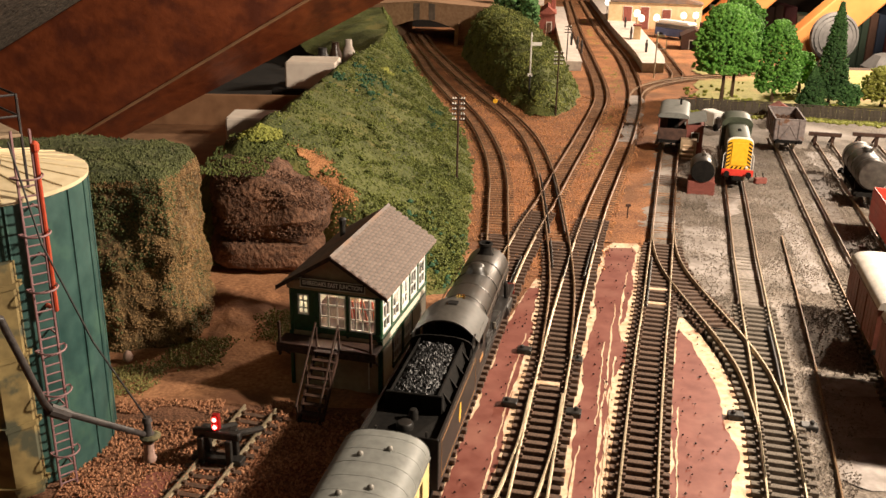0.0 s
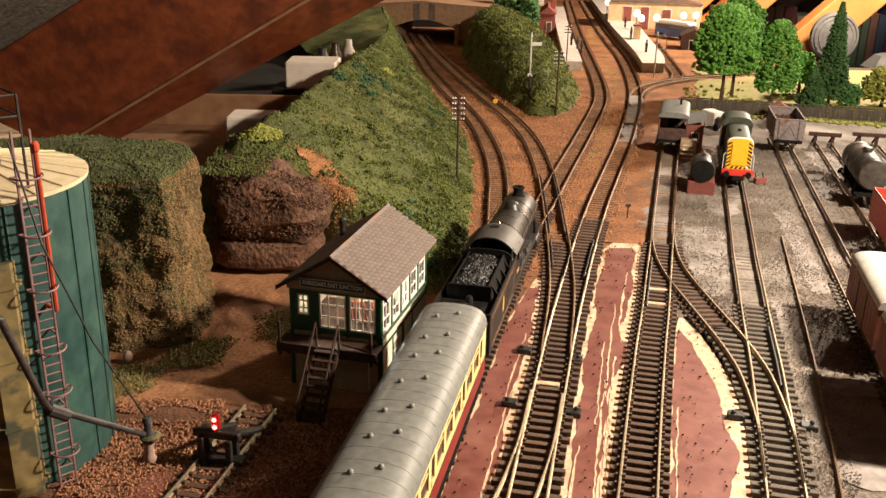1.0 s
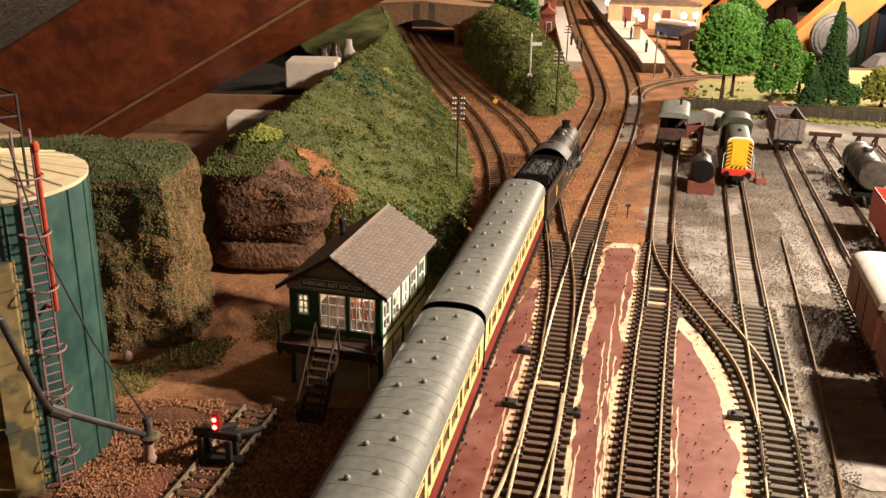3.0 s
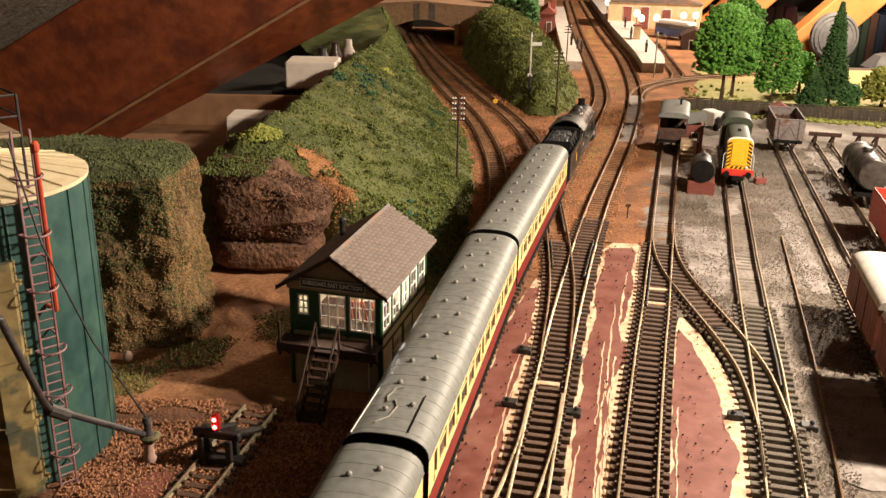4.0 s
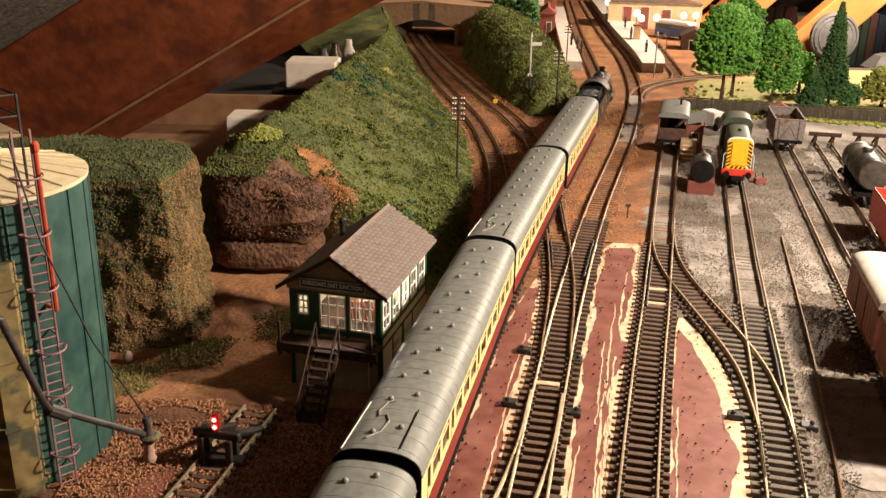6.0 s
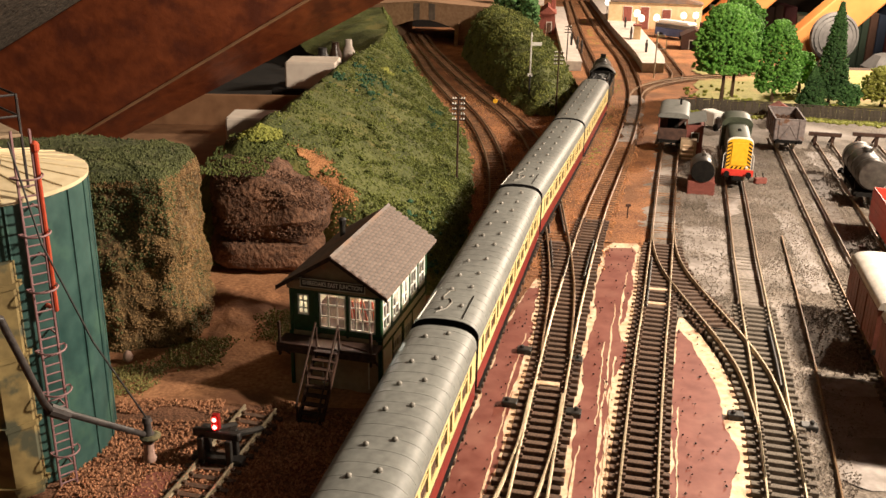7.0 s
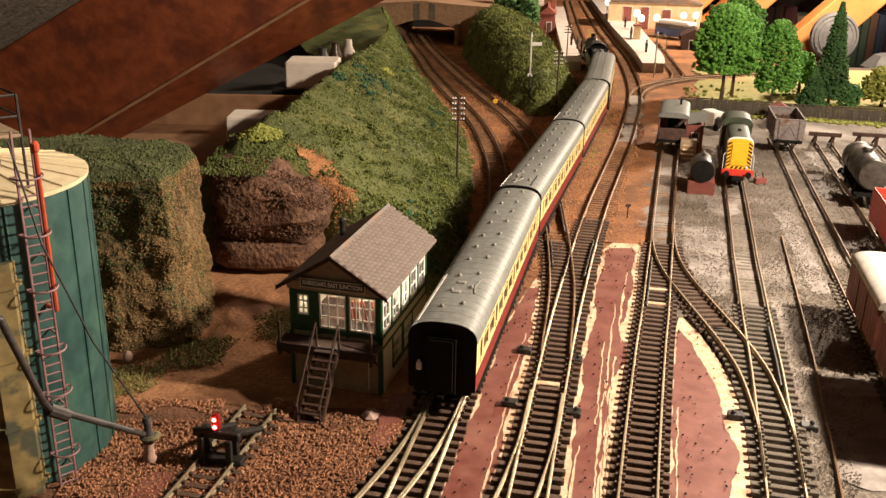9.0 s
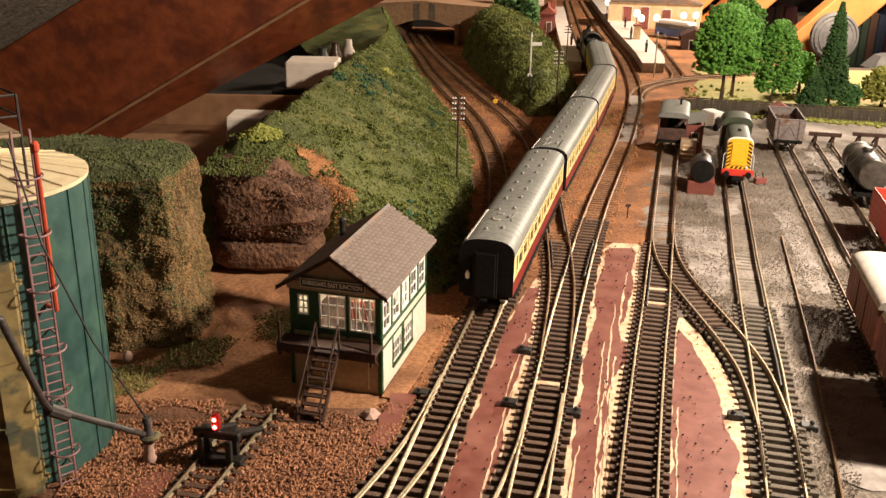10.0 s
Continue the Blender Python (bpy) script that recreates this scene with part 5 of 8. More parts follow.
rp = thing("fill_pipe", "thin red filling pipe on the tank side", "pipe")
part("pipe", Build().tube([(-0.1638, 0.3610, 0.0810), (-0.1638, 0.3610, 0.1500)], 0.0010, 8), M_REDPIPE, rp)
part("cap", Build().lathe([(0.0012, 0.1500), (0.0018, 0.1510), (0.0017, 0.1535), (0.0006, 0.1545)], 10, (-0.1638, 0.3610, 0)), M_REDPIPE, rp)
part("elbow", Build().tube([(-0.1638, 0.3610, 0.0812), (-0.1700, 0.3660, 0.0812)], 0.0010, 8), M_REDPIPE, rp)
# rendered pier before the tank
pier = thing("rendered_pier", "olive rendered pier with projecting string courses", "pier")
ground_plan = lambda g: [(-0.26, 0.345 - g), (-0.1850, 0.345 - g), (-0.1768 + g, 0.3525), (-0.1768 + g, 0.357 + g), (-0.26, 0.357 + g)]
part("shaft", Build().prism(ground_plan(0), -0.005, 0.105, "z"), M_OLIVE, pier)
for z in (0.000, 0.030, 0.062, 0.094):
    part("string_course", Build().prism(ground_plan(0.0013), z, z + 0.0022, "z"), M_OLIVE, pier, "projecting string course")
# water crane
wc = thing("water_crane", "dark grey water crane arm with a pale hose", "water crane")
part("column", Build().lathe([(0.006, -0.005), (0.006, 0.0), (0.0035, 0.004), (0.0030, 0.120), (0.0040, 0.122), (0.0020, 0.128)], 16, (-0.186, 0.262, 0)), M_GREYPIPE, wc, smooth=True)
part("arm", Build().tube([(-0.186, 0.262, 0.124), (-0.165, 0.268, 0.124), (-0.1463, 0.280, 0.1136), (-0.1476, 0.304, 0.0690), (-0.1478, 0.310, 0.0618), (-0.1440, 0.316, 0.0572), (-0.1260, 0.344, 0.0315)], 0.0014, 10), M_GREYPIPE, wc, "bent grey pipe arm", smooth=True)
part("collar", Build().tube([(-0.1486, 0.309, 0.0632), (-0.1446, 0.3152, 0.0570)], 0.0026, 10), M_GREYPIPE, wc)
part("head", Build().lathe([(0.0022, 0.0265), (0.0032, 0.0280), (0.0032, 0.0300), (0.0018, 0.0325), (0.0014, 0.0365), (0.0022, 0.0370), (0.0016, 0.0390)], 14, (-0.1247, 0.3455, 0)), M_GREYPIPE, wc, smooth=True)
part("rosette", Build().lathe([(0.0042, 0.0290), (0.0046, 0.0300), (0.0030, 0.0310)], 12, (-0.1240, 0.3455, 0)), M_OLIVE, wc)
part("hose", Build().lathe([(0.0026, 0.0178), (0.0030, 0.0190), (0.0024, 0.0205), (0.0022, 0.0260), (0.0026, 0.0270)], 14, (-0.1251, 0.3455, 0)), M_HOSE, wc, "pale leather hose", smooth=True)
part("stay_cable", Build().tube([(-0.1247, 0.3455, 0.0385), (-0.1400, 0.337, 0.078), (-0.1525, 0.331, 0.1215), (-0.1700, 0.352, 0.1560)], 0.00042, 5), M_BLACKMET, wc)

# ---- buffer stop with its red lamp ----
bs = thing("buffer_stop", "black timber buffer stop with a lit red lamp", "buffer stop", at=pose(-0.1040, 0.3770, -0.0022, 0, 0, -12.5))
part("beam", Build().box(-0.0118, 0.0118, -0.0018, 0.0018, 0.0125, 0.0165, 0.0006), M_BLACKMET, bs, "heavy dark cross beam")
for x in (-0.0070, 0.0070):
    part("upright", Build().box(x - 0.0018, x + 0.0018, 0.0018, 0.0048, 0, 0.0165, 0.0003), M_BLACKMET, bs)
    part("front_post", Build().box(x - 0.0015, x + 0.0015, -0.0042, -0.0018, -0.0004, 0.0135, 0.0003), M_BLACKMET, bs)
    part("raking_strut", Build().tube([(x, 0.003, 0.0135), (x + 0.002, 0.0290, 0.002)], 0.0016, 6), M_BLACKMET, bs)
part("tie", Build().box(-0.0125, 0.0125, -0.0030, 0.0030, 0.0, 0.0030, 0.0004), M_BLACKMET, bs)
lampbox = part("lamp", Build().box(-0.0018, 0.0018, -0.0014, 0.0014, 0.0170, 0.0250, 0.0004), surf("deep_red_lamp_paint", (0.26, 0.008, 0.006), (0.36, 0.016, 0.012), 400, 0.4), bs, "small red lamp case")
M_REDGLOW = glow("red_lamp_lens", (1.0, 0.06, 0.05), 22.0)
for z in (0.0190, 0.0228):
    part("lens", Build().lathe([(0.0011, -0.0003), (0.0010, -0.0008), (0.0004, -0.0011)], 12, (0, -0.0014, z), "y"), M_REDGLOW, lampbox, "glowing red lens")

# ---- poles ----
def telegraph_pole(x, y, h, arms, label):
    p = thing("telegraph_pole", label, "telegraph pole", "telegraph poles", at=pose(x, y, -0.005))
    part("mast", Build().tube([(0, 0, 0), (0, 0, h)], 0.0011, 8, 0.0008), M_DKWOOD, p)
    for k in range(arms):
        z = h - 0.003 - k * 0.0048
        part("cross_arm", Build().box(-0.0062, 0.0062, -0.0006, 0.0006, z, z + 0.0011, 0.0002), M_DKWOOD, p)
        for q in (-0.0052, -0.0028, 0.0028, 0.0052):
            part("insulator", Build().lathe([(0.0006, z + 0.0011), (0.0007, z + 0.0020), (0.0003, z + 0.0027)], 6, (q, 0, 0)), M_FRAME, p)
    return p


telegraph_pole(0.0119, 0.850, 0.0895, 5, "dark telegraph pole with five arms by the bank")
telegraph_pole(0.1446, 1.2056, 0.0850, 4, "dark telegraph pole with four arms by the hill")
telegraph_pole(0.205, 1.60, 0.075, 3, "dark telegraph pole with three arms by the platform")
sg = thing("signal_post", "white signal post with pale arms beside the hill", "signal", at=pose(0.1133, 1.2596, -0.005))
part("mast", Build().tube([(0, 0, 0), (0, 0, 0.045)], 0.0014, 8), M_BLACKMET, sg)
part("upper_mast", Build().tube([(0, 0, 0.030), (0, 0, 0.096)], 0.0010, 8), M_FRAME, sg, "white painted upper post")
part("finial", Build().lathe([(0.0016, 0.096), (0.0010, 0.099), (0.0003, 0.102)], 8), M_FRAME, sg)
part("arm", Build().box(0.001, 0.014, -0.0006, 0.0006, 0.084, 0.0885, 0.0003), M_FRAME, sg, "white signal arm")
part("bracket", Build().box(-0.003, 0.003, -0.001, 0.001, 0.043, 0.047, 0.0003), M_FRAME, sg)
for k in (0, 1):
    wire = thing("signal_wire", "thin dark stay wire from the signal post", "wire", "stay wires")
    part("strand", Build().tube([(0.1133, 1.2596, 0.046 - 0.003 * k), (0.0443 + 0.010 * k, 1.3683 - 0.012 * k, -0.004)], 0.0002, 4), M_BLACKMET, wire)
# ---- the train ----
M_ROOF = surf("grey_coach_roof", (0.150, 0.153, 0.140), (0.225, 0.230, 0.208), 240, 0.52, coarse=24, bump=0.08, spec=0.45)
M_VENT = surf("grey_roof_vent", (0.20, 0.185, 0.16), (0.32, 0.30, 0.26), 600, 0.5)
M_CREAMSIDE = surf("cream_coach_paint", (0.74, 0.58, 0.24), (0.84, 0.68, 0.32), 300, 0.4, coarse=30, bump=0.05)
M_CRIMSON = surf("crimson_coach_paint", (0.17, 0.013, 0.010), (0.26, 0.026, 0.018), 300, 0.4, coarse=30, bump=0.05)
M_BLACK = surf("black_engine_paint", (0.010, 0.009, 0.008), (0.026, 0.023, 0.020), 350, 0.42, coarse=40, bump=0.06, spec=0.5)
M_BOILER = surf("satin_black_boiler", (0.020, 0.017, 0.013), (0.042, 0.036, 0.028), 350, 0.40, coarse=40, bump=0.05, spec=0.6)
M_CABROOF = surf("weathered_black_roof", (0.040, 0.037, 0.031), (0.075, 0.069, 0.058), 300, 0.55, coarse=40, bump=0.08)
M_SOOT = surf("matt_black_frame", (0.005, 0.0045, 0.004), (0.013, 0.011, 0.009), 400, 0.85, spec=0.15)
M_COAL = surf("glossy_coal", (0.005, 0.005, 0.005), (0.016, 0.015, 0.014), 900, 0.46, vary=0.3, bump=0.4, spec=0.5)
M_GLASS = surf("dark_coach_glass", (0.030, 0.022, 0.014), (0.075, 0.050, 0.028), 60, 0.12, bump=0.0, spec=0.6)
M_LINE = surf("lining_paint", (0.42, 0.20, 0.07), (0.52, 0.27, 0.10), 500, 0.5, bump=0)
M_YELLOW = surf("orange_emblem_paint", (0.70, 0.38, 0.04), (0.85, 0.50, 0.08), 500, 0.5, bump=0)
M_WHITE = surf("white_paint", (0.70, 0.66, 0.60), (0.82, 0.79, 0.72), 300, 0.5, coarse=60, bump=0.05)
M_BRASS = surf("brass", (0.62, 0.42, 0.12), (0.80, 0.58, 0.20), 500, 0.25, metal=1.0, bump=0.05)
M_STEEL = surf("worn_steel", (0.30, 0.27, 0.23), (0.48, 0.44, 0.38), 600, 0.35, metal=0.9, bump=0.1)


def wheelset(parent, y, r, half=0.0072):
    """Two flanged wheels on an axle."""
    b = Build()
    for sx in (-1, 1):
        x = sx * (half + 0.0012)
        prof = [(r * 0.35, -0.0012), (r * 0.80, -0.0006), (r * 0.82, -0.0013), (r, -0.0013), (r, 0.0009), (r + 0.0008, 0.0010), (r + 0.0008, 0.0015), (r * 0.5, 0.0013)]
        b.lathe([(q, -h * sx) for q, h in prof], 18, (x, 0, 0), "x")
        for k in range(6):
            a = k * math.pi / 3
            b.tube([(x + sx * 0.0010, 0, 0), (x + sx * 0.0010, r * 0.82 * math.cos(a), r * 0.82 * math.sin(a))], r * 0.07, 4)
    b.tube([(-half, 0, 0), (half, 0, 0)], 0.0010, 8)
    ob = part("wheelset", b, M_STEEL, parent, "worn steel wheels on an axle")
    ob.location = (0, y, r)
    return ob, y, r


def arc(w, z_edge, z_top, n=14, inset=0.0):
    """Outline of an arched roof: points from one eave to the other."""
    out = []
    for k in range(n + 1):
        a = math.pi * k / n
        c, s = math.cos(a), math.sin(a)
        out.append((-(w - inset) * math.copysign(abs(c) ** 0.72, c), z_edge + (z_top - z_edge - inset) * abs(s) ** 0.80))
    return out


def side_wall(b, x0, x1, half, z0, z1, holes):
    """A panel along y with window holes (y0, y1, z0, z1)."""
    us = sorted({-half, half, *[h[0] for h in holes], *[h[1] for h in holes]})
    vs = sorted({z0, z1, *[h[2] for h in holes], *[h[3] for h in holes]})
    mid = lambda q, i: (q[i] + q[i + 1]) / 2
    solid = lambda i, j: not any(h[0] < mid(us, i) < h[1] and h[2] < mid(vs, j) < h[3] for h in holes)
    return b.lattice(us, vs, solid, lambda u, v, side: ((x0 if side < 0 else x1), u, v))


SPINNERS = []


def coach(label, end_lamp=False, pipes="", shift=0.0):
    """A bogie passenger coach, crimson below and cream above, under a grey roof with vents."""
    top = thing("passenger_coach", label, "coach", "coaches of the moving train")
    half, w, zf, zw, zg, zt = 0.1250, 0.0175, 0.0130, 0.0228, 0.0405, 0.0505
    y, holes = -0.1140, []
    for k, width in enumerate((0.0055, 0.0135, 0.0135, 0.0060, 0.0135, 0.0135, 0.0135, 0.0060, 0.0135, 0.0135, 0.0135, 0.0060, 0.0135, 0.0135, 0.0055)):
        holes.append((y, y + width, 0.0262, 0.0372))
        y += width + 0.00457
    for sx in (-1, 1):
        part("lower_side", Build().box(sx * (w - 0.0009), sx * w, -half, half, zf, zw - 0.0002, 0.0002), M_CRIMSON, top, "crimson lower body side")
        up = part("upper_side", side_wall(Build(), sx * (w - 0.0009), sx * w, half, zw, zg, holes), M_CREAMSIDE, top, "cream upper body side with window openings")
        for h in holes:
            part("window_pane", Build().box(sx * (w - 0.0008), sx * (w - 0.0005), h[0], h[1], h[2], h[3]), M_GLASS, up)
            if h[1] - h[0] > 0.01:
                part("window_bar", Build().box(sx * (w - 0.0005), sx * (w - 0.0001), h[0], h[1], 0.0342, 0.0346), M_CREAMSIDE, up)
        part("waist_line", Build().box(sx * w, sx * (w + 0.00012), -half, half, zw - 0.0004, zw + 0.0001), M_BLACK, top, "thin black lining at the waist")
        part("gutter", Build().box(sx * (w - 0.0004), sx * (w + 0.0006), -half, half, zg - 0.0001, zg + 0.0006, 0.0001), M_ROOF, top)
        for yy in [h[0] - 0.0016 for h in holes if h[1] - h[0] < 0.007]:
            part("door_handle", Build().tube([(sx * (w + 0.0004), yy, 0.0255), (sx * (w + 0.0004), yy, 0.0285)], 0.0002, 5), M_BRASS, top)
        part("footboard", Build().box(sx * 0.0150, sx * 0.0180, -half * 0.94, half * 0.94, 0.0096, 0.0103), M_SOOT, top)
    outline = arc(w + 0.0003, zg, zt)
    part("roof", Build().prism(outline, -half, half), M_ROOF, top, "grey arched roof with faint ribs", smooth=True)
    for k in range(27):
        yy = -half + 0.004 + k * (2 * half - 0.008) / 26
        part("roof_rib", Build().prism([(a * 1.002, c + 0.00008) for a, c in outline], yy - 0.0006, yy + 0.0006), M_ROOF, top, smooth=True)
    vent = Build().lathe([(0.0013, 0), (0.0011, 0.0007), (0.0013, 0.0012), (0.0011, 0.0019), (0.0004, 0.0024)], 10).mesh("ventilator", M_VENT, True)
    for k in range(10):
        for sx in (-1, 1):
            ob = new("ventilator", vent)
            ob.parent = top
            xx = sx * 0.0050
            ob.location = (xx, -0.110 + k * 0.0240 + (0.0058 if sx > 0 else 0) + shift + 0.002 * math.sin(k * 2.1 + 300 * shift), zt - 0.0009)
    for sy in (-1, 1):
        part("end_panel", Build().prism([(-w, zf)] + outline + [(w, zf)], sy * half, sy * (half + 0.0007)), M_SOOT, top, "black coach end")
        conn = part("corridor_connector", Build().box(-0.0070, 0.0070, sy * (half + 0.0005), sy * (half + 0.0040), 0.0125, 0.0425, 0.0010), M_SOOT, top, "black folded corridor connector")
        part("connector_rim", Build().box(-0.0078, 0.0078, sy * (half + 0.0028), sy * (half + 0.0036), 0.0120, 0.0433, 0.0006), M_SOOT, conn)
        for sx in (-1, 1):
            part("buffer", Build().lathe([(0.0012, 0), (0.0010, 0.004), (0.0028, 0.0042), (0.0026, 0.0050)], 10, (sx * 0.0113, 0, 0.0138), "y"), M_SOOT, top).location = (0, sy * half, 0)
            bars = Build().tube([(sx * 0.0135, sy * half * 0.995, zt - 0.0058), (sx * 0.0112, sy * half * 0.930, zt - 0.0030)], 0.00022, 5)
            part("roof_rail", bars, M_WHITE if sy > 0 else M_VENT, top, "thin roof grab rail")
        part("coupling", Build().box(-0.0015, 0.0015, sy * half, sy * (half + 0.0055), 0.0095, 0.0115), M_SOOT, top)
    on_roof = lambda x: float(np.interp(x, [q[0] for q in outline], [q[1] for q in outline]))
    run = lambda pts, up=0.0004: [(x, yy, on_roof(x) + up) for x, yy in pts]
    if pipes == "bent":
        bent = run(((-0.0065, -0.118), (-0.0020, -0.1125), (-0.0008, -0.104), (-0.0030, -0.099), (-0.0058, -0.1005), (-0.0070, -0.0965), (-0.0052, -0.089), (-0.0022, -0.0875)))
        part("roof_pipe", Build().tube(bent, 0.0004, 6), M_VENT, top, "bent water filling pipe on the roof", smooth=True)
        part("roof_rod", Build().tube(run(((-0.0145, -0.124), (-0.0132, -0.088)), 0.0007), 0.0003, 6), M_WHITE, top, "long pale rod along the roof edge")
        part("roof_rod", Build().tube(run(((0.0085, -0.122), (0.0085, -0.092)), 0.0006), 0.00028, 6), M_SOOT, top, "thin dark roof conduit")
    if pipes == "lids":
        for q in (-0.0150, -0.0138):
            part("roof_rod", Build().tube(run(((q, -0.122), (q + 0.0008, -0.058)), 0.0006), 0.00028, 6), M_WHITE, top, "long pale pipe along the roof edge")
        curl = run(((0.0082, -0.084), (0.0066, -0.076), (0.0074, -0.067), (0.0092, -0.062)))
        part("roof_pipe", Build().tube(curl, 0.0004, 6), M_VENT, top, "bent water filling pipe on the roof", smooth=True)
        for yy in (-0.0845, -0.0705):
            part("tank_lid", Build().box(-0.0040, 0.0005, yy - 0.0018, yy + 0.0018, zt - 0.0006, zt + 0.0006, 0.0003), M_VENT, top, "square water tank lid")
    part("underframe", Build().box(-0.0150, 0.0150, -half, half, 0.0105, zf, 0.0004), M_SOOT, top)
    for yy, wd in ((-0.03, 0.014), (0.0, 0.010), (0.026, 0.016)):
        part("battery_box", Build().box(-0.0135, 0.0135, yy - wd / 2, yy + wd / 2, 0.0050, 0.0106, 0.0006), M_SOOT, top)
    for sy in (-1, 1):
        bogie = part("bogie", Build().box(-0.0128, -0.0112, -0.022, 0.022, 0.0055, 0.0092, 0.0004).box(0.0112, 0.0128, -0.022, 0.022, 0.0055, 0.0092, 0.0004).box(-0.0115, 0.0115, -0.0035, 0.0035, 0.0060, 0.0108, 0.0004), M_SOOT, top, "black bogie frame")
        bogie.location = (0, sy * 0.0870, 0)
        for ax in (-0.0165, 0.0165):
            SPINNERS.append(wheelset(bogie, ax, 0.0069))
    if end_lamp:
        lamp = part("tail_lamp", Build().box(-0.0014, 0.0014, -0.0010, 0.0010, 0, 0.0042, 0.0005).lathe([(0.0010, 0.0042), (0.0006, 0.0056)], 8), M_WHITE, top, "small white tail lamp on the coach end")
        lamp.location = (-0.0118, -half - 0.0018, 0.0235)
    return top


def tender(label):
    top = thing("tender", label, "tender")
    L, w, zs = 0.0455, 0.0170, 0.0375
    for sx in (-1, 1):
        outline = [(sx * (w - 0.0010), 0.0125), (sx * w, 0.0125), (sx * w, zs - 0.0030), (sx * (w + 0.0004), zs - 0.0008), (sx * (w + 0.0002), zs), (sx * (w - 0.0008), zs)]
        sd = part("side_sheet", Build().prism(outline, -L, L), M_BLACK, top, "black tender side with thin orange lining")
        ring = Build()
        for ya, yb, za, zb in ((-0.040, 0.040, 0.0152, 0.0155), (-0.040, 0.040, 0.0330, 0.0333), (-0.0402, -0.0399, 0.0152, 0.0333), (0.0399, 0.0402, 0.0152, 0.0333)):
            ring.box(sx * w, sx * (w + 0.00012), ya, yb, za, zb)
        part("lining", ring, M_LINE, sd)
        part("emblem", Build().prism([(-0.0026, 0.0225), (-0.0010, 0.0200), (0.0012, 0.0210), (0.0024, 0.0250), (0.0014, 0.0295), (-0.0010, 0.0300), (-0.0020, 0.0265)], sx * w, sx * (w + 0.0002), "x"), M_YELLOW, sd, "orange painted emblem")
        part("coal_board", Build().prism([(sx * 0.0128, 0.0352), (sx * 0.0136, 0.0352), (sx * 0.0112, 0.0432), (sx * 0.0104, 0.0432)], -0.020, 0.036), M_SOOT, top, "sloping coal board")
        for k in range(4):
            part("board_bracket", Build().prism([(sx * 0.0134, 0.0352), (sx * 0.0164, 0.0352), (sx * 0.0116, 0.0418)], -0.014 + k * 0.0145, -0.0128 + k * 0.0145), M_SOOT, top)
        part("front_wing", Build().prism([(0.030, 0.0352), (0.0455, 0.0352), (0.0455, 0.0440), (0.0400, 0.0430)], sx * 0.0150, sx * 0.0157, "x"), M_BLACK, top)
    part("rear_sheet", Build().box(-w, w, -L - 0.0008, -L, 0.0125, zs, 0.0003), M_BLACK, top)
    part("tank_top", Build().box(-w + 0.001, w - 0.001, -L, L, 0.0320, 0.0340), M_SOOT, top)
    part("filler_cap", Build().lathe([(0.0038, 0.0340), (0.0038, 0.0362), (0.0032, 0.0370), (0.0010, 0.0374)], 18, (-0.0005, -0.0345, 0)), M_BLACK, top, "round water filler lid", smooth=True)
    part("tank_vent", Build().lathe([(0.0022, 0.0340), (0.0022, 0.0372), (0.0016, 0.0388), (0.0004, 0.0392)], 14, (0.0012, -0.0262, 0)), M_BLACK, top, "small domed tank vent", smooth=True)
    for sx in (-1, 1):
        part("lifting_eye", Build().tube([(sx * 0.011, -0.043, 0.0340), (sx * 0.011, -0.0425, 0.0382)], 0.0006, 6), M_BLACK, top)
    part("bulkhead", Build().box(-0.0130, 0.0130, -0.0212, -0.0200, 0.0340, 0.0435, 0.0004), M_SOOT, top)
    part("bulkhead", Build().prism([(-0.0160, 0.0340)] + arc(0.0160, 0.0400, 0.0455, 12) + [(0.0160, 0.0340)], 0.0360, 0.0370), M_SOOT, top)
    coal = Build()
    for _ in range(1500):
        x, y = random.uniform(-0.0108, 0.0108), random.uniform(-0.0195, 0.0355)
        h = 0.0375 + 0.0062 * (1 - (x / 0.0135) ** 2) * (0.80 + 0.20 * math.cos(y * 70)) + 0.0016 * noise.noise((x * 160, y * 160, 3))
        coal.stone((x, y, h), random.uniform(0.0006, 0.0015))
    coal.box(-0.0110, 0.0110, -0.0198, 0.0358, 0.0342, 0.0398)
    tagged(part("coal_load", coal, M_COAL, top), "heap of glossy black coal", kind="stuff")
    part("frame", Build().box(-0.0140, 0.0140, -L, L, 0.0080, 0.0126, 0.0004), M_SOOT, top)
    for sx in (-1, 1):
        part("frame_plate", Build().box(sx * 0.0118, sx * 0.0128, -0.039, 0.039, 0.0045, 0.0100, 0.0006), M_SOOT, top)
        part("buffer", Build().lathe([(0.0012, 0), (0.0010, 0.003), (0.0026, 0.0032), (0.0024, 0.0040)], 10, (sx * 0.0113, 0, 0.0138), "y"), M_SOOT, top).location = (0, -L - 0.0042, 0)
    for y in (-0.028, 0.0, 0.028):
        SPINNERS.append(wheelset(top, y, 0.0080))
    return top


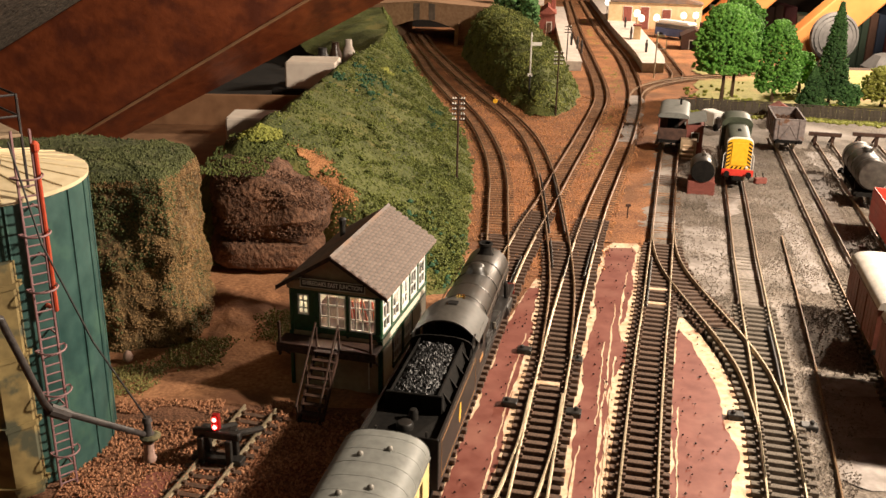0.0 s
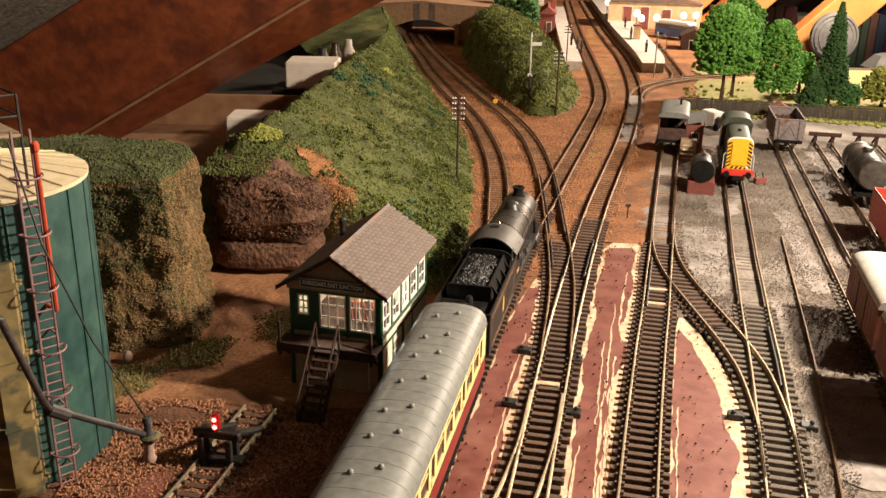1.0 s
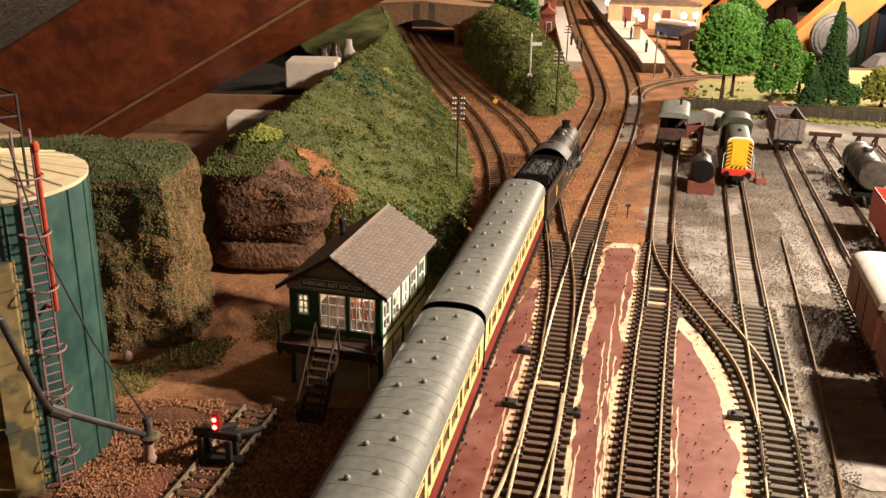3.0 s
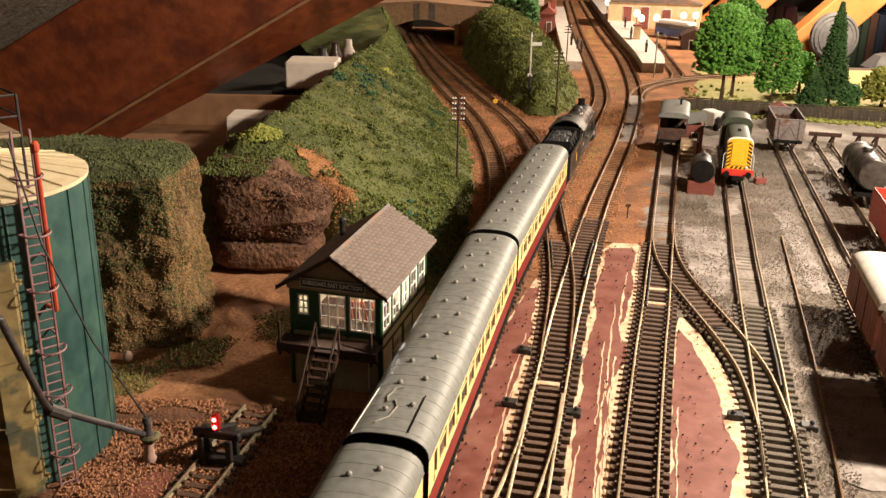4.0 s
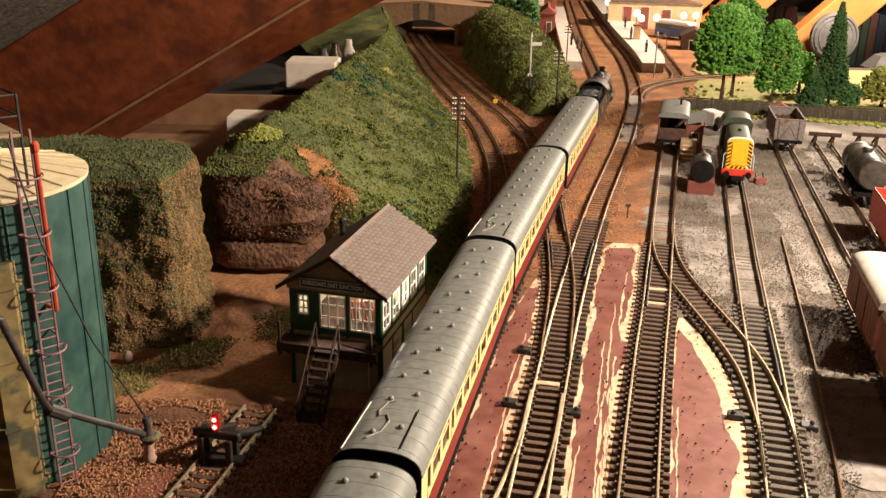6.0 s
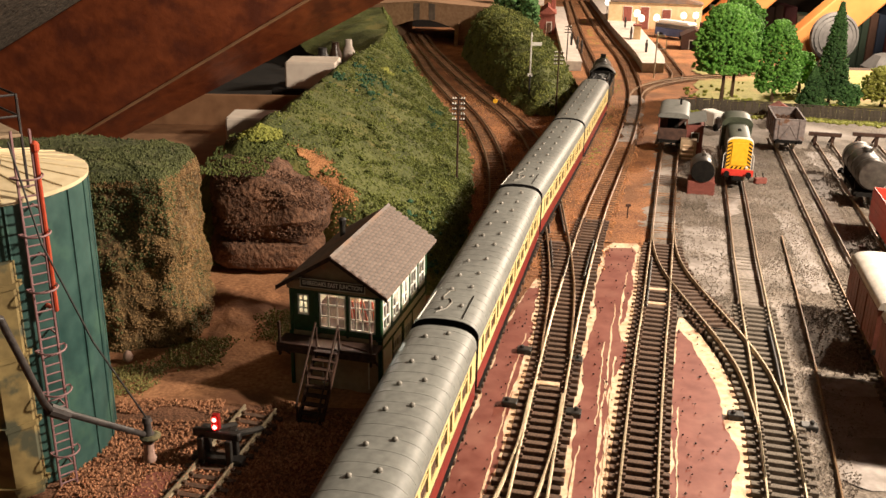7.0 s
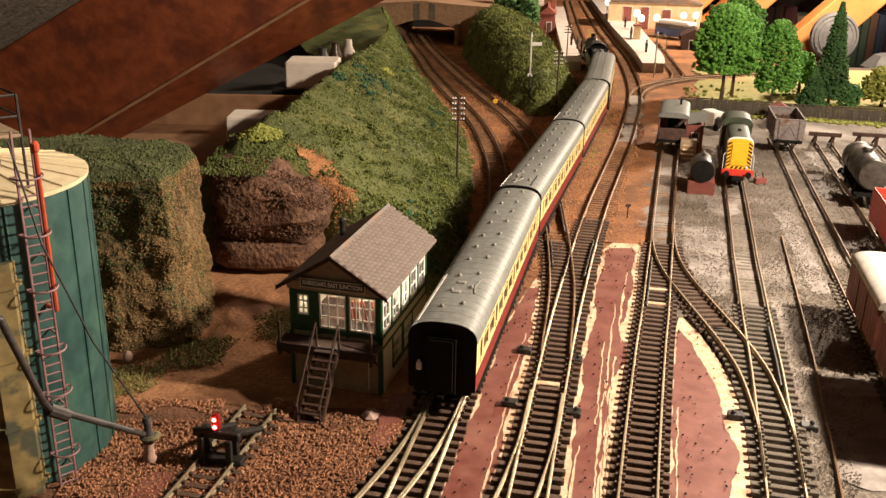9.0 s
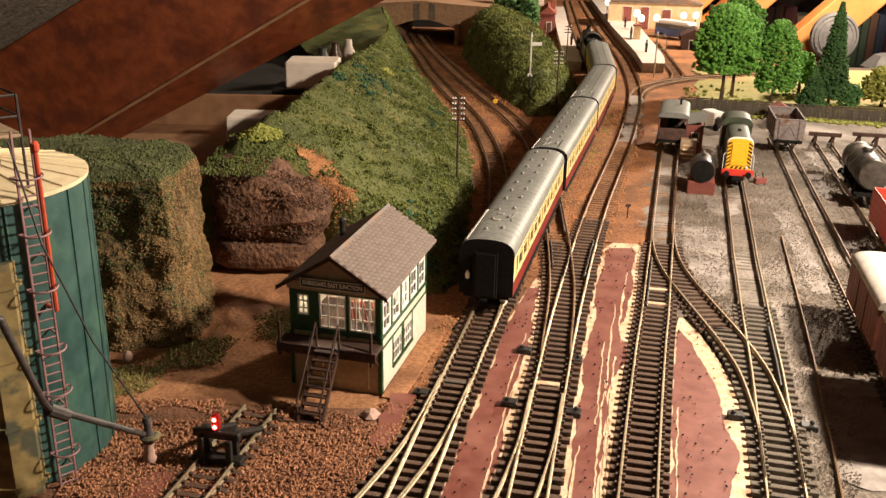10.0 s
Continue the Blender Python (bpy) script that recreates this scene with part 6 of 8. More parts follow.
def engine(label):
    """A tender engine; its cab at the back, the chimney and buffers in front."""
    top = thing("steam_locomotive", label, "locomotive")
    zc, rb = 0.0306, 0.0142
    boiler = part("boiler", Build().lathe([(0.0060, -0.0330), (rb, -0.0325), (rb, 0.006), (rb - 0.0004, 0.0065), (rb - 0.0010, 0.046), (rb - 0.0006, 0.0462), (rb - 0.0006, 0.0710), (rb - 0.0014, 0.0725), (0.0040, 0.0735)], 40, (0, 0, zc), "y"), M_BOILER, top, "satin black tapered boiler", smooth=True)
    for y in (-0.012, 0.0062, 0.026, 0.0458):
        r = rb + 0.00025 - max(0, y) * 0.022
        part("boiler_band", Build().lathe([(r - 0.0008, y - 0.0004), (r, y - 0.0004), (r, y + 0.0004), (r - 0.0008, y + 0.0004)], 40, (0, 0, zc), "y"), M_BOILER, boiler, smooth=True)
    part("smokebox_door", Build().lathe([(0.0108, 0.0730), (0.0098, 0.0750), (0.0020, 0.0762)], 24, (0, 0, zc), "y"), M_SOOT, boiler, smooth=True)
    part("chimney", Build().lathe([(0.0058, 0.0425), (0.0042, 0.0445), (0.0036, 0.0465), (0.0037, 0.0490), (0.0046, 0.0496), (0.0044, 0.0508), (0.0030, 0.0508), (0.0028, 0.0470)], 20, (0, 0.0600, 0)), M_SOOT, top, "short black chimney", smooth=True)
    part("dome", Build().lathe([(0.0076, 0.0415), (0.0056, 0.0448), (0.0050, 0.0466), (0.0036, 0.0482), (0.0010, 0.0489)], 24, (0, 0.0285, 0)), M_BOILER, top, "low rounded black dome", smooth=True)
    part("safety_valve", Build().lathe([(0.0013, 0.0438), (0.0012, 0.0466), (0.0016, 0.0468), (0.0009, 0.0480)], 10, (-0.0010, -0.0195, 0)).lathe([(0.0009, 0.044), (0.0008, 0.0480)], 8, (0.0016, -0.0195, 0)), M_BRASS, top, "polished brass safety valves")
    part("running_plate", Build().box(-0.0166, 0.0166, -0.064, 0.0800, 0.0158, 0.0170, 0.0003), M_BLACK, top, "flat black running plate")
    for sx in (-1, 1):
        part("firebox_side", Build().prism([(sx * 0.0040, 0.0165), (sx * 0.0128, 0.0165), (sx * 0.0140, 0.0300), (sx * 0.0050, 0.0300)], -0.0325, 0.004), M_BOILER, top)
        part("valance", Build().box(sx * 0.0159, sx * 0.0166, -0.064, 0.0800, 0.0135, 0.0160), M_BLACK, top)
        part("handrail", Build().tube([(sx * 0.0147, -0.030, 0.0360), (sx * 0.0141, 0.068, 0.0360)], 0.0003, 6), M_STEEL, top)
        for y in (-0.006, 0.022):
            part("splasher", Build().prism([(y - 0.011, 0.0168), (y - 0.009, 0.0190), (y - 0.004, 0.0202), (y + 0.004, 0.0202), (y + 0.009, 0.0190), (y + 0.011, 0.0168)], sx * 0.0118, sx * 0.0150, "x"), M_BLACK, top)
        cab = part("cab_side", side_wall(Build(), sx * 0.0156, sx * 0.0164, 0.0130, 0.0165, 0.0420, [(-0.0040, 0.0045, 0.0300, 0.0385)]), M_BLACK, top, "black cab side with a window opening")
        cab.location = (0, -0.0440, 0)
        part("cab_number", Build().box(sx * 0.0164, sx * 0.0166, -0.0480, -0.0390, 0.0225, 0.0248), M_LINE, top, "pale number bar on the cab side")
        part("grab_post", Build().tube([(sx * 0.0166, -0.0575, 0.0165), (sx * 0.0166, -0.0575, 0.0400)], 0.0003, 5), M_STEEL, top)
        part("injector", Build().lathe([(0.0011, 0), (0.0014, 0.002), (0.0009, 0.004)], 10, (sx * 0.0150, 0.008, 0.0172)), M_STEEL, top)
        part("steam_pipe", Build().tube([(sx * 0.0105, 0.056, 0.0330), (sx * 0.0145, 0.056, 0.0250), (sx * 0.0148, 0.056, 0.0165)], 0.0016, 8), M_BLACK, top, smooth=True)
        part("cylinder", Build().lathe([(0.0042, 0.046), (0.0050, 0.0465), (0.0050, 0.064), (0.0040, 0.0650)], 18, (sx * 0.0132, 0, 0.0112), "y"), M_BLACK, top, smooth=True)
        part("connecting_rod", Build().box(sx * 0.0112, sx * 0.0119, -0.030, 0.046, 0.0078, 0.0092, 0.0002), M_STEEL, top, "steel connecting rod")
        part("buffer", Build().lathe([(0.0013, 0), (0.0011, 0.004), (0.0030, 0.0042), (0.0027, 0.0052)], 12, (sx * 0.0113, 0.0805, 0.0138), "y"), M_BLACK, top)
        part("lamp_iron", Build().tube([(sx * 0.011, 0.0770, 0.017), (sx * 0.011, 0.0770, 0.0205)], 0.0004, 5), M_WHITE, top)
    part("buffer_beam", Build().box(-0.0166, 0.0166, 0.0795, 0.0810, 0.0100, 0.0172, 0.0003), M_CRIMSON, top, "red front buffer beam")
    shallow = lambda half, edge, crown, n=18: [(-half + 2 * half * k / n, edge + (crown - edge) * (1 - (abs(2 * k / n - 1)) ** 2.3)) for k in range(n + 1)]
    part("cab_front", Build().prism([(-0.0164, 0.0165)] + shallow(0.0164, 0.0405, 0.0492) + [(0.0164, 0.0165)], -0.0322, -0.0314), M_BLACK, top)
    roof_line = shallow(0.0178, 0.0402, 0.0505)
    inner = [(a * 0.975, c - 0.0008) for a, c in reversed(roof_line)]
    part("cab_roof", Build().prism(roof_line + inner, -0.0605, -0.0300), M_CABROOF, top, "curved weathered black cab roof", smooth=True)
    part("roof_hatch", Build().box(-0.0032, 0.0022, -0.0400, -0.0352, 0.0496, 0.0511, 0.0003), M_SOOT, top)
    part("roof_gutter", Build().prism([(a, c + 0.0003) for a, c in roof_line] + [(a, c - 0.0004) for a, c in reversed(roof_line)], -0.0609, -0.0601), M_CABROOF, top)
    part("cab_floor", Build().box(-0.0150, 0.0150, -0.0620, -0.0310, 0.0168, 0.0185), M_SOOT, top)
    part("fall_plate", Build().box(-0.0130, 0.0130, -0.0660, -0.0600, 0.0180, 0.0190), M_SOOT, top)
    part("backhead", Build().box(-0.0105, 0.0105, -0.0365, -0.0323, 0.0185, 0.0410, 0.002), M_SOOT, top)
    part("frames", Build().box(-0.0058, 0.0058, -0.060, 0.078, 0.0050, 0.0159), M_SOOT, top)
    for y in (-0.032, -0.006, 0.022):
        SPINNERS.append(wheelset(top, y, 0.0095))
    for y in (0.046, 0.068):
        SPINNERS.append(wheelset(top, y, 0.0055))
    return top


coach_one = coach("crimson and cream coach with plain grey roof behind the tender")
coach_two = coach("crimson and cream coach with a bent pipe on its ribbed roof", pipes="bent", shift=0.002)
coach_three = coach("crimson and cream passenger coach with bent pipes on its grey roof", pipes="bent", shift=-0.002)
coach_four = coach("last crimson and cream coach, black end, white tail lamp", end_lamp=True, pipes="lids", shift=0.003)
loco_tender = tender("black tender heaped with coal, orange emblem on its side")
loco = engine("black steam locomotive with brass safety valves pulling the train")
# ---- yard stock ----
M_VANSIDE = surf("bauxite_van_planks", (0.13, 0.036, 0.022), (0.22, 0.068, 0.042), 300, 0.65, coarse=40, vary=0.15)
M_VANROOF = surf("pale_grey_van_roof", (0.42, 0.38, 0.33), (0.58, 0.53, 0.46), 200, 0.6, coarse=30)
M_WAGONGREY = surf("weathered_grey_wagon", (0.13, 0.105, 0.10), (0.25, 0.205, 0.19), 260, 0.75, coarse=50, vary=0.15, third=(0.17, 0.085, 0.05), third_at=0.62, third_scale=110)
M_BROWNVAN = surf("dark_brown_van_paint", (0.045, 0.024, 0.018), (0.10, 0.052, 0.038), 300, 0.7, coarse=50)
M_LOCOGREEN = surf("dark_loco_green", (0.030, 0.036, 0.022), (0.064, 0.074, 0.046), 300, 0.5, coarse=40)
M_WARN = surf("warning_yellow", (0.80, 0.40, 0.015), (0.90, 0.50, 0.03), 300, 0.45, coarse=60, bump=0.05)
M_BUFRED = surf("buffer_beam_red", (0.55, 0.03, 0.02), (0.68, 0.055, 0.035), 300, 0.45, bump=0.05)
M_TANKBLK = surf("dusty_black_tank", (0.024, 0.020, 0.017), (0.075, 0.064, 0.053), 200, 0.45, coarse=30)
M_BRICK = surf("red_brick", (0.17, 0.048, 0.038), (0.30, 0.095, 0.070), 400, 0.85, vary=0.25)
M_REDWAGON = surf("bright_red_wagon", (0.40, 0.03, 0.018), (0.55, 0.06, 0.035), 300, 0.5)
M_STATION = surf("cream_station_render", (0.58, 0.40, 0.22), (0.74, 0.54, 0.32), 120, 0.8)
M_ROOFRED = surf("red_tile_roof", (0.20, 0.055, 0.040), (0.32, 0.10, 0.075), 260, 0.85)
M_BLUE = surf("blue_vehicle_paint", (0.05, 0.08, 0.20), (0.09, 0.13, 0.30), 200, 0.4)
M_FENCE = surf("grey_fence_boards", (0.045, 0.036, 0.026), (0.115, 0.094, 0.070), 300, 0.9, vary=0.4)


def chassis(top, half, wheels=(-0.020, 0.020)):
    """Underframe, axle guards, wheels and buffers of a four-wheeled wagon."""
    part("underframe", Build().box(-0.0125, 0.0125, -half, half, 0.0095, 0.0125, 0.0003), M_SOOT, top)
    for y in wheels:
        wheelset(top, y, 0.0062)
        for sx in (-1, 1):
            part("axle_guard", Build().box(sx * 0.0108, sx * 0.0118, y - 0.0035, y + 0.0035, 0.0045, 0.0098, 0.0004), M_SOOT, top)
    for sy in (-1, 1):
        part("headstock", Build().box(-0.0150, 0.0150, sy * half, sy * (half + 0.0012), 0.0095, 0.0130, 0.0002), M_SOOT, top)
        for sx in (-1, 1):
            part("buffer", Build().lathe([(0.0012, 0), (0.0010, 0.0035), (0.0024, 0.0037), (0.0021, 0.0046)], 10, (sx * 0.0113, 0, 0.0120), "y"), M_SOOT, top).matrix_basis = pose(0, sy * half, 0, 0, 0, 0 if sy > 0 else 180)
        part("coupling", Build().box(-0.0012, 0.0012, sy * half, sy * (half + 0.0050), 0.0085, 0.0105), M_SOOT, top)


def stand(route, y, flip=False):
    """The pose of a vehicle on a route at the plan distance y."""
    s = route.s_at(y)
    c, d = route.at(s), route.dirn(s)
    return pose(c[0], c[1], 0, 0, 0, math.degrees(math.atan2(-d[0], d[1])) + (180 if flip else 0))


def box_van(label, m, half=0.0415):
    v = thing("box_van", label, "van", "vans in the yard", at=m)
    w, z0, z1, zt = 0.0158, 0.0125, 0.0375, 0.0440
    for sx in (-1, 1):
        sd = part("side", Build().box(sx * (w - 0.0010), sx * (w - 0.0002), -half, half, z0, z1), M_VANSIDE, v, "brown planked van side")
        for k in range(11):
            y0 = -half + 2 * half * k / 11
            part("plank", Build().box(sx * (w - 0.0004), sx * w, y0 + 0.0002, y0 + 2 * half / 11 - 0.0002, z0, z1, 0.0001), M_VANSIDE, sd)
        for q in (-0.0120, 0.0120):
            part("door_post", Build().box(sx * w, sx * (w + 0.0006), q - 0.0005, q + 0.0005, z0, z1), M_VANSIDE, sd)
        part("roof_edge", Build().box(sx * (w - 0.0002), sx * (w + 0.0010), -half - 0.001, half + 0.001, z1 - 0.0008, z1 + 0.0004), M_VANSIDE, v)
        part("wire_hoop", Build().tube([(sx * (w + 0.0006), half * 0.80, z1 + 0.0004), (sx * (w + 0.0003), half * 0.66, z1 + 0.0022), (sx * (w + 0.0006), half * 0.52, z1 + 0.0004)], 0.0003, 5), M_FRAME, v)
    line = arc(w + 0.0006, z1, zt, 14)
    for sy in (-1, 1):
        part("end", Build().prism([(-w, z0)] + [(a * 0.96, c - 0.0006) for a, c in line] + [(w, z0)], sy * (half - 0.0004), sy * (half + 0.0006)), M_VANSIDE, v, "brown van end")
        for x in (-0.006, 0.006):
            part("end_stanchion", Build().box(x - 0.0008, x + 0.0008, sy * half, sy * (half + 0.0014), z0, zt - 0.003, 0.0002), M_VANSIDE, v)
    part("roof", Build().prism(line, -half - 0.0012, half + 0.0012), M_VANROOF, v, "pale grey arched van roof", smooth=True)
    chassis(v, half)
    return v


box_van("brown planked goods van with a pale arched roof", stand(R_YARD_B, 0.517))
box_van("brown goods van with a pale roof, coupled behind another", stand(R_YARD_B, 0.4255))

# open coal wagon
cw = thing("coal_wagon", "weathered grey open wagon with a little coal", "wagon", at=stand(R_YARD_B, 1.048))
for sx in (-1, 1):
    sd = part("side", Build().box(sx * 0.0150, sx * 0.0160, -0.037, 0.037, 0.0125, 0.0360, 0.0003), M_WAGONGREY, cw, "grey steel wagon side")
    for k in range(5):
        part("stanchion", Build().box(sx * 0.0160, sx * 0.0168, -0.034 + k * 0.0165, -0.0325 + k * 0.0165, 0.0125, 0.0350, 0.0002), M_WAGONGREY, sd)
    part("top_rim", Build().box(sx * 0.0146, sx * 0.0166, -0.0378, 0.0378, 0.0352, 0.0364, 0.0003), M_WAGONGREY, cw)
for sy in (-1, 1):
    en = part("end", Build().box(-0.0155, 0.0155, sy * 0.0368, sy * 0.0376, 0.0125, 0.0360, 0.0003), M_WAGONGREY, cw, "grey wagon end with braces")
    part("rim", Build().box(-0.0160, 0.0160, sy * 0.0364, sy * 0.0382, 0.0352, 0.0364, 0.0003), M_WAGONGREY, en)
    for x in (-0.0105, 0.0105):
        part("end_post", Build().box(x - 0.0010, x + 0.0010, sy * 0.0376, sy * 0.0388, 0.0125, 0.0352, 0.0002), M_WAGONGREY, en)
    part("rib", Build().box(-0.0155, 0.0155, sy * 0.0376, sy * 0.0384, 0.0295, 0.0308), M_WAGONGREY, en)
    for sx in (-1, 1):
        part("brace", Build().tube([(sx * 0.009, sy * 0.0380, 0.014), (0, sy * 0.0380, 0.0290)], 0.0006, 5), M_WAGONGREY, en)
part("wagon_floor", Build().box(-0.0150, 0.0150, -0.0368, 0.0368, 0.0125, 0.0150), M_SOOT, cw)
cl = Build().box(-0.0148, 0.0148, -0.0366, 0.0366, 0.0150, 0.0240)
for _ in range(300):
    cl.stone((random.uniform(-0.014, 0.014), random.uniform(-0.035, 0.035), 0.0240 + random.uniform(0, 0.0035)), random.uniform(0.001, 0.0022))
tagged(part("coal_load", cl, M_SHADE, cw), "small load of dull coal", kind="stuff")
chassis(cw, 0.0376)

# tank wagon and red wagon
tw = thing("tank_wagon", "dusty black tank wagon with a riveted barrel", "tank wagon", at=stand(R_YARD_C, 0.842))
part("barrel", Build().lathe([(0.004, -0.0425), (0.0125, -0.0415), (0.0140, -0.0395), (0.0140, 0.0395), (0.0125, 0.0415), (0.004, 0.0425)], 32, (0, 0, 0.0290), "y"), M_TANKBLK, tw, "dusty black tank barrel", smooth=True)
for y in (-0.030, -0.010, 0.010, 0.030):
    part("barrel_band", Build().lathe([(0.0139, y - 0.0008), (0.0144, y - 0.0008), (0.0144, y + 0.0008), (0.0139, y + 0.0008)], 32, (0, 0, 0.0290), "y"), M_TANKBLK, tw, smooth=True)
part("filler_dome", Build().lathe([(0.0042, 0.0415), (0.0042, 0.0450), (0.0034, 0.0462), (0.0010, 0.0466)], 16), M_TANKBLK, tw, smooth=True)
part("walkway", Build().box(-0.0030, 0.0030, -0.010, 0.010, 0.0428, 0.0434), M_SOOT, tw)
for y in (-0.028, 0.028):
    part("cradle", Build().prism([(-0.012, 0.0125), (0.012, 0.0125), (0.0125, 0.0240), (0.0, 0.0152), (-0.0125, 0.0240)], y - 0.0015, y + 0.0015), M_SOOT, tw)
for sx in (-1, 1):
    part("step_board", Build().box(sx * 0.013, sx * 0.0165, -0.030, 0.030, 0.0060, 0.0068), M_FRAME, tw, "pale step board")
chassis(tw, 0.0415)
rw = thing("open_wagon", "bright red open wagon standing in the yard", "wagon", at=stand(R_YARD_C, 0.690))
for sx in (-1, 1):
    part("side", Build().box(sx * 0.0150, sx * 0.0160, -0.0375, 0.0375, 0.0125, 0.0390, 0.0003), M_REDWAGON, rw, "red planked side")
    for z in (0.0190, 0.0255, 0.0320):
        part("plank_line", Build().box(sx * 0.0160, sx * 0.0163, -0.0375, 0.0375, z, z + 0.0056), M_REDWAGON, rw)
for sy in (-1, 1):
    part("end", Build().box(-0.0155, 0.0155, sy * 0.0367, sy * 0.0375, 0.0125, 0.0390, 0.0003), M_REDWAGON, rw)
part("wagon_floor", Build().box(-0.0150, 0.0150, -0.0367, 0.0367, 0.0125, 0.0150), M_SOOT, rw)
chassis(rw, 0.0375)

# diesel shunter; its front looks down the yard
ds = thing("diesel_shunter", "green diesel shunter with a yellow wasp-striped front", "shunter", at=stand(R_YARD_A, 0.920) @ Matrix.Diagonal((0.89, 1, 1, 1)))
F = -0.0560
part("bonnet", Build().prism([(-0.0122, 0.0165)] + arc(0.0124, 0.0415, 0.0468, 12) + [(0.0122, 0.0165)], F + 0.002, 0.022), M_LOCOGREEN, ds, "dark green engine bonnet", smooth=True)
nose = part("nose", Build().prism([(-0.0134, 0.0165)] + arc(0.0136, 0.0420, 0.0476, 12) + [(0.0134, 0.0165)], F, F + 0.0025), M_FRAME, ds, "white edged nose frame")
part("radiator", Build().prism([(-0.0126, 0.0168)] + arc(0.0128, 0.0412, 0.0464, 10) + [(0.0126, 0.0168)], F - 0.0008, F), M_WARN, nose, "yellow nose panel")
for k in range(7):
    z = 0.0178 + k * 0.0036
    for sx in (-1, 1):
        part("wasp_stripe", Build().prism([(sx * 0.0130, z), (sx * 0.0088, z + 0.0024), (sx * 0.0088, z + 0.0040), (sx * 0.0130, z + 0.0016)], F - 0.0011, F - 0.0007), M_SOOT, nose, "black diagonal stripe")
for k in range(4):
    x = -0.0080 + k * 0.0046
    part("wasp_stripe", Build().prism([(x, 0.0172), (x + 0.0020, 0.0172), (x + 0.0038, 0.0196), (x + 0.0018, 0.0196)], F - 0.0011, F - 0.0007), M_SOOT, nose, "black diagonal stripe")
part("grille", Build().box(-0.0082, 0.0082, F - 0.0016, F - 0.0006, 0.0205, 0.0425, 0.0004), M_WARN, nose, "yellow radiator grille")
part("white_lamp", Build().lathe([(0.0016, 0), (0.0013, 0.0007), (0.0004, 0.0010)], 12, (0, 0, 0), "y"), M_FRAME, nose, "white round lamp").matrix_basis = pose(0.0090, F - 0.0008, 0.0190, 0, 0, 180)
part("footplate", Build().box(-0.0165, 0.0165, F - 0.0010, 0.0560, 0.0145, 0.0165, 0.0003), M_BLACK, ds)
part("buffer_beam", Build().box(-0.0165, 0.0165, F - 0.0030, F - 0.0010, 0.0105, 0.0168, 0.0003), M_BUFRED, ds, "bright red buffer beam")
for sx in (-1, 1):
    part("buffer", Build().lathe([(0.0016, 0), (0.0013, 0.0030), (0.0032, 0.0032), (0.0028, 0.0044)], 14, (0, 0, 0), "y"), M_SOOT, ds).matrix_basis = pose(sx * 0.0113, F - 0.0030, 0.0128, 0, 0, 180)
    part("battery_box", Build().box(sx * 0.0106, sx * 0.0162, -0.030, 0.004, 0.0165, 0.0250, 0.0005), M_LOCOGREEN, ds)
    part("side_frame", Build().box(sx * 0.0125, sx * 0.0140, -0.050, 0.050, 0.0050, 0.0146, 0.0006), M_SOOT, ds)
    part("grab_rail", Build().tube([(sx * 0.0158, F, 0.0168), (sx * 0.0158, F, 0.0300), (sx * 0.0126, F, 0.0340)], 0.0004, 6), M_FRAME, ds, "white grab rail")
part("jumper", Build().box(-0.0050, 0.0050, F - 0.0050, F - 0.0030, 0.0060, 0.0108, 0.0008), M_SOOT, ds)
cabw = part("cab", Build().prism([(-0.0165, 0.0165)] + arc(0.0167, 0.0410, 0.0510, 14) + [(0.0165, 0.0165)], 0.022, 0.054), M_LOCOGREEN, ds, "dark green cab with windows", smooth=True)
for x in (-0.0140, 0.0118):
    part("cab_window", Build().box(x, x + 0.0022, 0.0214, 0.0222, 0.0335, 0.0400, 0.0002), M_GLASS, cabw)
for sx in (-1, 1):
    for y in (0.026, 0.040):
        part("cab_window", Build().box(sx * 0.0164, sx * 0.0168, y, y + 0.009, 0.0300, 0.0400, 0.0002), M_GLASS, cabw)
part("cab_roof", Build().prism([(a * 1.03, c + 0.0006) for a, c in arc(0.0168, 0.0420, 0.0515, 14)], 0.0205, 0.0555), M_LOCOGREEN, ds, "grey-green cab roof", smooth=True)
part("exhaust", Build().lathe([(0.0022, 0.0450), (0.0018, 0.0484), (0.0014, 0.0486)], 12, (0, -0.020, 0)), M_SOOT, ds)
for y in (-0.034, 0.0, 0.034):
    wheelset(ds, y, 0.0085)

# brake van at the end of the siding
bv = thing("brake_van", "dark brown brake van with verandah under a grey roof", "brake van", at=stand(R_THIRD, 1.040))
part("cabin", Build().box(-0.0150, 0.0150, -0.018, 0.038, 0.0125, 0.0375, 0.0004), M_BROWNVAN, bv, "dark brown planked cabin")
part("veranda_end", Build().box(-0.0155, 0.0155, -0.0385, -0.0375, 0.0125, 0.0255, 0.0003), M_BROWNVAN, bv)
for sx in (-1, 1):
    part("veranda_side", Build().box(sx * 0.0145, sx * 0.0155, -0.0385, -0.018, 0.0125, 0.0255, 0.0003), M_BROWNVAN, bv)
    part("pillar", Build().box(sx * 0.0140, sx * 0.0155, -0.0385, -0.0368, 0.0255, 0.0380, 0.0002), M_VANSIDE, bv)
    part("side_post", Build().box(sx * 0.0150, sx * 0.0158, 0.004, 0.006, 0.0125, 0.0375), M_BROWNVAN, bv)
    part("step_board", Build().box(sx * 0.014, sx * 0.0175, -0.036, 0.036, 0.0058, 0.0066), M_BROWNVAN, bv)
part("roof", Build().prism(arc(0.0168, 0.0378, 0.0435, 12), -0.0415, 0.0415), M_ROOF, bv, "grey arched roof", smooth=True)
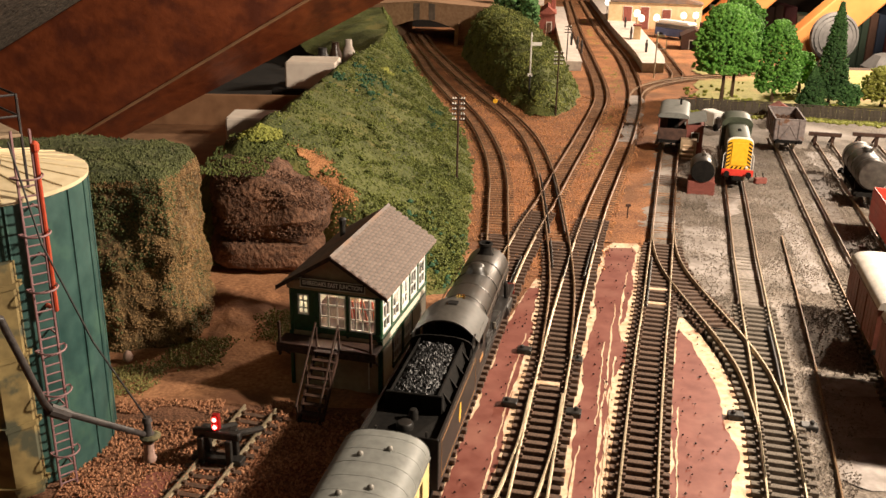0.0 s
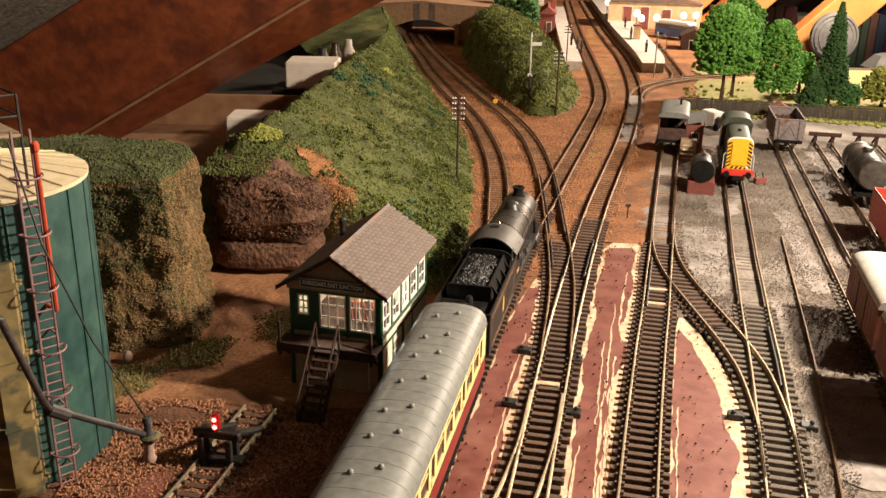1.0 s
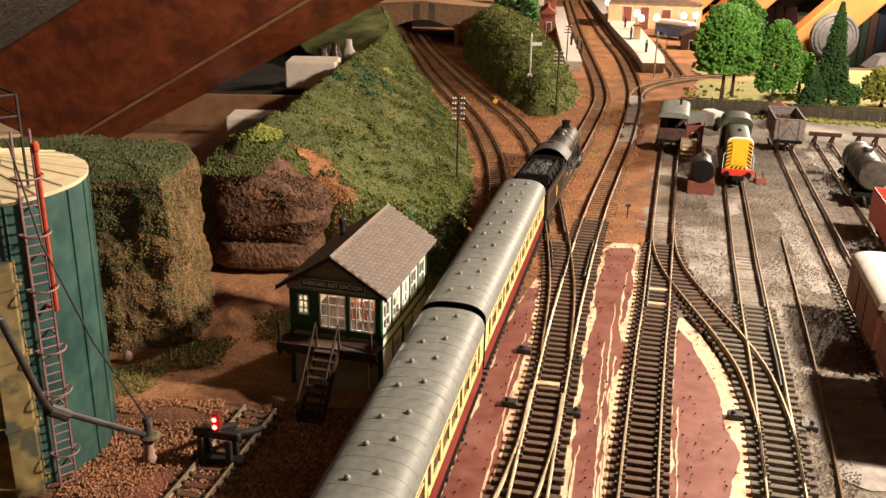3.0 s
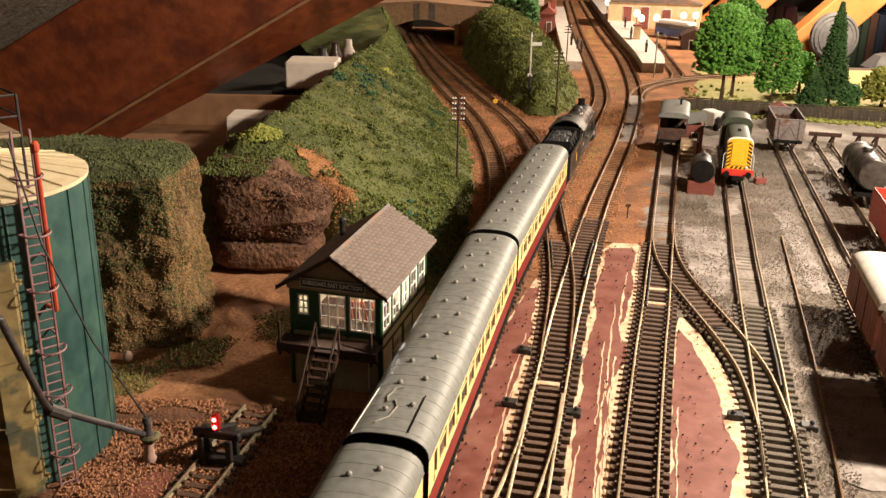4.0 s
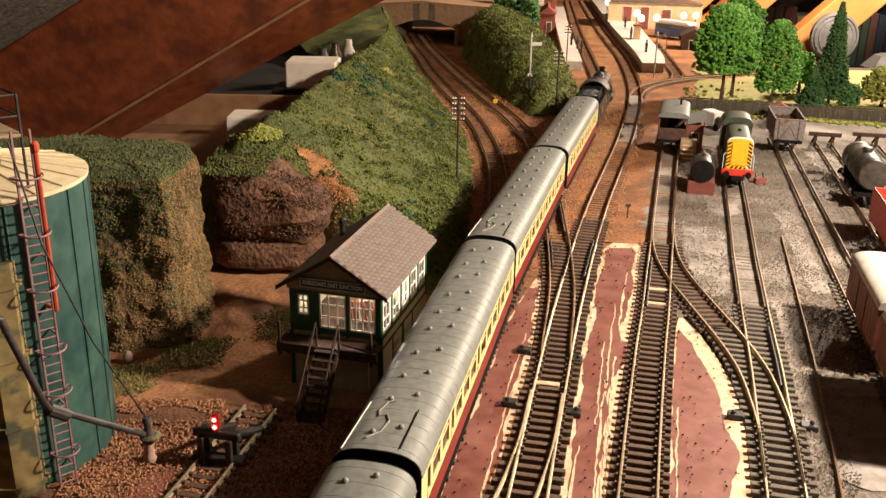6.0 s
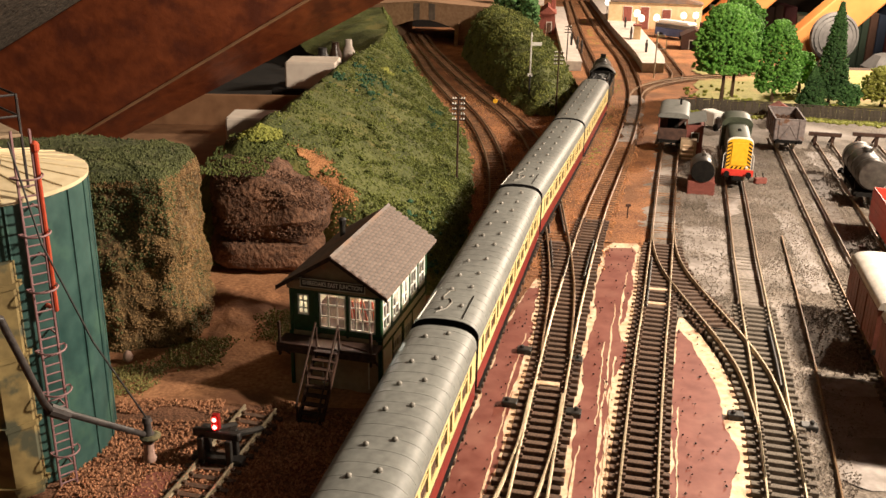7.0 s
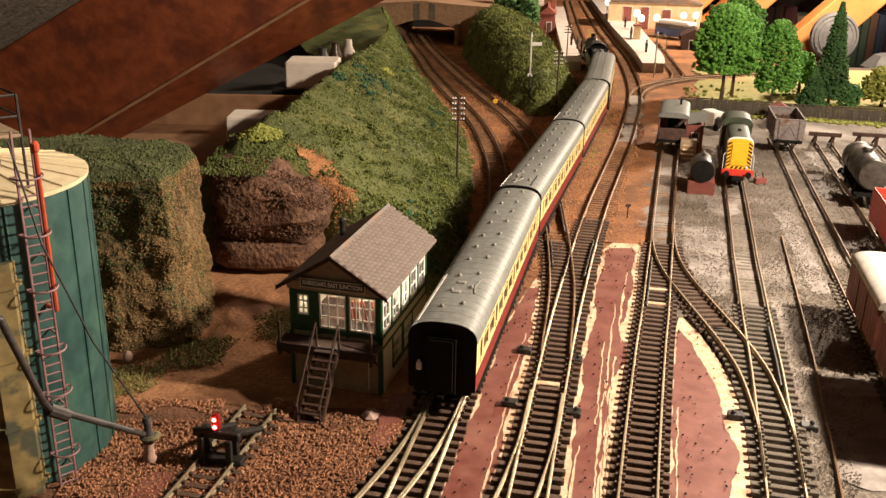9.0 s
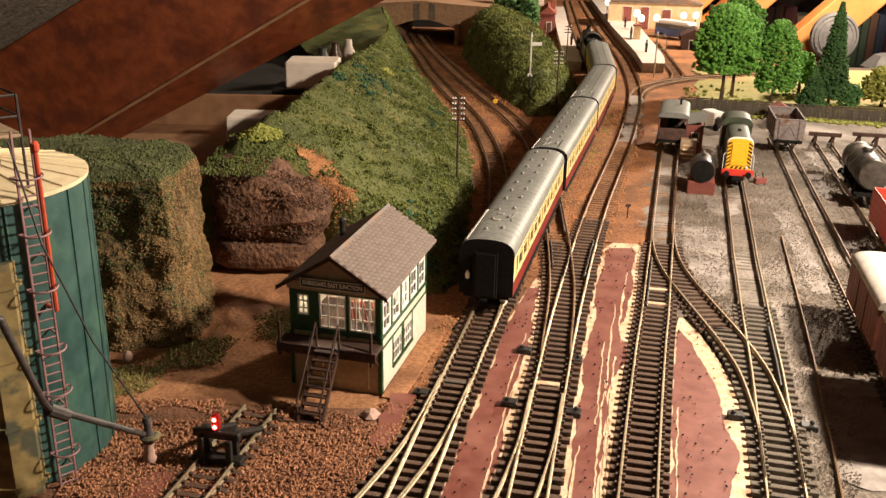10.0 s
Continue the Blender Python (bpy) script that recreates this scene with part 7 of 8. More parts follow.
part("end_door", Build().box(-0.0060, 0.0060, -0.0186, -0.0178, 0.0140, 0.0350, 0.0003), M_SOOT, bv)
part("stove_pipe", Build().tube([(0.006, 0.012, 0.042), (0.006, 0.012, 0.050)], 0.0012, 8), M_SOOT, bv)
chassis(bv, 0.0385)
# loading steps and pale crates beside it
stp = thing("loading_step", "pale timber steps beside the brake van", "steps", at=pose(0.2640, 0.9850, -0.005, 0, 0, -14))
for k in range(4):
    part("tread", Build().box(-0.006, 0.006, -0.008 + k * 0.003, -0.004 + k * 0.003, 0.002 + k * 0.0042, 0.0034 + k * 0.0042, 0.0002), M_CREAM, stp)
part("crate", Build().box(-0.0085, 0.0085, 0.002, 0.014, 0, 0.0215, 0.0005), M_TAN, stp)

yo = thing("yard_office", "low red brick yard office beside the brake van", "office", at=pose(0.2825, 1.030, -0.0046, 0, 0, -14))
part("wall_block", Build().box(-0.0105, 0.0080, -0.022, 0.030, 0, 0.0330, 0.0004), M_BRICK, yo)
part("roof", Build().prism([(-0.0130, 0.0330), (-0.0130, 0.0345), (0.0100, 0.0400), (0.0100, 0.0385)], -0.025, 0.033), M_ROOF, yo, "grey felt lean-to roof")
part("window", Build().box(-0.0040, 0.0030, -0.0226, -0.0218, 0.0150, 0.0240, 0.0002), M_GLASS, yo)
part("window_frame", Build().box(-0.0048, 0.0038, -0.0223, -0.0217, 0.0142, 0.0248), M_FRAME, yo)

# bowser on a brick plinth
bw = thing("oil_bowser", "small dark oil tank on a red brick plinth", "oil tank", at=pose(0.2465, 0.8600, -0.005, 0, 0, -14))
part("plinth_core", Build().box(-0.0122, 0.0122, -0.0112, 0.0112, 0, 0.0132), M_BRICK, bw)
brick = Build().box(-0.0014, 0.0014, -0.0005, 0.0005, 0, 0.0010, 0.0001).mesh("brick", M_BRICK)
for r in range(11):
    for k in range(8):
        ob = new("brick", brick)
        ob.parent = bw
        ob.location = (-0.0108 + k * 0.0031 + (0.0008 if r % 2 else -0.0004), -0.0114, 0.0004 + r * 0.0012)
part("barrel", Build().lathe([(0.003, -0.0135), (0.0108, -0.0125), (0.0115, -0.0110), (0.0115, 0.0150), (0.0105, 0.0165), (0.003, 0.0170)], 28, (0, 0, 0.0235), "y"), M_TANKBLK, bw, "dark tank barrel", smooth=True)
# end cap in matt black, darker than the barrel
part("end_plate", Build().lathe([(0.0106, -0.0126), (0.0104, -0.0134), (0.003, -0.0141)], 28, (0, 0, 0.0235), "y"), M_SOOT, bw, "black tank end", smooth=True)
part("filler", Build().lathe([(0.0020, 0.0345), (0.0020, 0.0370), (0.0008, 0.0376)], 10, (0, 0.004, 0)), M_TANKBLK, bw)
gf = thing("ground_frame", "small red ground frame standing in the yard", "ground frame", at=pose(0.3135, 0.8900, -0.005, 0, 0, 10))
part("body", Build().box(-0.0060, 0.0060, -0.0030, 0.0030, 0.0015, 0.0070, 0.0005), M_BRICK, gf)
for x in (-0.0048, 0.0030):
    part("lever", Build().tube([(x, 0, 0.0065), (x - 0.001, 0.001, 0.0120)], 0.0005, 5), M_SOOT, gf)
    part("foot", Build().box(x, x + 0.0018, -0.0038, 0.0038, 0, 0.0016), M_SOOT, gf)

# small vehicles, hut and stop blocks at the yard's far end
lv = thing("delivery_van", "small white delivery van behind the shunter", "van", at=pose(0.3360, 1.1500, -0.0046, 0, 0, 20))
part("body", Build().box(-0.0085, 0.0085, -0.014, 0.016, 0.0040, 0.0215, 0.0015), M_FRAME, lv, "white van body")
part("cab", Build().box(-0.0085, 0.0085, -0.025, -0.014, 0.0040, 0.0175, 0.0020), M_GREYPIPE, lv)
part("windscreen", Build().box(-0.0080, 0.0080, -0.0254, -0.0248, 0.0115, 0.0160), M_GLASS, lv)
for sx in (-1, 1):
    for y in (-0.018, 0.014):
        part("wheel", Build().lathe([(0.0045, -0.0012), (0.0048, 0), (0.0045, 0.0012)], 14, (sx * 0.0082, y if y < 0 else 0.010, 0.0046), "x"), M_SOOT, lv)
hut = thing("lamp_hut", "small red-brown lamp hut by the fence", "hut", at=pose(0.4310, 1.1880, -0.0046, 0, 0, -8))
part("wall_block", Build().box(-0.0115, 0.0115, -0.010, 0.010, 0, 0.0200, 0.0004), M_BRICK, hut)
part("roof", Build().prism([(-0.0130, 0.0195), (0.0, 0.0270), (0.0130, 0.0195)], -0.0115, 0.0115), M_ROOFRED, hut)
part("door", Build().box(-0.0035, 0.0035, -0.0106, -0.0098, 0, 0.0150, 0.0003), M_DKWOOD, hut)


def stop_block(x, y, m):
    t = thing("stop_block", "dark timber stop block at the end of a yard track", "buffer stop", "yard stop blocks", at=m)
    part("beam", Build().box(-0.0180, 0.0180, -0.0018, 0.0018, 0.0120, 0.0165, 0.0005), M_DKWOOD, t)
    for q in (-0.0095, 0.0095):
        part("post", Build().box(q - 0.0018, q + 0.0018, 0.0018, 0.0050, 0, 0.0160, 0.0003), M_DKWOOD, t)
        part("strut", Build().tube([(q, 0.004, 0.012), (q, 0.022, 0.001)], 0.0014, 6), M_DKWOOD, t)
    return t


blk = stop_block(0, 0, pose(0.4405, 1.058, -0.0045, 0, 0, -13))
copy_thing(blk, pose(0.4925, 1.060, -0.0045, 0, 0, -13))
copy_thing(blk, pose(0.5450, 1.062, -0.0045, 0, 0, -13))
stub = thing("railway_track", "short dusty yard track ending at a stop block", "track", "running tracks")
R_YARD_D = Route([(0.36, 0.46), (0.432, 0.78), (0.4935, 1.055)])
for sd in (-1, 1):
    rail(R_YARD_D, sd * GAUGE / 2, 0, R_YARD_D.length, stub, M_RAIL_RUST)
old = thing("edge_rail", "old rusty rail half buried along the yard path", "rail")
R_EDGE = Route([(0.150, 0.24), (0.1831, 0.3584), (0.2215, 0.4968), (0.2796, 0.7256)])
rail(R_EDGE, 0, 0, R_EDGE.length, old, M_RAIL_RUST, "rail", -0.0022)

# fence along the meadow
fence = thing("board_fence", "grey weathered board fence along the meadow", "fence")
board = Build().box(-0.0022, 0.0022, -0.0005, 0.0005, 0, 0.0160, 0.0002).mesh("board", M_FENCE)
for k in range(118):
    f = k / 117
    ob = new("board", board)
    ob.parent = fence
    x = 0.322 + 0.52 * f
    ob.matrix_basis = pose(x, 1.268 - 0.302 * (x - 0.322) * 0.9, -0.0046 + random.uniform(-0.0012, 0.0004), random.uniform(-3, 3), random.uniform(-2, 2), -15)
for z in (0.003, 0.012):
    part("fence_rail", Build().tube([(0.322, 1.2690, z), (0.842, 1.1277, z)], 0.0008, 5), M_FENCE, fence)

# ---- trees ----
def tree(label, x, y, trunk_h, crown, material, count, size, cone=False, name="tree", z=-0.004):
    """crown: height of its underside and top, and its radius."""
    t = thing(name, label, "tree", "trees on the meadow", at=pose(x, y, z))
    lo, hi, rad = crown
    tr = Build().tube([(0, 0, 0), (0.0006, 0, trunk_h * 0.5), (0, 0.0005, trunk_h)], 0.0030 if not cone else 0.0024, 8, 0.0018)
    for k in range(7):
        a = k * 0.9 + random.uniform(-0.3, 0.3)
        tr.tube([(0, 0, lo + (hi - lo) * 0.10), (rad * 0.35 * math.cos(a), rad * 0.35 * math.sin(a), lo + (hi - lo) * 0.30), (rad * 0.65 * math.cos(a), rad * 0.65 * math.sin(a), lo + (hi - lo) * random.uniform(0.3, 0.6))], 0.0011, 5, 0.0004)
    part("trunk", tr, M_TRUNK, t, "bare brown trunk")
    cr = Build()
    for _ in range(count):
        h = random.random() ** (1.35 if cone else 0.9)
        a = random.uniform(0, 2 * math.pi)
        r_at = rad * ((1 - h) ** 0.85 + 0.04 if cone else (max(0.0, 1 - (abs(h - 0.36) / 0.66) ** 2.3)) ** 0.5)
        wob = 1 + 0.34 * noise.noise((math.cos(a) * 1.9 + x * 40, math.sin(a) * 1.9, h * 5)) + 0.20 * noise.noise((math.cos(a) * 5 + x * 40, math.sin(a) * 5, h * 11))
        q = random.uniform(0.25, 1.0) ** 0.5 * r_at * wob
        cr.blob((q * math.cos(a), q * math.sin(a), lo + (hi - lo) * h), random.uniform(0.6, 1.25) * size, 0.9)
    part("crown", cr, material, t, "clumpy foam foliage")
    return t


tree("tall tree with a broad bright green crown and bare trunk", 0.3925, 1.3184, 0.060, (0.044, 0.136, 0.043), M_LEAF, 4200, 0.0026)
tree("tall bright green tree behind a broader one", 0.4210, 1.3650, 0.060, (0.052, 0.142, 0.036), M_LEAF, 2400, 0.0026)
tree("medium green tree with a ragged crown", 0.4703, 1.3343, 0.040, (0.016, 0.114, 0.029), M_LEAF, 2400, 0.0023)
tree("small dark green tree beside the fence", 0.5142, 1.3000, 0.014, (0.004, 0.055, 0.020), M_LEAFD, 1000, 0.0021, True)
tree("low ragged green bush on the meadow", 0.5320, 1.40, 0.020, (0.018, 0.062, 0.022), M_LEAF, 700, 0.0024)
tree("tall dark conifer on the meadow", 0.5480, 1.3250, 0.020, (0.010, 0.141, 0.025), M_LEAFD, 3200, 0.0020, True, "conifer")
tree("small dark shrub at the conifer's foot", 0.5740, 1.3150, 0.008, (0.002, 0.030, 0.016), M_LEAFD, 500, 0.0021, False)
tree("yellow-green bush on the meadow", 0.6180, 1.3100, 0.016, (0.008, 0.056, 0.028), M_CLUMPY, 1000, 0.0023)
tree("dark green bush on the hill", 0.170, 1.98, 0.02, (0.030, 0.090, 0.022), M_LEAFD, 260, 0.0050)
tree("dark green bush on the hill", 0.128, 2.02, 0.02, (0.050, 0.110, 0.030), M_LEAFD, 260, 0.0055)
tufts = Build()
for _ in range(700):
    x, y = random.uniform(0.36, 0.80), random.uniform(1.21, 1.50)
    if y < 1.275 - 0.30 * (x - 0.322) * 0.9:
        continue
    if fuzz(x, y, 3, 18) > 0.05:
        tufts.blob((x, y, -0.003), random.uniform(0.0015, 0.0042))
tagged(part("meadow_tufts", tufts, M_CLUMPY), "yellow-green tufts on the meadow", kind="stuff")
weeds = Build()
for _ in range(1500):
    x = random.uniform(0.33, 0.80)
    y = 1.262 - 0.302 * (x - 0.322) * 0.9 - abs(random.gauss(0, 0.010)) - 0.004
    if fuzz(x, y, 12, 16) > (0.25 if x < 0.44 else -0.10):
        weeds.blob((x, y, -0.0040), random.uniform(0.0012, 0.0036))
tagged(part("fence_weeds", weeds, M_CLUMPY), "yellow-green weeds along the fence foot", kind="stuff")
verge = Build()
for _ in range(420):
    y = random.uniform(0.95, 2.4)
    x = (R_MAIN.x_at(y) + R_SECOND.x_at(y)) / 2 + random.gauss(0, 0.006)
    if fuzz(x, y, 6, 14) > -0.05:
        verge.blob((x, y, -0.0046), random.uniform(0.0008, 0.0022), 0.4)
tagged(part("verge_tufts", verge, M_CLUMPY), "thin yellow-green weeds between the tracks", kind="stuff")

# ---- station ----
def platform(label, left, right, y0, y1, n):
    p = thing("station_platform", label, "platform", "station platforms")
    b, edge = Build(), Build()
    ys = np.linspace(y0, y1, n)
    line = [(left(y), y) for y in ys] + [(right(y), y) for y in ys[::-1]]
    b.prism(line, -0.005, 0.0095, "z")
    part("wall", b, M_PLATWALL, p, "pale platform wall")
    b2 = Build()
    for ya, yb in zip(ys, ys[1:]):
        b2.prism([(left(ya) - 0.001, ya), (right(ya) + 0.001, ya), (right(yb) + 0.001, yb), (left(yb) - 0.001, yb)], 0.0095, 0.0112, "z")
    part("paving", b2, M_PLAT, p, "pale pinkish platform paving")
    return p


platform("long pale platform beside the second track", lambda y: R_SECOND.x_at(y) + 0.0225, lambda y: R_SECOND.x_at(y) + float(np.interp(y, (1.58, 1.62, 2.0, 2.9), (0.058, 0.064, 0.078, 0.105))), 1.586, 2.95, 24)
platform("pale platform beside the main track", lambda y: R_MAIN.x_at(y) - 0.048, lambda y: R_MAIN.x_at(y) - 0.0210, 1.590, 2.60, 20)


def house(name, label, m, w, d, h, rise, wall, roof, doors, category="building"):
    t = thing(name, label, category, at=m)
    part("wall_block", Build().box(-w / 2, w / 2, -d / 2, d / 2, 0, h, 0.0006), wall, t)
    part("roof", Build().prism([(-w / 2 - 0.003, h), (0, h + rise), (w / 2 + 0.003, h)], -d / 2 - 0.003, d / 2 + 0.003), roof, t, "pitched roof")
    for x, dw, dh, mt in doors:
        dr = part("door", Build().box(x - dw / 2, x + dw / 2, -d / 2 - 0.0012, -d / 2 + 0.0004, 0.0, dh, 0.0004), mt, t)
        part("door_frame", Build().box(x - dw / 2 - 0.0012, x + dw / 2 + 0.0012, -d / 2 - 0.0006, -d / 2 + 0.0002, 0, dh + 0.0012), M_FRAME, dr)
    part("chimney", Build().box(w * 0.2, w * 0.2 + 0.010, -0.005, 0.005, h + rise * 0.4, h + rise + 0.012, 0.0006), roof, t)
    return t


house("station_building", "red brick station building beside the far platform", pose(0.228, 2.16, -0.005, 0, 0, -6), 0.034, 0.11, 0.044, 0.016, M_BRICK, M_ROOFRED, ((0.004, 0.010, 0.026, M_SHADE),))
house("station_building", "cream station building with dark red doors", pose(0.500, 2.30, -0.005, 0, 0, -12), 0.215, 0.12, 0.060, 0.028, M_STATION, M_SLATE, ((-0.062, 0.019, 0.050, M_BRICK), (-0.022, 0.019, 0.050, M_BRICK), (0.028, 0.019, 0.046, M_BRICK)))
house("goods_shed", "dark brown goods shed behind the trees", pose(0.500, 1.915, -0.005, 0, 0, -12), 0.048, 0.060, 0.026, 0.014, M_BROWNVAN, M_BROWNVAN, ((0.0, 0.016, 0.018, M_SOOT),))
house("engine_shed", "grey roofed shed at the far end", pose(0.250, 2.85, -0.005, 0, 0, -6), 0.075, 0.09, 0.040, 0.016, M_PLATWALL, M_PLATWALL, ((0.0, 0.020, 0.026, M_SHADE),))
bus = thing("motor_coach", "blue and white motor coach by the station", "motor coach", at=pose(0.500, 2.070, -0.0052, 0, 0, 35))
part("body", Build().box(-0.0145, 0.0145, -0.048, 0.048, 0.005, 0.022, 0.002), M_BLUE, bus, "blue lower body")
part("roof", Build().box(-0.0140, 0.0140, -0.047, 0.047, 0.030, 0.038, 0.003), M_FRAME, bus, "white roof")
part("window_band", Build().box(-0.0142, 0.0142, -0.0475, 0.0475, 0.022, 0.030), M_GLASS, bus)
for sx in (-1, 1):
    for y in (-0.030, 0.028):
        part("wheel", Build().lathe([(0.0058, -0.0015), (0.0062, 0), (0.0058, 0.0015)], 14, (sx * 0.0135, y, 0.0062), "x"), M_SOOT, bus)
M_GLOBE = glow("lamp_globe", (1.0, 0.93, 0.80), 1.6)
first = thing("platform_lamp", "pale lamp post with a lit white globe", "lamp post", "station lamps", at=pose(0.402, 2.02, 0.0112))
part("post", Build().tube([(0, 0, 0), (0, 0, 0.034)], 0.0010, 6), M_GREYPIPE, first)
part("globe", Build().lathe([(0.002, 0.033), (0.0062, 0.036), (0.0072, 0.041), (0.0055, 0.0465), (0.001, 0.0485)], 14), M_GLOBE, first, "lit white globe", smooth=True)
for x, y, z in ((0.425, 2.08, -0.0050), (0.462, 2.10, -0.0050), (0.535, 2.155, -0.0050), (0.565, 2.165, -0.0050), (0.382, 2.28, 0.0112)):
    copy_thing(first, pose(x, y, z))
kiosk = thing("platform_kiosk", "small brick kiosk standing on the platform", "kiosk", at=pose(0.385, 1.915, 0.0112, 0, 0, -10))
part("wall_block", Build().box(-0.007, 0.007, -0.010, 0.010, 0, 0.026, 0.0005), M_STATION, kiosk)
part("roof", Build().box(-0.009, 0.009, -0.012, 0.012, 0.026, 0.029, 0.0008), M_ROOFRED, kiosk)
for k, (x, y) in enumerate(((0.371, 1.905), (0.376, 1.93), (0.365, 1.72), (0.398, 2.12), (0.243, 1.75), (0.238, 1.80), (0.2425, 1.69))):
    fg = Build().lathe([(0.0022, 0), (0.0020, 0.010), (0.0030, 0.013), (0.0022, 0.0175), (0.0013, 0.0180), (0.0020, 0.0205), (0.0012, 0.0228)], 10, (x, y, 0.0112))
    tagged(part("figurine", fg, M_BLACKMET if k % 2 else M_GREYPIPE, smooth=True), "tiny dark painted figurine standing on the platform", "figurine", "platform figurines")
sp = thing("signal_post", "slim white bracket signal by the platform end", "signal", at=pose(0.3418, 1.5327, -0.005))
part("mast", Build().tube([(0, 0, 0), (0, 0, 0.074)], 0.0012, 8), M_FRAME, sp)
part("bracket", Build().box(0, 0.016, -0.0006, 0.0006, 0.046, 0.0475).box(0.0150, 0.0162, -0.0006, 0.0006, 0.046, 0.062), M_FRAME, sp)
part("arm", Build().box(0.001, 0.012, -0.0006, 0.0006, 0.066, 0.0695, 0.0002), M_FRAME, sp)

# ---- trackside fittings ----
pm = thing("point_motor", "black point lever box fixed beside the track", "point motor", "point motors", at=pose(0.079, 0.4911, -0.0050, 0, 0, -12))
part("case", Build().box(-0.0042, 0.0042, -0.0030, 0.0030, 0, 0.0034, 0.0005), M_BLACKMET, pm)
part("knob", Build().lathe([(0.0012, 0.0034), (0.0011, 0.0050), (0.0004, 0.0054)], 8, (0.0014, 0.0006, 0)), M_BLACKMET, pm)
part("rod", Build().tube([(-0.0042, 0, 0.0014), (-0.0100, 0.0004, 0.0014)], 0.0005, 5), M_BLACKMET, pm)
for x, y, a in ((0.0700, 0.4297, -12), (0.0500, 0.5035, 168), (0.0372, 0.4394, 168), (0.1905, 0.4196, -12), (0.1555, 0.4299, 168), (-0.0105, 0.4480, 168)):
    copy_thing(pm, pose(x, y, -0.0050, 0, 0, a))


def plank_at(label, x, y, w, d, a, material):
    return tagged(part("cross_plank", Build().box(-w / 2, w / 2, -d / 2, d / 2, -0.0050, -0.0018, 0.0004, pose(x, y, 0, 0, 0, a)), material), label, "plank", "pale planks between rails")


plank_at("pale bare plank between the rails", 0.0590, 0.4600, 0.0145, 0.0038, -12, M_CREAM)
plank_at("pale bare plank between the rails", 0.0085, 0.4600, 0.0145, 0.0030, -12, M_SLEEPER_GREY)
plank_at("pale bare plank between the rails", 0.1445, 0.5765, 0.0150, 0.0035, -13, M_CREAM)
plank_at("pale bare plank between the rails", 0.1505, 0.6020, 0.0150, 0.0035, -13, M_CREAM)
gp = thing("gradient_post", "thin dark trackside post", "post", at=pose(0.1604, 0.7718, -0.005))
part("stake", Build().tube([(0, 0, 0), (0, 0, 0.012)], 0.0006, 6), M_DKWOOD, gp)
part("board", Build().box(-0.0022, 0.0022, -0.0005, 0.0005, 0.0105, 0.0130, 0.0002), M_DKWOOD, gp)
# check rails at the crossings
cr = thing("check_rail", "short steel check rails at the crossings", "rail")
for route, y0, y1, off in ((R_SECOND, 0.615, 0.665, -GAUGE / 2 + 0.0), (R_MAIN, 0.60, 0.66, GAUGE / 2 - 0.0024), (R_SECOND, 0.62, 0.70, GAUGE / 2 - 0.0024), (R_BRANCH_R, 0.64, 0.70, -GAUGE / 2 + 0.0024), (R_BRANCH_R, 0.72, 0.90, GAUGE / 2 - 0.0024), (R_BRANCH_R, 0.72, 0.90, -GAUGE / 2 + 0.0024), (R_THIRD, 0.57, 0.66, -GAUGE / 2 + 0.0024), (R_YARD_A, 0.46, 0.54, GAUGE / 2 - 0.0024)):
    rail(route, off, route.s_at(y0), route.s_at(y1), cr, M_BLACKMET, "guard")
# loose bits
tagged(part("pebble", Build().lathe([(0.0008, -0.004), (0.0026, -0.0025), (0.0030, -0.0005), (0.0022, 0.0018), (0.0008, 0.0032)], 9, (-0.1803, 0.4800, 0)), M_HOSE, smooth=True), "pale pink pebble at the cliff foot", "pebble")
# flattened lump added in place of a shallow pink-orange pit
tagged(part("stone_chip", Build().blob((-0.0363, 0.4245, -0.0030), 0.0060, 0.35), M_HOSE), "pale flat lump standing in for a shallow pit beside the signal box", "stone")
sheet("bare_board_patch", lambda y: -0.1385 + 0.30 * (y - 0.349), lambda y: -0.1225 + 0.10 * (y - 0.349), 0.330, 0.3680, -0.0030, M_RED, "bare red-brown board showing through the gravel", step=0.001, wob=0.004, freq=60, seed=31.0, across=6)
sheet("bare_board_corner", lambda y: spur_x(y) - 0.0310 + 0.20 * max(0.0, 0.425 - y), lambda y: spur_x(y) - 0.0175, 0.394, 0.447, -0.0030, M_RED, "bare red-brown board beside the spur", step=0.001, wob=0.003, freq=60, seed=37.0, across=6)
tagged(part("wood_scrap", Build().box(-0.005, 0.005, -0.003, 0.003, 0, 0.013, 0.0006, pose(-0.2500, 0.862, 0.0100, 0, 14, 20)), M_BEAMO), "small orange offcut of wood on the hardboard", "offcut")
mk = thing("marker_post", "small yellow marker disc on a post between the branch tracks", "marker", at=pose(0.0672, 1.250, -0.0046))
part("stake", Build().tube([(0, 0, 0), (0, 0, 0.009)], 0.0004, 6), M_DKWOOD, mk)
part("disc", Build().lathe([(0.0032, -0.0004), (0.0034, 0), (0.0032, 0.0004)], 14, (0, 0, 0.0100), "y"), M_WARN, mk, "yellow marker disc")
scr = Build()
for _ in range(14):
    scr.blob((0.0090 + random.uniform(-0.006, 0.006), 0.7108 + random.uniform(-0.008, 0.008), -0.002), random.uniform(0.001, 0.0024), 0.5)
tagged(part("flower_patch", scr, surf("violet_flock", (0.10, 0.06, 0.20), (0.22, 0.15, 0.38), 600, 0.8, vary=0.4)), "small violet flower patch by the branch track", "flowers")

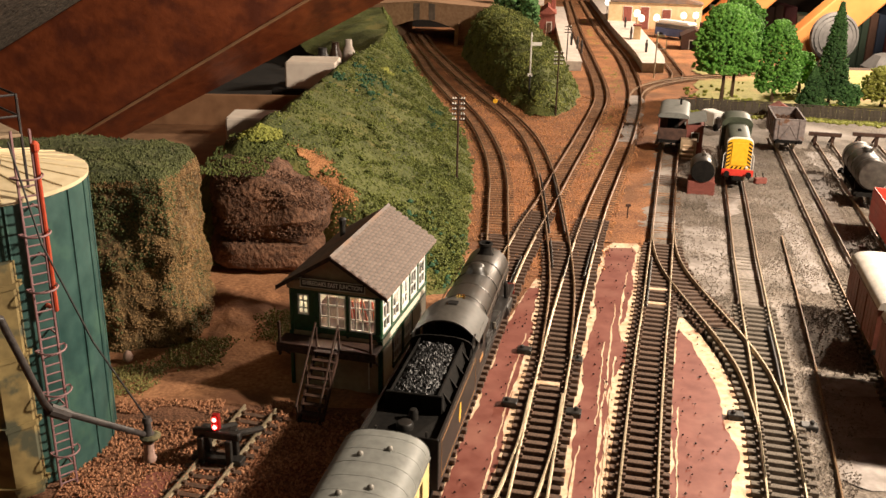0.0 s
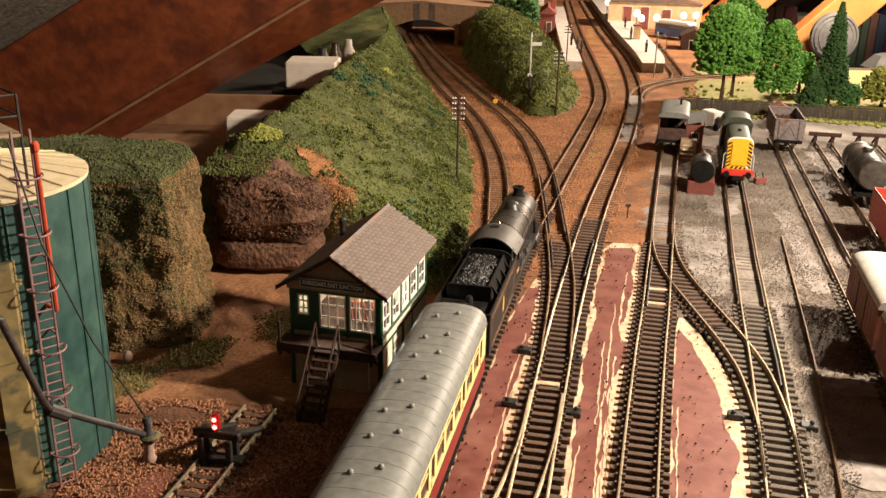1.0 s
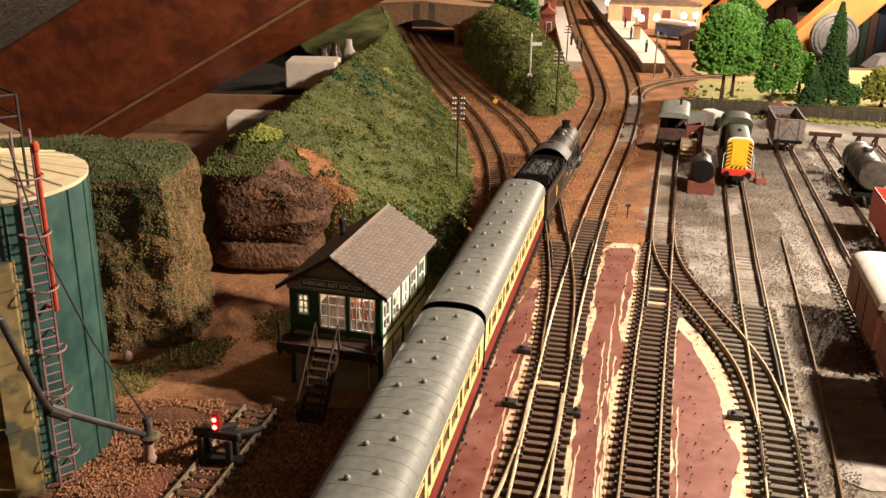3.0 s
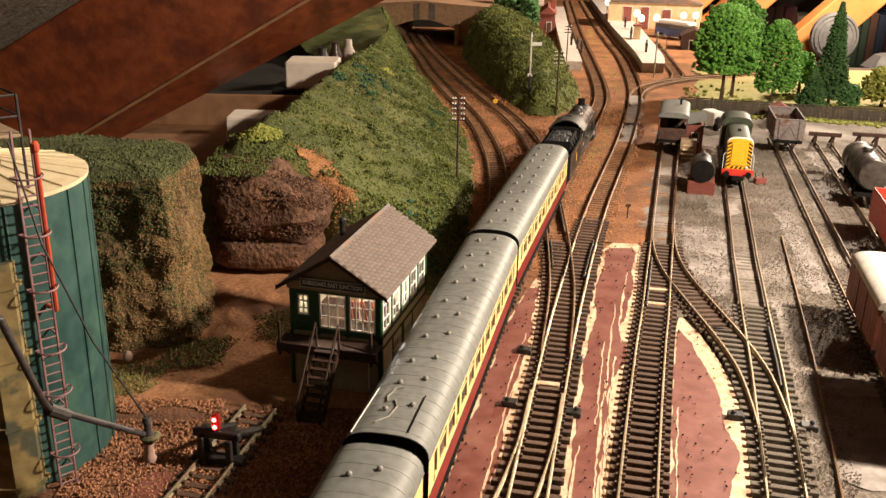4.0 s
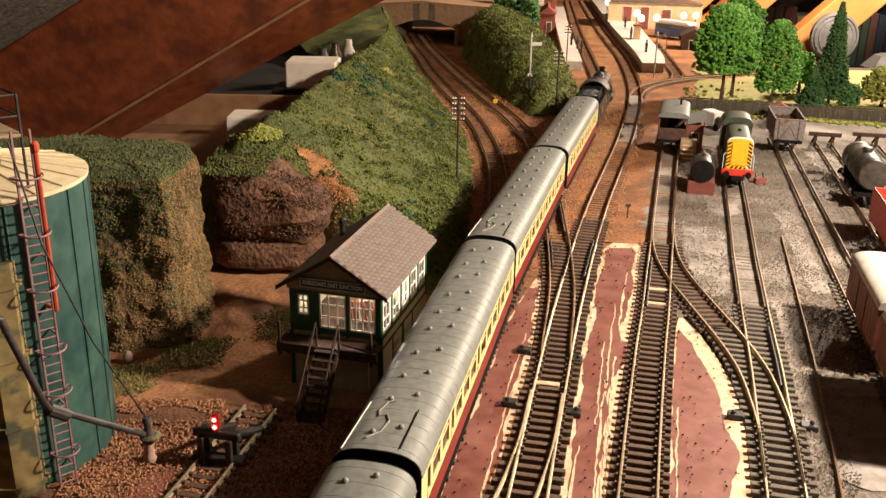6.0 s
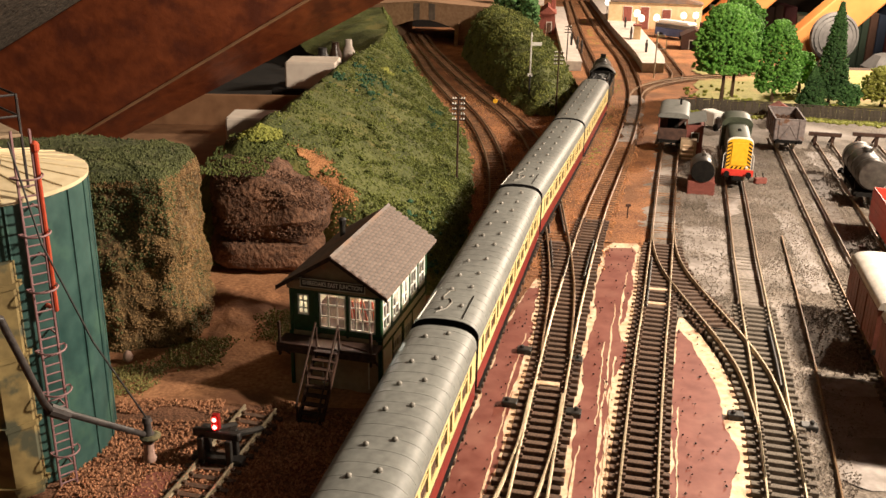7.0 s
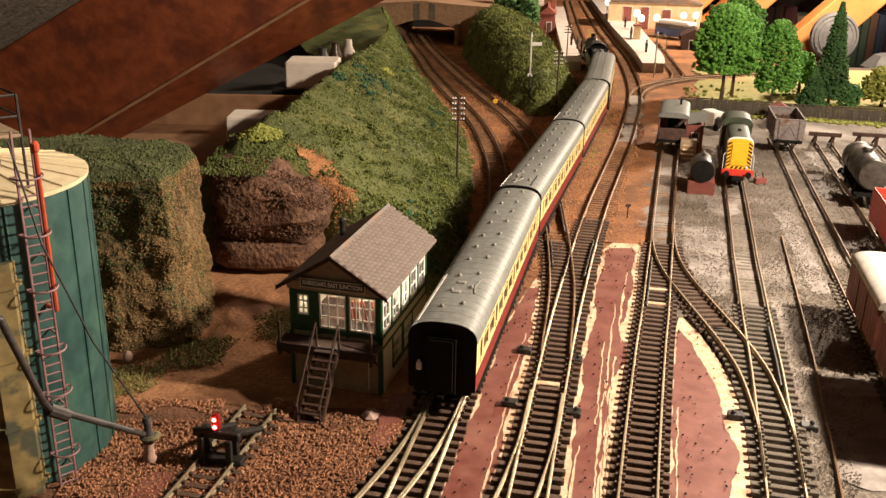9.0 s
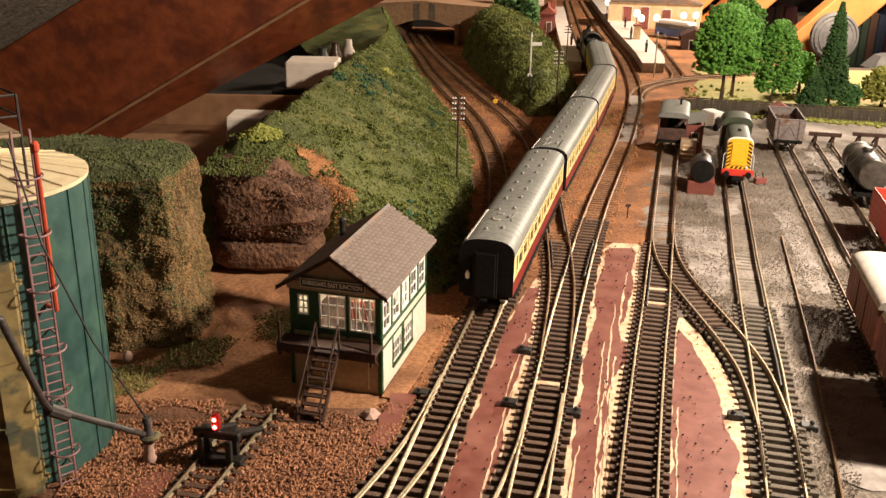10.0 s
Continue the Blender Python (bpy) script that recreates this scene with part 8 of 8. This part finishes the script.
# ---- loose ballast ----
def scatter(name, label, count, box4, material, size, ok, z=-0.0040):
    b = Build()
    made = 0
    while made < count:
        x, y = random.uniform(box4[0], box4[1]), random.uniform(box4[2], box4[3])
        made += 1
        if ok(x, y):
            r = random.uniform(*size)
            b.stone((x, y, z + 0.25 * r + random.uniform(0, 0.0004)), r)
    return tagged(part(name, b, material), label, kind="stuff")


def clear_of(routes, gap):
    tabs = [(r.p[:, 1][np.argsort(r.p[:, 1])], r.p[:, 0][np.argsort(r.p[:, 1])]) for r in routes]
    return lambda x, y: all(abs(x - np.interp(y, a, b)) > gap or y < a[0] or y > a[-1] for a, b in tabs)


scatter("loose_ballast", "loose brown ballast chips beside the buffer stop", 17000, (-0.17, -0.005, 0.28, 0.437), M_STONE, (0.0004, 0.0010), lambda x, y: x < spur_x(y) - 0.0150 and (y < 0.415 or fuzz(x, y, 1, 40) > 0), -0.0036)
scatter("earth_chips", "orange gravel lying beside the signal box and the main track", 5200, (-0.05, 0.035, 0.40, 0.70), M_STONEO, (0.0004, 0.0010), lambda x, y: -0.0205 + 0.26 * (y - 0.4474) - 0.004 + random.gauss(0, 0.003) < x < R_MAIN.x_at(y) - 0.0160, -0.0042)
scatter("moss_flock", "olive moss on the sandy earth below the cliff", 19000, (-0.20, -0.06, 0.42, 0.57), M_MOSS, (0.0004, 0.0010), lambda x, y: abs(y - np.interp(x, (-0.20, -0.155, -0.13, -0.095, -0.06), (0.435, 0.478, 0.506, 0.528, 0.545))) < 0.017 + 0.030 * fuzz(x, y, 7, 30) + random.gauss(0, 0.004), -0.0036)
far_ok = clear_of((R_MAIN, R_BRANCH_L, R_BRANCH_R, R_SECOND), 0.0075)
scatter("rusty_chips", "loose orange ballast chips round the far tracks", 15000, (-0.03, 0.25, 0.64, 1.35), M_STONEO, (0.0005, 0.0011), lambda x, y: far_ok(x, y) and x < R_SECOND.x_at(y) + 0.02, -0.0046)
scatter("track_chips", "orange ballast chips lying between the rails", 5000, (0.0, 0.25, 0.66, 1.2), M_STONEO, (0.0004, 0.0008), lambda x, y: not far_ok(x, y), -0.0038)
on_pad = lambda x, y: any(lf[0][0] < y < lf[-1][0] and np.interp(y, [p[0] for p in lf], [p[1] for p in lf]) < x < np.interp(y, [p[0] for p in rt_], [p[1] for p in rt_]) and random.random() < 0.30 + 0.9 * (fuzz(x, y, 21, 45) + 0.30) for lf, rt_ in pads)
yard_ok = clear_of((R_THIRD, R_YARD_A, R_CROSSOVER), 0.0098)
scatter("cinder_chips", "loose grey cinders in the yard", 110000, (0.17, 0.44, 0.36, 1.05), M_STONEY, (0.0003, 0.0008), lambda x, y: x < 0.49 * y + 0.015 and x > R_THIRD.x_at(y) + 0.008 and yard_ok(x, y) and not on_pad(x, y) and (fuzz(x, y, 8, 20) > -0.15 or random.random() < 0.35), -0.0044)
strip_ok = clear_of((R_MAIN, R_SECOND, R_THIRD, R_YARD_A), 0.0150)
scatter("dark_crumbs", "dark crumbs lying on the painted board", 900, (-0.01, 0.17, 0.33, 0.70), M_SOOT, (0.0003, 0.0008), lambda x, y: strip_ok(x, y) and x > R_MAIN.x_at(y) and x < R_YARD_A.x_at(y) - 0.02, -0.0045)


# ---- what moves ----
def motions():
    start = R_MAIN.s_at(0.19)
    times = (0, 0.5, 1.5, 2.5, 4, 5, 7, 8, 9, 10)
    places = (0.1330, 0.1970, 0.3270, 0.4540, 0.6390, 0.7605, 1.0090, 1.1355, 1.2650, 1.3930)
    trend = np.polyfit(times, places, 4)
    head = lambda t: start + float(np.polyval(trend, t))

    def key(ob, offset, base):
        rows = []
        for k in range(41):
            t = k * 0.25
            s = head(t) + offset
            a, b = R_MAIN.at(s + base), R_MAIN.at(s - base)
            c, d = (a + b) / 2, a - b
            rows.append((t, pose(c[0], c[1], 0, 0, 0, math.degrees(math.atan2(-d[0], d[1])))))
        walk(ob, rows)

    for k, ob in enumerate((coach_one, coach_two, coach_three, coach_four)):
        key(ob, -0.125 - 0.2585 * k, 0.0870)
    key(loco_tender, 0.0650, 0.026)
    key(loco, 0.1690, 0.030)
    for ob, y, r in SPINNERS:
        rows = []
        for k in range(151):
            t = min(10.0, k * 2 / 30)
            rows.append((t, pose(0, y, r, -math.degrees((head(t) - head(0)) / r))))
        walk(ob, rows)


motions()
